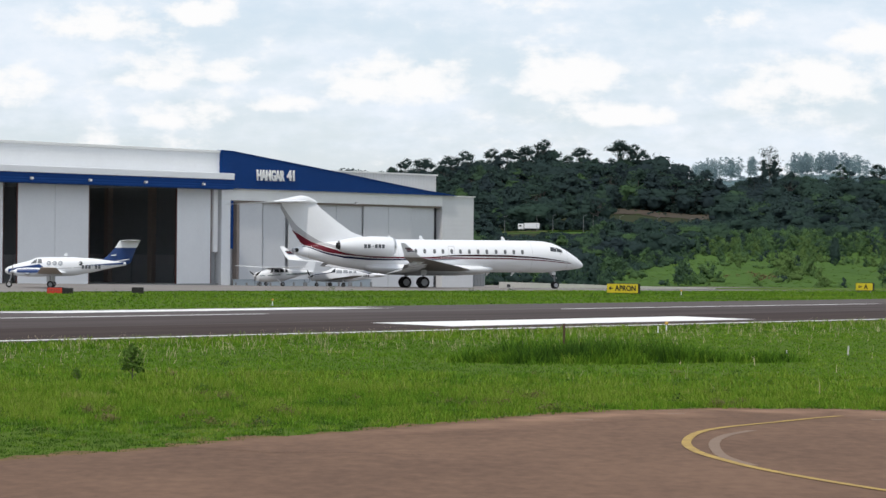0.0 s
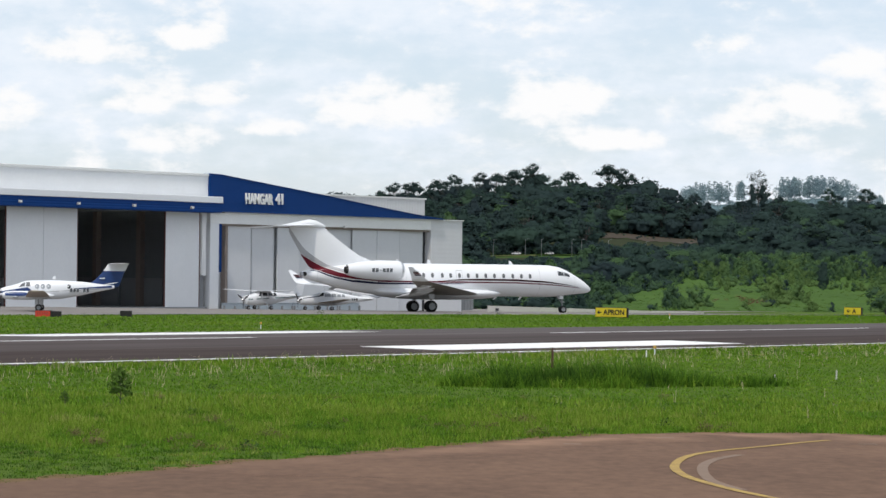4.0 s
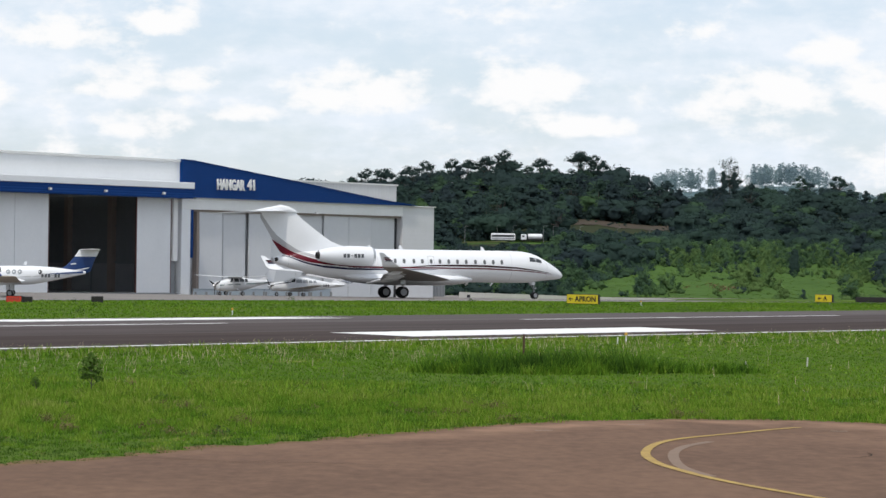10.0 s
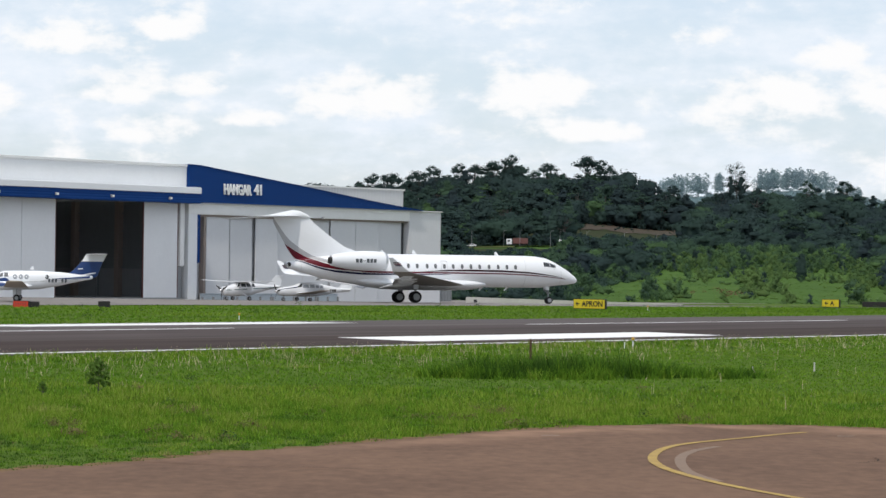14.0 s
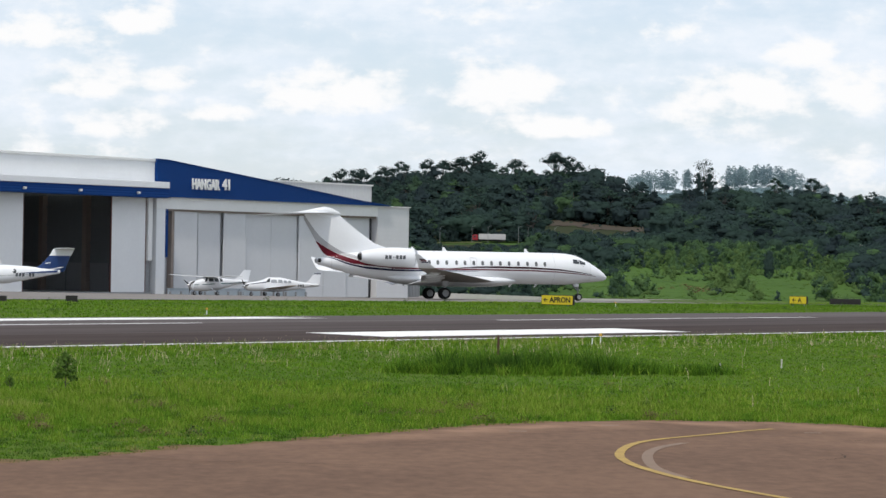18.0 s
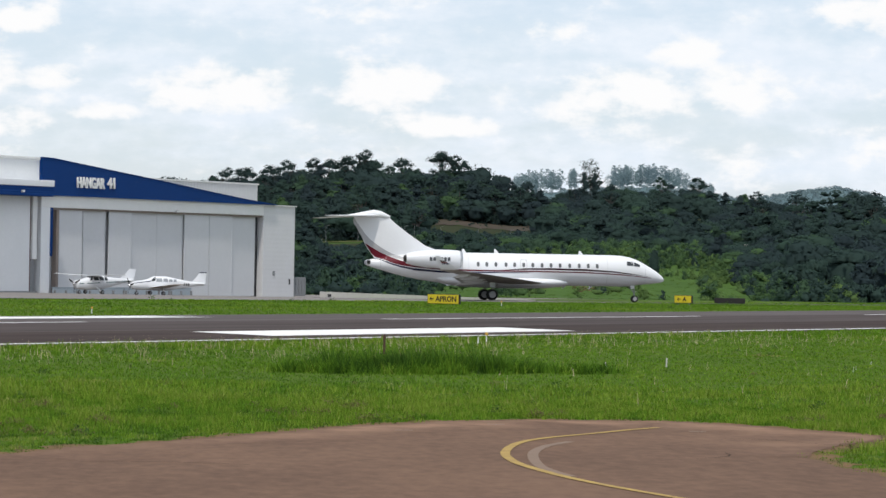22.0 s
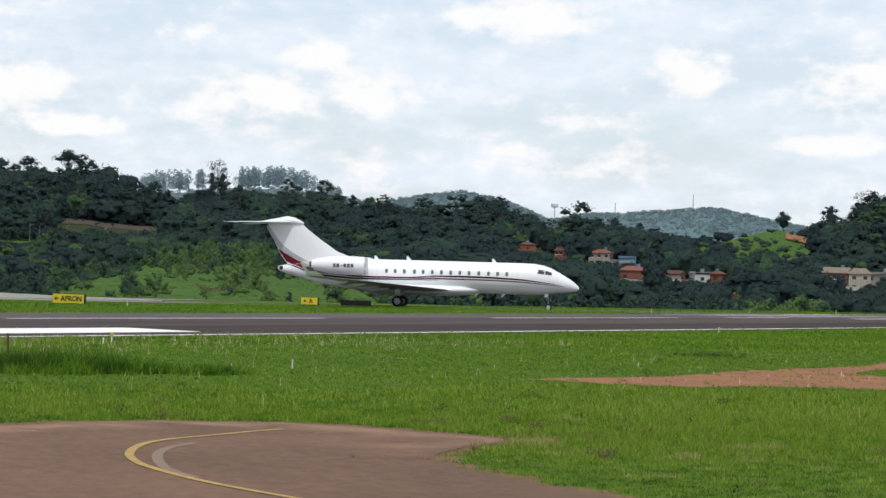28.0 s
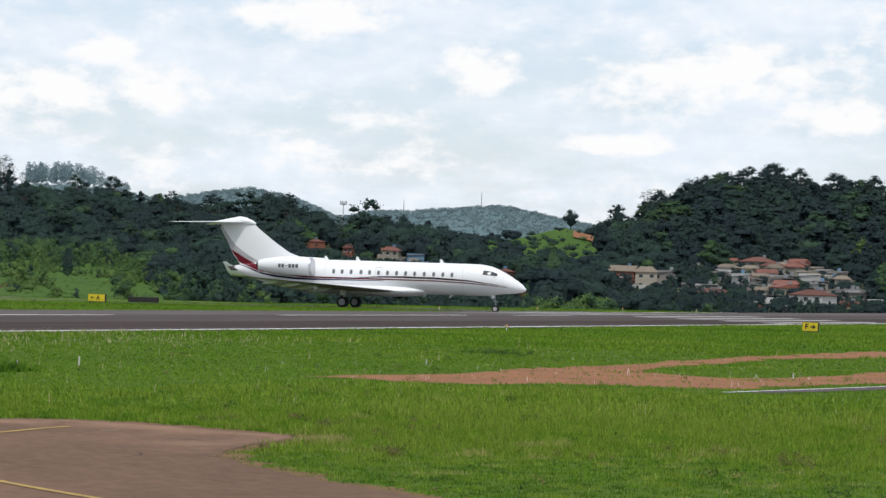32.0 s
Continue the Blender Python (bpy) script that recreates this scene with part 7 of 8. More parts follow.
def tree(az, d, h, kind, tint, wide=1.0, label="tall tree standing above the woods"):
    x, y = polar(az, d)
    (leaves, face), limbs = TREE_KINDS[kind]
    key = (kind, tint)
    root = tagged(empty("tree", Matrix.Translation((x, y, float(land(x, y)) - 0.4)) @ Matrix.Rotation(az * 7.3, 4, "Z") @ Matrix.Diagonal((h * wide, h * wide, h, 1))), label, "tree")
    if key not in TREE_MESH:
        c = with_tint(mesh_from("crown", leaves, np.arange(len(leaves)).reshape(-1, 3), M_LEAF), np.full(len(leaves), tint), face)
        v, f = limb_mesh(limbs, 7)
        t = mesh_from("trunk", v, f, M_BARK)
        TREE_MESH[key] = (c.data, t.data)
    else:
        c, t = new("crown", TREE_MESH[key][0]), new("trunk", TREE_MESH[key][1])
    c.parent = t.parent = root


def make_trees():
    gum = "tall gum tree with open crown on the ridge"
    for az, h, kind in ((-0.95, 22, 0), (-0.72, 26, 1), (-0.35, 26, 0), (0.1, 26, 0), (0.45, 27, 1), (0.85, 27, 1), (1.2, 26, 0), (1.55, 27, 0), (1.85, 29, 1), (2.55, 25, 0), (3.3, 30, 0), (3.5, 27, 1), (3.75, 25, 1), (6.08, 31, 6)):
        tree(az, 1890, h, kind, 0.2, 1.1 if kind == 0 else 0.9, gum)
    for az, h, kind in ((17.85, 16, 1), (18.0, 22, 5), (18.2, 30, 6), (18.32, 27, 1), (18.6, 24, 5), (18.72, 26, 1), (18.95, 27, 6), (19.15, 25, 1), (19.5, 24, 0), (19.9, 25, 1), (20.4, 27, 0), (20.9, 24, 1), (21.5, 23, 0), (22.2, 22, 1)):
        tree(az, 1880, h, kind, 0.1, 1.15, gum)
    tree(16.63, 1885, 14.0, 4, 0.12, 0.85, "lone dark tree on a grassy hilltop")
    tree(6.17, 1860, 22, 5, 0.12, 0.62, "dark narrow tree on the ridge")
    tree(5.95, 1860, 23, 5, 0.12, 0.62, "dark narrow tree on the ridge")
    tree(11.0, 1700, 26, 2, 0.22, 1.1, "broad dark tree above the woods")
    tree(11.2, 1690, 24, 4, 0.18, 1.1, "broad dark tree above the woods")
    tree(14.28, 850, 16, 3, 0.2, 1.15, "dense dark green column of a tree by the houses")
    tree(11.42, 1330, 17, 2, 0.70, 1.5, "bright yellow-green broad tree in the woods")
    tree(7.29, 800, 7, 3, 0.35, 1.1, "single dark bush on the meadow")
    tree(17.5, 1650, 22, 3, 0.12, 1.0, "dark pointed tree at the edge of the woods")
    tree(13.45, 1500, 21, 2, 0.15, 0.8, "dark rounded tree above the woods")
    for az, d, h in ((9.85, 930, 11.0), (8.95, 1060, 8.0), (10.45, 980, 10.0)):
        x, y = polar(az, d)
        b = tagged(empty("dead_tree", Matrix.Translation((x, y, float(land(x, y)) - 0.3))), "bare pale trunk of a dead tree", "tree")
        part("trunk", tube_bm((0, 0, 0), (0.3, 0, h), 0.22, 0.10, 7), M_CONCRETE, b)
        for k in range(4):
            part("branch", tube_bm((0.2, 0, h * (0.6 + 0.09 * k)), (0.2 + 1.3 * math.cos(2.2 * k), 1.3 * math.sin(2.2 * k), h * (0.75 + 0.08 * k)), 0.07, 0.03, 5), M_CONCRETE, b)
    palm(21.1, 770, 7.0)
    palm(20.2, 880, 6.0)
    m = tagged(empty("radio_mast", Matrix.Translation((*polar(12.37, 1880), float(land(*polar(12.37, 1880)))))), "slim radio mast with aerials at its top", "mast")
    part("pole", tube_bm((0, 0, 0), (0, 0, 20.5), 0.32, 0.2, 8), M_GREY, m)
    for k in range(6):
        a = 2 * math.pi * k / 6
        part("aerial", box_bm(2.0 * math.cos(a) - 0.16, 2.0 * math.cos(a) + 0.16, 2.0 * math.sin(a) - 0.16, 2.0 * math.sin(a) + 0.16, 18.6, 21), M_GREY, m)
    for k in range(6):
        a = 2 * math.pi * k / 6
        part("mast_arm", tube_bm((0, 0, 18.2), (2.0 * math.cos(a), 2.0 * math.sin(a), 19.4), 0.12, None, 5), M_GREY, m)
    for az, h in ((13.5, 17), (14.95, 22)):
        x, y = polar(az, 4000)
        m = tagged(empty("radio_mast", Matrix.Translation((x, y, float(land(x, y))))), "thin far lattice mast on a hill", "mast")
        part("pole", tube_bm((0, 0, 0), (0, 0, h), 0.6, 0.35, 6), M_GREY, m)


def palm(az, d, h):
    x, y = polar(az, d)
    p = tagged(empty("palm_tree", Matrix.Translation((x, y, float(land(x, y)) - 0.2))), "green palm tree among the houses", "tree")
    part("trunk", tube_bm((0, 0, 0), (0.2, 0, h * 0.6), 0.22, 0.16, 8), M_BARK, p)
    V, F = [], []
    for k in range(16):
        a, up = k * 2.4, 0.9 - 0.10 * k
        for i in range(6):
            t0, t1 = i / 6, (i + 1) / 6
            for t in (t0, t1):
                r, z = h * 0.34 * t, h * 0.6 + h * 0.34 * (up * t - 0.95 * t * t)
                w = 0.34 * (1 - abs(2 * t - 0.9)) + 0.06
                for sd in (-1, 1):
                    V.append((0.2 + r * math.cos(a) - sd * w * math.sin(a), r * math.sin(a) + sd * w * math.cos(a), z - 0.1 * abs(sd)))
            n = len(V)
            F.append((n - 4, n - 3, n - 1, n - 2))
    c = with_tint(mesh_from("fronds", np.array(V), F, M_LEAF), np.full(len(V), 0.45))
    c.parent = p


def hill_patch(name, az0, az1, d0, d1, mat, lift, label):
    A, D = np.meshgrid(np.linspace(az0, az1, 24), np.linspace(d0, d1, 8))
    edge = 6 * np.sin(A * 9) + 4 * np.sin(A * 23)
    D = D + edge
    X, Y = polar(A, D)
    V = np.stack([X, Y, land(X, Y) + lift], -1).reshape(-1, 3)
    F = [(j * 24 + i, j * 24 + i + 1, (j + 1) * 24 + i + 1, (j + 1) * 24 + i) for j in range(7) for i in range(23)]
    tagged(mesh_from(name, V, F, mat), label, "soil", kind="structure")


hill_patch("bare_slope", 3.0, 5.1, 1622, 1672, M_SOILFAR, 0.3, "bare brown earth on the hillside")
hill_patch("bare_slope", 16.68, 17.2, 1730, 1855, M_SOIL, 0.8, "bare red earth on a hilltop")

hill_patch("village_yard", 17.5, 22.6, 775, 1150, M_YARD, 0.5, "trodden earth and weeds between the houses")

# ---- grass: blades in tufts ----
def inside(poly, x, y):
    poly = np.asarray(poly, dtype=float)
    x0, y0 = poly[:, 0], poly[:, 1]
    x1, y1 = np.roll(x0, -1), np.roll(y0, -1)
    hit = np.zeros(len(x), dtype=bool)
    for a, b, c, d in zip(x0, y0, x1, y1):
        if b != d:
            hit ^= ((b > y) != (d > y)) & (x < (c - a) * (y - b) / (d - b) + a)
    return hit


def blades(x, y, z, h, width, lean, tint, rng, per, simple=False):
    """Bent blades of two pieces, per to a tuft."""
    n = len(x)
    x, y, z, h, tint = (np.repeat(v, per) for v in (x, y, z, h, tint))
    m = n * per
    a = rng.uniform(0, 6.28, m)
    x = x + rng.normal(scale=0.05, size=m)
    y = y + rng.normal(scale=0.05, size=m)
    h = h * rng.uniform(0.55, 1.25, m)
    w = width * rng.uniform(0.7, 1.4, m)
    lx, ly = np.cos(a), np.sin(a)
    l = h * (np.repeat(lean, per) if np.ndim(lean) else lean) * rng.uniform(0.3, 1.6, m)
    sx, sy = -ly * w, lx * w
    P = np.empty((m, 5, 3))
    for k, (px, py, pz) in enumerate(((x - sx, y - sy, z - 0.02), (x + sx, y + sy, z - 0.02), (x + sx * 0.8 + lx * l * 0.35, y + sy * 0.8 + ly * l * 0.35, z + h * 0.62), (x - sx * 0.8 + lx * l * 0.35, y - sy * 0.8 + ly * l * 0.35, z + h * 0.62), (x + lx * l, y + ly * l, z + h))):
        P[:, k, 0], P[:, k, 1], P[:, k, 2] = px, py, pz
    if simple:
        P = P[:, (0, 1, 4)]
        return P.reshape(-1, 3), np.arange(3 * m).reshape(-1, 3), np.repeat(np.clip(tint + rng.normal(scale=0.07, size=m), 0, 1), 3)
    i = np.arange(m)[:, None] * 5
    tri = np.concatenate([i + np.array([[0, 1, 2]]), i + np.array([[0, 2, 3]]), i + np.array([[3, 2, 4]])], 0)
    return P.reshape(-1, 3), tri, np.repeat(np.clip(tint + rng.normal(scale=0.07, size=m), 0, 1), 5)


def patchy(x, y, scale, seed):
    """Smooth random field from a few waves."""
    r = np.random.default_rng(seed)
    v = np.zeros(len(x))
    for k in range(7):
        a, f = r.uniform(0, 6.28), scale * r.uniform(0.5, 2.4)
        v += np.sin((x * math.cos(a) + y * math.sin(a)) * f + r.uniform(0, 6.28) + 1.5 * np.sin((x * math.sin(a) - y * math.cos(a)) * f * 0.6))
    return v / 7


def make_grass():
    rng = np.random.default_rng(21)
    # near field, from the tarmac to the runway
    n = 300000
    d = np.sqrt(rng.uniform(34.5 ** 2, 135 ** 2, n))
    keep = rng.random(n) < np.interp(d, [34, 55, 80, 135], [1.0, 0.95, 0.5, 0.22])
    az = rng.uniform(-9.2, 23.5, n)
    x, y = polar(az, d)
    nn = x * N[0] + y * N[1]
    keep &= (nn > NEAR + 1.1)
    keep &= ~inside(TARMAC_EDGE, x, y) & ~inside(SIDEWAY, x, y)
    keep &= ~(inside(DIRT_RIM, x, y) & (rng.random(n) > 0.24))
    for p in SOIL:
        keep &= ~(inside(p, x, y) & (rng.random(n) > 0.07 + 0.30 * (patchy(x, y, 1.3, 71) > 0.22)))
    x, y, d, nn = x[keep], y[keep], d[keep], nn[keep]
    big, small = patchy(x, y, 0.22, 1), patchy(x, y, 1.5, 2)
    # a stand of tall dark weeds, ragged at its edge, thinning out beyond
    ragged = 0.28 * patchy(x, y, 2.6, 17) + 0.22 * small
    thick = np.exp(-(((x - 3.1) / 3.1) ** 2 + ((y - 78.2 - 0.25 * (x - 3)) / 2.4) ** 2)) + 0.62 * np.exp(-(((x - 8.0) / 3.2) ** 2 + ((y - 79.4) / 1.5) ** 2))
    thick = smooth(thick + ragged, 0.32, 0.80) * (0.75 + 0.6 * patchy(x, y, 3.4, 18))
    thick = np.clip(thick, 0, 1)
    verge = smooth(-nn, 54, 62)
    x, y, d, nn, big, small, thick, verge = (np.concatenate([v, np.repeat(v[thick > 0.3], 3)]) for v in (x + rng.normal(scale=0.01, size=len(x)), y, d, nn, big, small, thick, verge))
    x = x + rng.normal(scale=0.12, size=len(x))
    h = 0.085 + 0.035 * big + 0.035 * small + 0.60 * thick + 0.05 * verge
    lump = patchy(x, y, 3.6, 51) + 0.6 * patchy(x, y, 8.0, 52)
    # ankle-high growth in a belt, mown short beyond it and trodden before it
    wave = 1.6 * patchy(x, y, 0.7, 61)
    reach = 68 + 8.5 * smooth(np.degrees(np.arctan2(x, y)), 8, 12)
    belt = smooth(d + wave, 47, 53) * (1 - smooth(d + wave - reach, 0, 2.5))
    mown = smooth(d + wave - reach, 0, 2.5) * (1 - verge) * (1 - thick)
    fore = 1 - smooth(d + wave, 45, 52)
    rim = inside(DIRT_RIM, x, y) * 1.0
    h = h * (1 + 0.75 * lump * (1 - thick)) * (1 + 0.30 * belt - 0.45 * mown - 0.48 * fore) * (1 - 0.35 * rim)
    h = np.clip(h * (1 - 0.5 * thick * smooth(x, 5.5, 7.5)), 0.03, 0.74)
    tint = 0.43 + (0.38 * big + 0.42 * small) * (1 - 0.5 * mown) - 0.44 * thick + 0.02 * verge - 0.03 * smooth(d, 62, 85) + 0.15 * belt - 0.12 * fore - 0.05 * mown - 0.16 * rim
    dry = np.clip(patchy(x, y, 0.9, 5) - 0.42, 0, 1) * 1.1 + (fore + rim) * 1.1 * np.clip(patchy(x, y, 2.8, 63) - 0.24, 0, 1) + mown * 0.5 * np.clip(patchy(x, y * 0.5, 0.8, 64) - 0.3, 0, 1) + 1.6 * np.exp(-(((x - 10.5) / 0.5) ** 2 + ((y - 49.8) / 0.9) ** 2))
    # tint goes up towards the right, from 43 m outwards
    right_rise = smooth(np.degrees(np.arctan2(x, y)), -1, 6) * smooth(d, 43, 50)
    # The lump term darkens hollows: shade between tussocks put into the tint.
    tint = np.clip(tint - 0.06 + 0.52 * lump * (1 - 0.85 * mown + 0.35 * fore) + 0.10 * rng.normal(size=len(x)) + 0.11 * right_rise + 0.02 * verge, 0.0, 0.68)
    tint = np.clip(tint + 0.8 * dry, 0.0, 0.95)
    for near in (True, False):
        k = (d < 62) == near
        per = 8 if near else 3
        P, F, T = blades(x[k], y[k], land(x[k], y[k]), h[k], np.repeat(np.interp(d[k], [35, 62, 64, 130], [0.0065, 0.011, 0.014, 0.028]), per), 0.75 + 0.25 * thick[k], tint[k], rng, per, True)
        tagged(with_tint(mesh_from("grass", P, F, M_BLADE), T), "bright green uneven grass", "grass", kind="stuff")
    # the far end of the near field
    n = 60000
    d, az = np.sqrt(rng.uniform(125 ** 2, 300 ** 2, n)), rng.uniform(8, 24, n)
    x, y = polar(az, d)
    nn = x * N[0] + y * N[1]
    keep = (nn > NEAR + 1.1)
    for p in SOIL:
        keep &= ~inside(p, x, y)
    x, y = x[keep], y[keep]
    big = patchy(x, y, 0.2, 9)
    P, F, T = blades(x, y, land(x, y), 0.13 + 0.05 * big, 0.035, 0.5, 0.48 + 0.3 * big, rng, 3, True)
    tagged(with_tint(mesh_from("grass", P, F, M_BLADE), T), "green grass beside the far runway", "grass", kind="stuff")
    # strip between the runway and the apron
    n = 60000
    u, nn = rng.uniform(40, 330, n), rng.uniform(-134, FAR - 1.2, n)
    x, y = U[0] * u + N[0] * nn, U[1] * u + N[1] * nn
    keep = ~inside([un(a, b)[:2] for a, b in APRON_UN], x, y)
    x, y = x[keep], y[keep]
    big = patchy(x, y, 0.25, 8)
    P, F, T = blades(x, y, land(x, y), 0.09 + 0.04 * big, 0.030, 0.6, 0.40 + 0.40 * big, rng, 3, True)
    tagged(with_tint(mesh_from("grass", P, F, M_BLADE), T), "green grass strip beyond the runway", "grass", kind="stuff")
    # a few white flower stalks by the bare soil
    az, d = rng.uniform(10.5, 21.5, 22), rng.uniform(82, 94, 22)
    x, y = polar(az, d)
    P, F, T = blades(x, y, land(x, y), rng.uniform(0.10, 0.24, 22), 0.006, 0.9, rng.random(22), rng, 2)
    tagged(with_tint(mesh_from("flower_stalks", P, F, M_FLOWER), T), "white flower stalks beside the bare soil", "flowers", kind="stuff")
    # pale seed stalks, most of them near the runway's edge
    n = 9500
    d = np.sqrt(rng.uniform(60 ** 2, 128 ** 2, n))
    az = rng.uniform(-9, 23, n)
    x, y = polar(az, d)
    nn = x * N[0] + y * N[1]
    keep = (nn > NEAR + 1.2) & (rng.random(n) < 0.03 + 0.9 * smooth(-nn, 46, 60)) & ~inside(TARMAC_EDGE, x, y)
    x, y = x[keep], y[keep]
    P, F, T = blades(x, y, land(x, y), rng.uniform(0.13, 0.33, len(x)), 0.0042, 0.85, rng.random(len(x)), rng, 2)
    tagged(with_tint(mesh_from("seed_stalks", P, F, M_STALK), T), "pale thin seed stalks over the grass", "grass", kind="stuff")


def make_field_weeds():
    rng = np.random.default_rng(77)
    n = 900
    d, az = rng.uniform(35, 110, n), rng.uniform(-9, 23, n)
    x, y = polar(az, d)
    keep = (x * N[0] + y * N[1] > NEAR + 1.3) & ~inside(TARMAC_EDGE, x, y) & ~inside(SIDEWAY, x, y) & (rng.random(n) < 0.25 + 0.9 * patchy(x, y, 0.5, 41))
    x, y = x[keep], y[keep]
    a2, d2 = rng.uniform(-8.5, 23, 2600), rng.uniform(36, 60, 2600)
    x2, y2 = polar(a2, d2)
    keep = ~inside(TARMAC_EDGE, x2, y2) & (rng.random(2600) < 0.10 + 0.9 * inside(pushed_out(TARMAC_EDGE, 1.6, 4), x2, y2) + 0.9 * np.clip(patchy(x2, y2, 1.1, 43), 0, 1))
    # and a low dark patch of them beyond
    px, py = 29.7 + rng.normal(scale=0.75, size=70), 108.2 + rng.normal(scale=1.3, size=70)
    x, y = np.concatenate([px, x, x2[keep]]), np.concatenate([py, y, y2[keep]])
    small = np.concatenate([np.ones(len(x) - keep.sum()), np.full(keep.sum(), 0.42)])
    # clumps of reddish-brown seeding weeds before the tall belt
    heart = rng.integers(0, 46, 420)
    a3, d3 = rng.uniform(-7, 22, 46)[heart] + rng.normal(scale=0.22, size=420), rng.uniform(47, 58, 46)[heart] + rng.normal(scale=0.4, size=420)
    x3, y3 = polar(a3, d3)
    ok = ~inside(DIRT_RIM, x3, y3)
    x, y, small = np.concatenate([x, x3[ok]]), np.concatenate([y, y3[ok]]), np.concatenate([small, np.full(ok.sum(), 0.8)])
    brown = np.concatenate([np.zeros(len(x) - ok.sum()), np.ones(ok.sum()), np.zeros(90)]) > 0
    m = len(x)
    u, nn = rng.uniform(60, 300, 90), rng.uniform(-128, FAR - 2, 90)
    x, y = np.concatenate([x, U[0] * u + N[0] * nn]), np.concatenate([y, U[1] * u + N[1] * nn])
    m += 90
    tint = np.where(rng.random(m) < 0.25, rng.uniform(0.9, 1.0, m), rng.uniform(0.0, 0.8, m))
    tint[-90:] = rng.uniform(0.0, 0.35, 90)
    tint[brown] = rng.uniform(0.93, 1.0, brown.sum())
    tint[:70] = rng.uniform(0.0, 0.25, 70)
    plants = np.stack([x, y, land(x, y) - 0.02, np.concatenate([rng.uniform(0.10, 0.30, m - 90) * small, rng.uniform(0.25, 0.5, 90)]), rng.uniform(0.7, 1.3, m), rng.uniform(0, 6.28, m), rng.integers(0, 2, m), tint], 1)
    spread("field_weeds", "small broad-leaved weeds in the grass", plants, [proto("shrub", 311 + k, 48, 0.9, False) for k in range(2)], M_WEED)


def make_shrubs():
    make_field_weeds()
    for x, y, h, name in ((-6.42, 63.5, 0.78, "small dark green sapling in the grass"), (-7.55, 63.3, 0.30, "low dark green bush in the grass")):
        r = np.random.default_rng(int(h * 1000))
        s = tagged(empty("shrub", pose(x, y, 0.0)), name, "shrub")
        bm = bmesh.new()
        tips = []
        tube(bm, (0, 0, -0.03), (0.02, 0, h * 0.55), 0.014, 0.009, 6)
        for k in range(11):
            a, z = k * 2.4, h * (0.18 + 0.055 * k)
            out = 0.24 * h * math.sin(math.pi * (0.30 + 0.055 * k))
            tip = (out * math.cos(a), out * math.sin(a), z + 0.13 * h)
            tube(bm, (0.01, 0, z * 0.8), tip, 0.007, 0.003, 5)
            tips.append(tip)
        part("stem", bm, M_BARK, s)
        leaves, face = leaf_cloud(r, [(t, (0.12 * h, 0.12 * h, 0.09 * h), 1) for t in tips] + [((0, 0, h * 0.88), (0.11 * h, 0.11 * h, 0.14 * h), 1.4), ((0, 0, h * 0.5), (0.12 * h, 0.12 * h, 0.3 * h), 1.5)], 700, 0.042 * h)
        c = with_tint(mesh_from("leaves", leaves, np.arange(len(leaves)).reshape(-1, 3), M_WEED), np.full(len(leaves), 0.55), face)
        c.parent = s

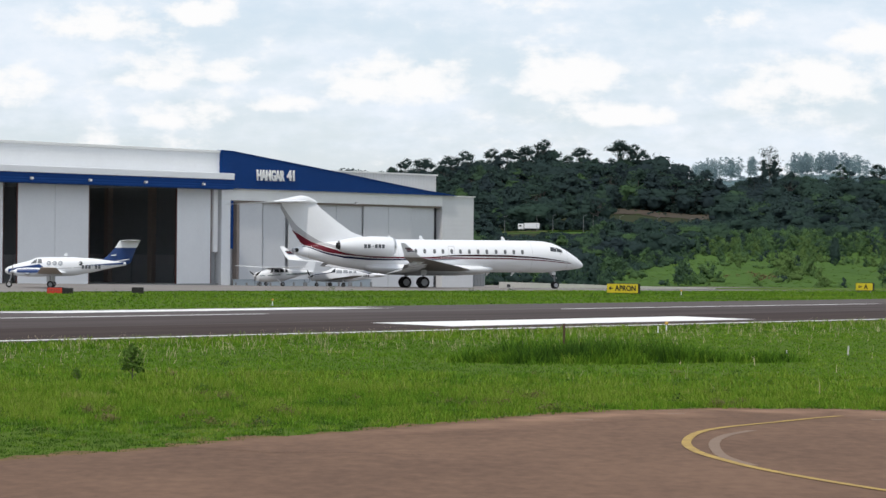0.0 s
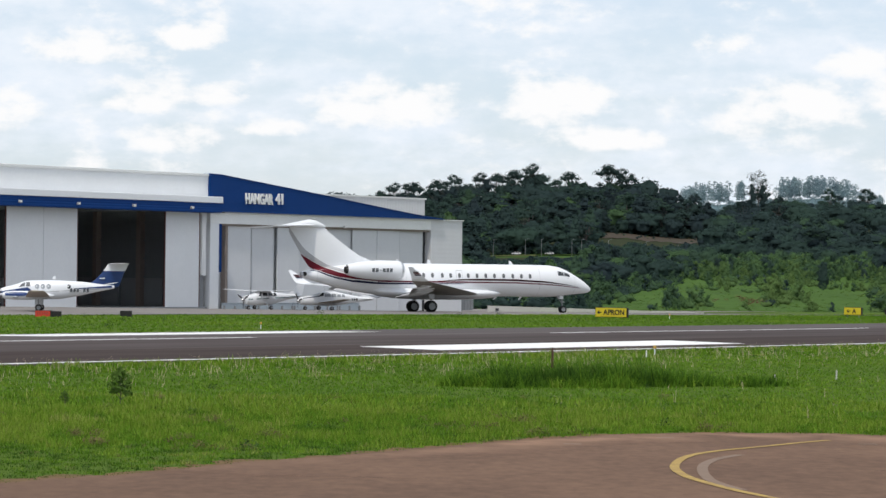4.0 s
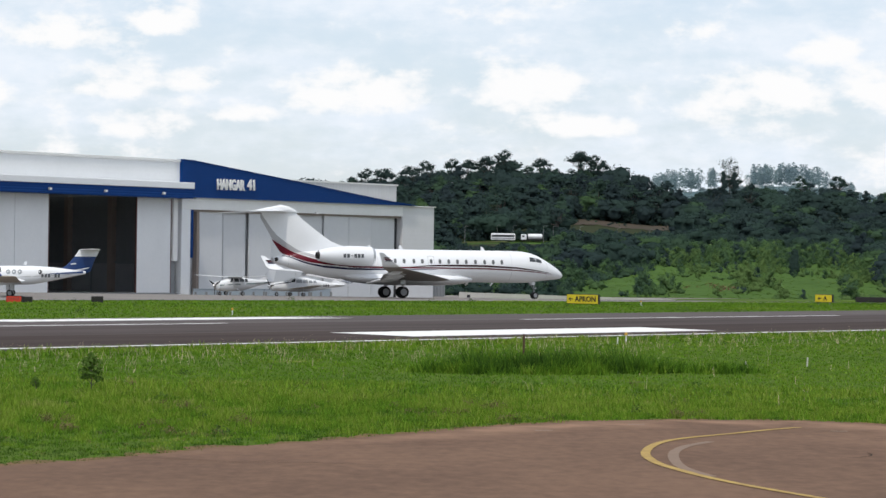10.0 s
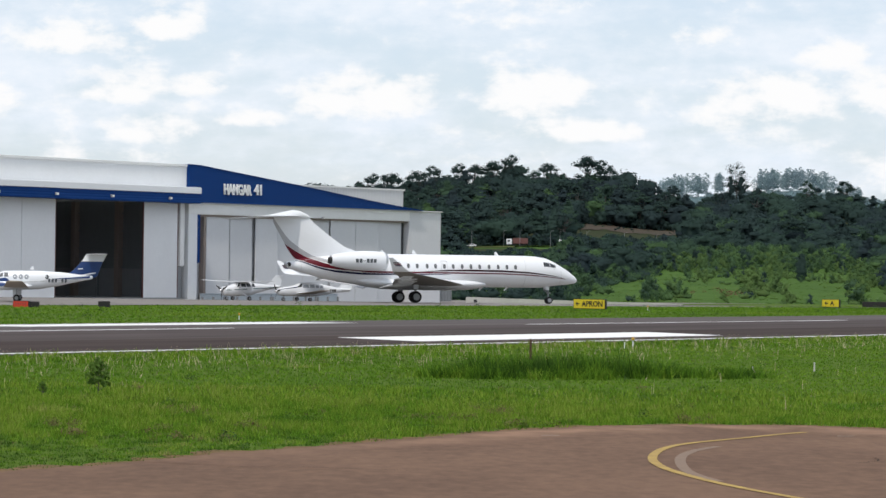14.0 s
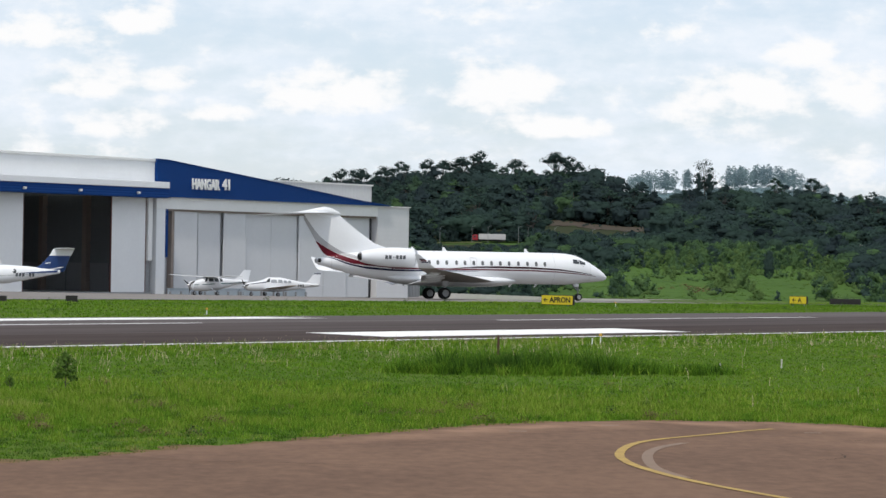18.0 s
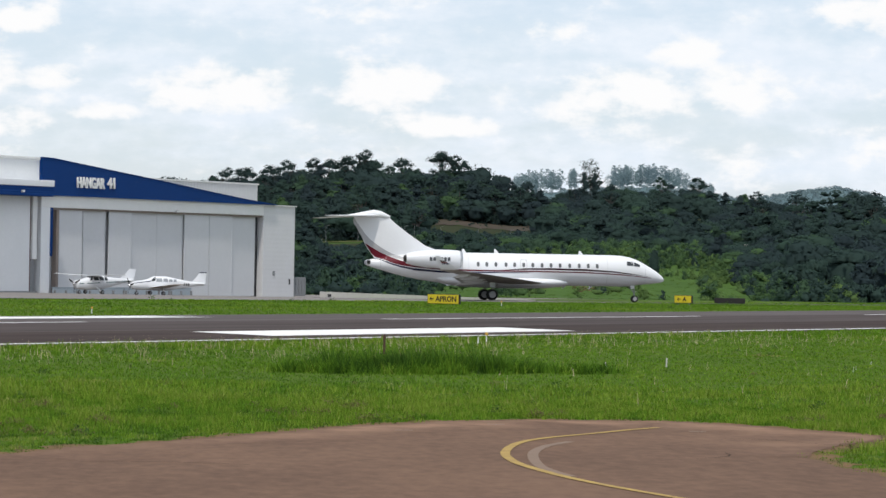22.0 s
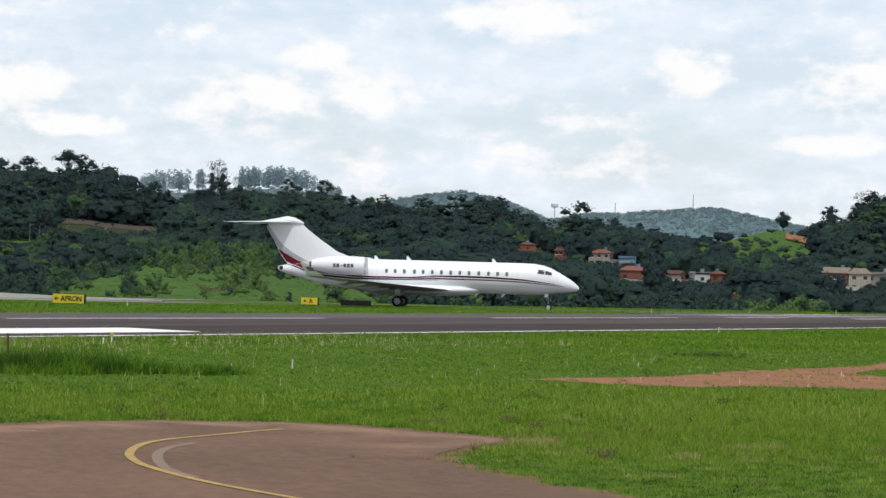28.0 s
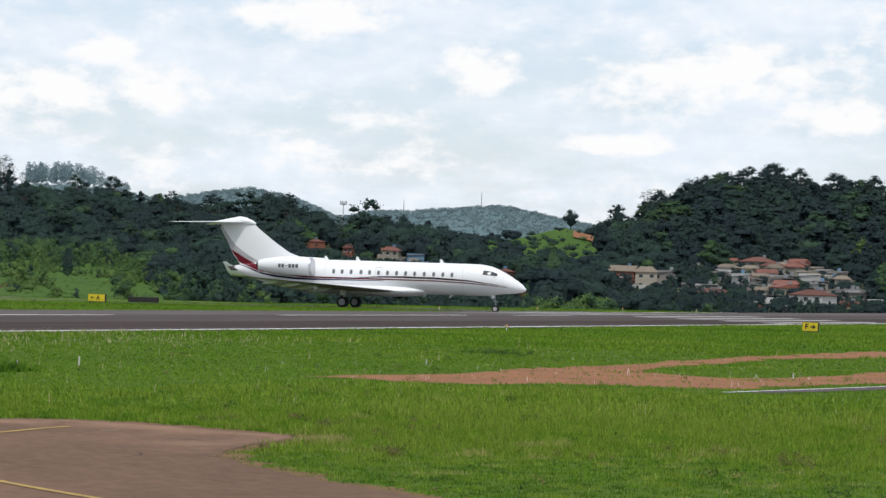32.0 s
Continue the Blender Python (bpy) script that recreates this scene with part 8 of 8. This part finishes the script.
# ---- the village on the slope ----
def house(x, y, w, h, roof, wall, turn):
    HOUSE_SPOTS.append((x, y, w))
    rnd = random.Random(int(x * 10 + y))
    z = float(land(x, y))
    az = math.degrees(math.atan2(x, y))
    what = {"terracotta tiles": "terracotta roof", "pale tan tiles": "tan tiled roof", "grey fibre roof": "grey roof"}[roof.name]
    a = tagged(empty("house", pose(x, y, z, 0, 0, -az + turn)), "small %s house with a %s" % (wall.name, what), "house", "houses on the slope")
    dp = w * rnd.uniform(0.75, 1.0)
    wh, rise = h * 0.76, h * 0.24
    part("house_body", box_bm(-w / 2, w / 2, -dp / 2, dp / 2, -3.0, wh), wall, a)
    o = 0.35
    bm = bmesh.new()
    if roof is M_ROOFGREY:
        prism(bm, [(-w / 2 - o, wh), (w / 2 + o, wh + rise * 0.45), (w / 2 + o, wh + rise * 0.45 + 0.18), (-w / 2 - o, wh + 0.18)], -dp / 2 - o, dp / 2 + o)
    else:
        # four slopes meeting in a short ridge, with an eaves board
        inset = w * rnd.choice((0.02, 0.28, 0.34))
        low = [bm.verts.new((x, yy, wh - 0.15)) for x, yy in ((-w / 2 - o, -dp / 2 - o), (w / 2 + o, -dp / 2 - o), (w / 2 + o, dp / 2 + o), (-w / 2 - o, dp / 2 + o))]
        eav = [bm.verts.new((v.co.x, v.co.y, wh + 0.05)) for v in low]
        rid = [bm.verts.new((sx * (w / 2 + o - inset), 0, wh + rise)) for sx in (-1, 1)]
        bm.faces.new(low[::-1])
        for q in range(4):
            bm.faces.new((low[q], low[(q + 1) % 4], eav[(q + 1) % 4], eav[q]))
        bm.faces.new((eav[0], eav[1], rid[1], rid[0]))
        bm.faces.new((eav[1], eav[2], rid[1]))
        bm.faces.new((eav[2], eav[3], rid[0], rid[1]))
        bm.faces.new((eav[3], eav[0], rid[0]))
    part("roof", bm, roof, a, what)
    if roof is M_ROOFGREY:
        for s in (-1, 1):
            part("parapet", box_bm(-w / 2 - 0.1, w / 2 + 0.1, s * dp / 2 - 0.1, s * dp / 2 + 0.1, wh - 0.2, wh + rise * 0.5 + 0.3), wall, a)
    if h > 4.6 and rnd.random() < 0.6:
        b = part("balcony", box_bm(-w * 0.42, w * 0.15, -dp / 2 - 1.1, -dp / 2 - 0.006, wh * 0.46, wh * 0.46 + 0.14), M_CONCRETE, a)
        part("railing", box_bm(-w * 0.42, w * 0.15, -dp / 2 - 1.12, -dp / 2 - 1.04, wh * 0.46 + 0.15, wh * 0.46 + 1.0), HOUSE_WALLS[rnd.choice((0, 1, 2))], b)
    if rnd.random() < 0.5:
        part("annex", box_bm(w / 2 + 0.01, w / 2 + w * 0.35, -dp * 0.4, dp * 0.3, -3.0, wh * 0.55), HOUSE_WALLS[rnd.choice((0, 1, 2, 2, 3))], a, "low annex of bare blocks")
    storeys = 2 if wh > 4.4 else 1
    for st in range(storeys):
        zc = wh * (st + 0.55) / storeys
        nwin = max(2, int(w / 2.6))
        for k in range(nwin):
            cx = -w / 2 + w * (k + 0.5) / nwin
            if st == 0 and k == nwin // 2:
                part("door", box_bm(cx - 0.45, cx + 0.45, -dp / 2 - 0.04, -dp / 2 - 0.004, 0.0, 2.05), M_WOODPOST, a)
            else:
                win = part("window", box_bm(cx - 0.6, cx + 0.6, -dp / 2 - 0.03, -dp / 2 - 0.004, zc - 0.55, zc + 0.5), M_GLASS, a)
                part("sill", box_bm(cx - 0.7, cx + 0.7, -dp / 2 - 0.14, -dp / 2 - 0.004, zc - 0.68, zc - 0.58), M_PALE, win)
    for side in (-1, 1):
        zc = wh * 0.6
        part("window", box_bm(side * w / 2 - 0.03, side * w / 2 + 0.03, -0.6, 0.6, zc - 0.5, zc + 0.5), M_GLASS, a)
    if rnd.random() < 0.5:
        part("water_tank", tube_bm((w * 0.2, dp * 0.1, wh + rise * 0.3), (w * 0.2, dp * 0.1, wh + rise + 0.7), 0.55, 0.6, 10), HOUSE_WALLS[5] if rnd.random() < 0.4 else M_GREY, a)
    if rnd.random() < 0.6:
        part("yard_wall", box_bm(-w / 2 - 1.5, w / 2 + 1.5, -dp / 2 - 2.6, -dp / 2 - 2.4, -2.5, 1.6), HOUSE_WALLS[rnd.choice((0, 1, 2))], a)


house(283.1, 890.1, 7.9, 7.2, M_ROOFTAN, HOUSE_WALLS[3], -10)
house(289.0, 886.1, 6.6, 7.2, M_ROOFTAN, HOUSE_WALLS[0], 0)
house(298.0, 893.6, 6.7, 6.1, M_ROOFGREY, HOUSE_WALLS[2], -25)
house(245.7, 769.7, 4.0, 3.6, M_ROOF, HOUSE_WALLS[0], 75)
house(285.4, 813.4, 9.1, 4.5, M_ROOF, HOUSE_WALLS[0], 12)
house(351.5, 1021.2, 3.7, 3.8, M_ROOFTAN, HOUSE_WALLS[0], 12)
house(348.2, 980.0, 7.8, 5.2, M_ROOFTAN, HOUSE_WALLS[1], -10)
house(376.2, 1050.7, 4.5, 4.5, M_ROOF, HOUSE_WALLS[0], -25)
house(367.6, 1002.7, 9.4, 6.7, M_ROOF, HOUSE_WALLS[2], -25)
house(376.7, 1003.6, 5.5, 5.1, M_ROOFTAN, HOUSE_WALLS[2], -25)
house(354.8, 975.5, 6.2, 5.0, M_ROOFTAN, HOUSE_WALLS[0], 12)
house(338.6, 923.9, 6.0, 4.4, M_ROOFTAN, HOUSE_WALLS[0], 30)
house(346.2, 897.6, 6.5, 5.7, M_ROOFGREY, HOUSE_WALLS[1], 0)
house(342.8, 879.5, 4.0, 4.0, M_ROOFGREY, HOUSE_WALLS[2], -70)
house(317.4, 842.2, 8.7, 4.8, M_ROOF, HOUSE_WALLS[0], -70)
house(301.1, 777.7, 9.9, 6.3, M_ROOF, HOUSE_WALLS[1], -25)
house(306.1, 831.4, 3.3, 4.4, M_ROOFTAN, HOUSE_WALLS[0], -10)
house(315.3, 874.9, 4.4, 6.5, M_ROOFGREY, HOUSE_WALLS[1], 30)
house(355.8, 941.0, 5.5, 3.5, M_ROOFGREY, HOUSE_WALLS[2], 30)
house(311.0, 776.0, 4.8, 3.4, M_ROOF, HOUSE_WALLS[3], 0)
house(323.6, 786.0, 5.9, 3.6, M_ROOFGREY, HOUSE_WALLS[1], 0)
house(296.8, 798.6, 5.3, 4.1, M_ROOFGREY, HOUSE_WALLS[1], -70)
house(275.2, 1168.0, 8.3, 6.6, M_ROOF, HOUSE_WALLS[0], -10)
house(297.2, 1419.2, 8.9, 5.6, M_ROOF, HOUSE_WALLS[3], -70)
house(273.6, 1234.0, 3.9, 6.3, M_ROOF, HOUSE_WALLS[3], -25)
house(280.5, 1146.2, 6.6, 4.8, M_ROOFGREY, HOUSE_WALLS[5], 0)
house(224.8, 910.7, 7.3, 5.7, M_ROOF, HOUSE_WALLS[3], -10)
house(238.9, 913.3, 4.8, 4.4, M_ROOF, HOUSE_WALLS[0], -25)
house(246.0, 911.4, 5.1, 4.4, M_ROOFGREY, HOUSE_WALLS[1], -70)
house(254.5, 921.5, 5.2, 4.2, M_ROOF, HOUSE_WALLS[3], 75)
house(225.7, 796.6, 5.2, 4.1, M_ROOF, HOUSE_WALLS[3], -70)
house(317.1, 874.3, 3.5, 3.4, M_ROOFGREY, HOUSE_WALLS[2], 0)
house(336.1, 905.6, 3.3, 3.2, M_ROOFTAN, HOUSE_WALLS[1], -70)
house(336.1, 850.0, 3.7, 3.0, M_ROOFGREY, HOUSE_WALLS[2], 0)
house(308.2, 764.2, 4.2, 2.3, M_ROOFTAN, HOUSE_WALLS[1], -10)
house(306.5, 795.0, 2.9, 3.5, M_ROOF, HOUSE_WALLS[3], -10)
house(287.2, 763.8, 3.3, 2.7, M_ROOFGREY, HOUSE_WALLS[2], 0)
house(297.3, 870.7, 3.9, 3.4, M_ROOFGREY, HOUSE_WALLS[2], 0)
house(321.6, 917.3, 4.1, 3.2, M_ROOFGREY, HOUSE_WALLS[1], 75)
house(280.7, 768.3, 3.5, 2.7, M_ROOF, HOUSE_WALLS[2], -70)


def fill_village():
    """Small houses packed between the larger ones."""
    rnd = random.Random(12)
    count = 0
    for k in range(900):
        az, d = rnd.uniform(18.7, 22.75), rnd.uniform(690, 1130)
        x, y = d * math.sin(radians(az)), d * math.cos(radians(az))
        el = math.degrees(math.atan2(float(land(x, y)) - 2.75, d))
        if not (-0.22 if az < 21 else -0.5) < el < np.interp(az, [18.7, 19.3, 19.8, 20.8, 21.6, 22.4], [-0.35, 0.05, 0.22, 0.30, 0.15, -0.2]):
            continue
        w = rnd.uniform(4.5, 7.5)
        if any(math.hypot(x - a, (y - b) * 0.55) < (w + c) * 0.52 for a, b, c in HOUSE_SPOTS):
            continue
        house(x, y, w, rnd.uniform(3.2, 6.2), rnd.choice((M_ROOF, M_ROOFGREY, M_ROOFGREY, M_ROOFGREY, M_ROOFTAN)), HOUSE_WALLS[rnd.choice((0, 1, 1, 2, 2, 2, 3))], rnd.choice((-40, -25, -10, 0, 12, 30, 70)))
        count += 1
        if count == 30:
            break


fill_village()

make_woods()
make_trees()
make_grass()
make_shrubs()

# ---- the road on the far slope and what drives along it ----
ROAD_D = 1430.0


def make_road():
    az = np.linspace(-14, 11, 90)
    rows = []
    for off in (-9, 9):
        x, y = polar(az, ROAD_D + off)
        xm, ym = polar(az, ROAD_D)
        rows.append([(a, b, c + 0.25) for a, b, c in zip(x, y, land(xm, ym))])
    tagged(strip("highway", rows[0], rows[1], M_RUNWAY), "grey highway crossing the wooded slope", "road", kind="structure")
    x, y = polar(np.linspace(1.1, 1.95, 20), ROAD_D - 10)
    x2, y2 = polar(np.linspace(1.1, 1.95, 20), ROAD_D - 24)
    tagged(strip("verge", [(a, b, c) for a, b, c in zip(x, y, land(x, y) + 0.35)], [(a, b, c) for a, b, c in zip(x2, y2, land(x2, y2) + 0.35)], M_VERGE), "dry yellow-green verge below the highway", "verge", kind="structure")
    lamp = None
    for a in (1.15, 1.75, 2.05, 2.62, 2.8, 3.3, 4.0, 4.6):
        x, y = polar(a, ROAD_D - 10)
        m = pose(x, y, float(land(x, y)))
        if lamp is None:
            lamp = tagged(empty("street_lamp", m), "slim grey street lamp beside the highway", "street lamp", "highway lamps")
            part("pole", tube_bm((0, 0, 0), (0, 0, 7.5), 0.10, 0.06, 6), M_GREY, lamp)
            part("arm", tube_bm((0, 0, 7.5), (1.1, 0, 7.8), 0.05, n=5), M_GREY, lamp)
            part("lamp_head", box_bm(0.9, 1.5, -0.12, 0.12, 7.74, 7.86), M_GREY, lamp)
        else:
            copy_thing(lamp, m)


make_road()


def vehicle(kind, body, cab, label, ln=10.0):
    """x forward, z up."""
    v = tagged(empty(kind), label, "vehicle")
    if kind in ("truck", "tanker_truck", "flatbed_truck"):
        bm = box_bm(ln / 2 - 2.6, ln / 2, -1.2, 1.2, 0.7, 3.3, bevel=0.2)
        part("cab", bm, cab, v)
        part("windscreen", box_bm(ln / 2 - 0.04, ln / 2 + 0.02, -1.0, 1.0, 2.0, 2.9), M_GLASS, v)
        part("side_window", box_bm(ln / 2 - 1.6, ln / 2 - 0.5, -1.22, 1.22, 2.0, 2.8), M_GLASS, v)
        part("chassis", box_bm(-ln / 2, ln / 2 - 0.3, -0.5, 0.5, 0.7, 1.1), M_SOOT, v)
        if kind == "truck":
            part("cargo_box", box_bm(-ln / 2, ln / 2 - 2.9, -1.25, 1.25, 1.15, 3.7, bevel=0.05), body, v)
        elif kind == "tanker_truck":
            bm = bmesh.new()
            disc_loft(bm, (-ln / 2, 0, 2.3), (1, 0, 0), [(0, 0.7), (0.15, 1.1), (0.5, 1.25), (6.4, 1.25), (6.7, 1.1), (6.8, 0.7)], 18)
            part("tank", bm, body, v, smooth=True)
        else:
            part("trailer_bed", box_bm(-ln / 2, ln / 2 - 2.9, -1.25, 1.25, 1.1, 1.9, bevel=0.03), body, v)
        axles = (ln / 2 - 1.4, ln / 2 - 3.6, -ln / 2 + 3.2, -ln / 2 + 1.9)
        r = 0.5
    elif kind == "bus":
        ln = 11.4
        part("body", box_bm(-ln / 2, ln / 2, -1.25, 1.25, 0.5, 3.6, bevel=0.25), body, v)
        part("window_band", box_bm(-ln / 2 + 0.5, ln / 2 - 0.4, -1.262, 1.262, 1.9, 2.9), M_GLASS, v, "dark band of windows")
        part("windscreen", box_bm(ln / 2 - 0.1, ln / 2 + 0.012, -1.05, 1.05, 1.5, 3.0), M_GLASS, v)
        part("side_stripe", box_bm(-ln / 2 + 0.4, ln / 2 - 0.4, -1.258, 1.258, 1.0, 1.5), cab, v)
        axles = (ln / 2 - 2.6, -ln / 2 + 3.0)
        r = 0.5
    else:
        bm = bmesh.new()
        loft(bm, [[(x, y, z) for x, z in ((-2.1, 0.35), (2.1, 0.35), (2.15, 0.75), (1.0, 0.95), (0.4, 1.42), (-1.1, 1.45), (-1.9, 1.0), (-2.15, 0.9))] for y in (-0.82, 0.82)])
        part("body", bm, body, v)
        part("side_window", box_bm(-1.3, 0.6, -0.83, 0.83, 0.98, 1.34), M_GLASS, v)
        axles = (1.3, -1.3)
        r = 0.32
    for ax in axles:
        for s in (-1, 1):
            bm = bmesh.new()
            w = 1.05 if kind != "car" else 0.72
            disc_loft(bm, (ax, s * w, r), (0, 1, 0), [(-0.14, r * 0.6), (-0.14, r), (0.14, r), (0.14, r * 0.6)], 14)
            part("wheel", bm, M_BLACK, v)
    return v


CREAM, REDV, BLUEV, MAROON = HOUSE_WALLS[1], M_CRIMSON, M_PLANEBLUE, M_RUST
TRAFFIC = [(vehicle("truck", WHITE, WHITE, "white box truck driving on the highway"), 1.60, 0.0, 0.66),
           (vehicle("car", WHITE, WHITE, "white car driving on the highway"), 1.58, 4.0, 0.62),
           (vehicle("car", CREAM, WHITE, "pale car driving on the highway"), 2.2, 4.0, 0.62),
           (vehicle("car", WHITE, WHITE, "white car driving on the highway"), 1.85, 7.0, 0.62),
           (vehicle("bus", WHITE, M_GREY, "white coach with grey stripe on the highway"), 2.20, 9.5, 0.67),
           (vehicle("tanker_truck", WHITE, WHITE, "white tanker truck driving on the highway"), 2.25, 10.3, 0.50),
           (vehicle("car", WHITE, WHITE, "white car driving on the highway"), 1.75, 13.0, 0.60),
           (vehicle("truck", MAROON, WHITE, "white-cabbed truck with a dark red box"), 2.31, 13.5, 0.62),
           (vehicle("flatbed_truck", MAROON, WHITE, "white-cabbed truck with dark red trailer"), 2.05, 15.5, 0.62),
           (vehicle("flatbed_truck", MAROON, WHITE, "white-cabbed truck with dark red trailer"), 2.35, 15.5, 0.64),
           (vehicle("truck", CREAM, REDV, "red-cabbed truck with a long pale box", 15.5), 2.34, 17.5, 0.54),
           (vehicle("car", M_SILVER, WHITE, "grey car driving on the highway"), 2.55, 19.5, 0.62),
           (vehicle("truck", BLUEV, WHITE, "white-cabbed truck with a blue box"), 1.78, 25.5, 0.81),
           (vehicle("truck", WHITE, WHITE, "white truck driving on the highway"), 2.13, 25.5, 0.86),
           (vehicle("car", WHITE, WHITE, "white car driving on the highway"), 0.93, 25.5, 0.85)]

# ---- what moves ----
JET_ROWS = [          # seconds, x, y, z, roll, turn
    (0, -2.40, 254.73, -0.25, -0.65, 22.20), (0.5, -1.92, 254.96, -0.25, -0.65, 22.10), (1, -1.59, 255.11, -0.25, -0.65, 22.01), (1.5, -1.31, 255.24, -0.26, -0.65, 21.96),
    (2, -1.08, 255.34, -0.26, -0.65, 21.91), (2.5, -0.80, 255.45, -0.26, -0.65, 21.87), (11.5, -0.78, 255.46, -0.21, -0.65, 21.27), (12, -0.70, 255.50, -0.21, -0.65, 21.07),
    (13, -0.57, 255.69, -0.21, -0.65, 20.68), (13.5, -0.39, 255.84, -0.21, -0.65, 20.48), (15.5, 0.56, 256.30, -0.21, -0.65, 19.90), (16, 1.17, 256.63, -0.21, -0.65, 19.70),
    (16.5, 1.87, 257.00, -0.21, -0.65, 19.60), (17, 2.76, 257.44, -0.21, -0.65, 19.26), (17.5, 3.79, 257.94, -0.21, -0.65, 18.71), (18, 4.97, 258.48, -0.22, -0.65, 17.98),
    (18.5, 6.34, 259.07, -0.22, -0.65, 16.98), (19, 7.89, 259.68, -0.24, -0.65, 15.63), (19.5, 9.59, 260.28, -0.24, -0.65, 14.01), (20, 11.34, 260.85, -0.24, -0.65, 12.25),
    (20.5, 13.27, 261.39, -0.24, -0.65, 10.41), (21, 15.19, 261.86, -0.24, -0.65, 8.58), (21.5, 17.16, 262.27, -0.23, -0.61, 6.99), (22, 19.27, 262.64, -0.22, -0.57, 5.39),
    (22.5, 21.36, 262.93, -0.21, -0.53, 3.77), (23, 23.49, 263.16, -0.20, -0.49, 2.15), (23.5, 25.56, 263.31, -0.19, -0.45, 0.51), (24, 27.70, 263.39, -0.19, -0.41, -1.22),
    (24.5, 29.81, 263.39, -0.18, -0.38, -3.02), (25, 31.91, 263.31, -0.17, -0.34, -4.85), (25.5, 33.98, 263.15, -0.16, -0.30, -6.66), (26, 36.08, 262.91, -0.15, -0.26, -8.59),
    (26.5, 38.03, 262.61, -0.14, -0.22, -10.37), (28.5, 45.65, 260.78, -0.13, -0.10, -17.09), (29, 47.31, 260.28, -0.11, -0.10, -18.76), (29.5, 48.91, 259.73, -0.09, -0.10, -20.42),
    (30, 50.46, 259.15, -0.08, -0.10, -22.04), (30.5, 52.09, 258.49, -0.06, -0.10, -23.64), (31, 53.75, 257.74, -0.05, -0.10, -25.19), (31.5, 55.32, 256.99, -0.04, -0.10, -26.70),
    (32, 56.95, 256.14, -0.04, -0.10, -28.14),
]


def motions():
    walk(jet, [(t, pose(x, y, z, roll, 0, turn)) for t, x, y, z, roll, turn in JET_ROWS])
    # the wheels roll by the way that the jet has gone
    ts, xs, ys = ([r[k] for r in JET_ROWS] for k in (0, 1, 2))
    way = np.concatenate([[0], np.cumsum(np.hypot(np.diff(xs), np.diff(ys)))])
    for tyre, r in jet_wheels:
        rows = []
        for i in range(0, 961, 2):
            t = min(i / 30, 32.0)
            rows.append((t, Matrix.Translation(tyre.location) @ Matrix.Rotation(float(np.interp(t, ts, way)) / r, 4, "Y")))
        walk(tyre, rows)
    # right to left along the highway; each waits behind the trees before and after its drive
    for v, az, when, rate in TRAFFIC:
        rows = []
        for t in np.arange(0, 32.01, 0.5):
            a = min(max(az - rate * (t - when), -9.0), 9.5)
            x, y = polar(a, ROAD_D)
            rows.append((float(t), pose(float(x), float(y), float(land(x, y)) + 0.26, 0, 0, 180 - a)))
        walk(v, rows)


motions()
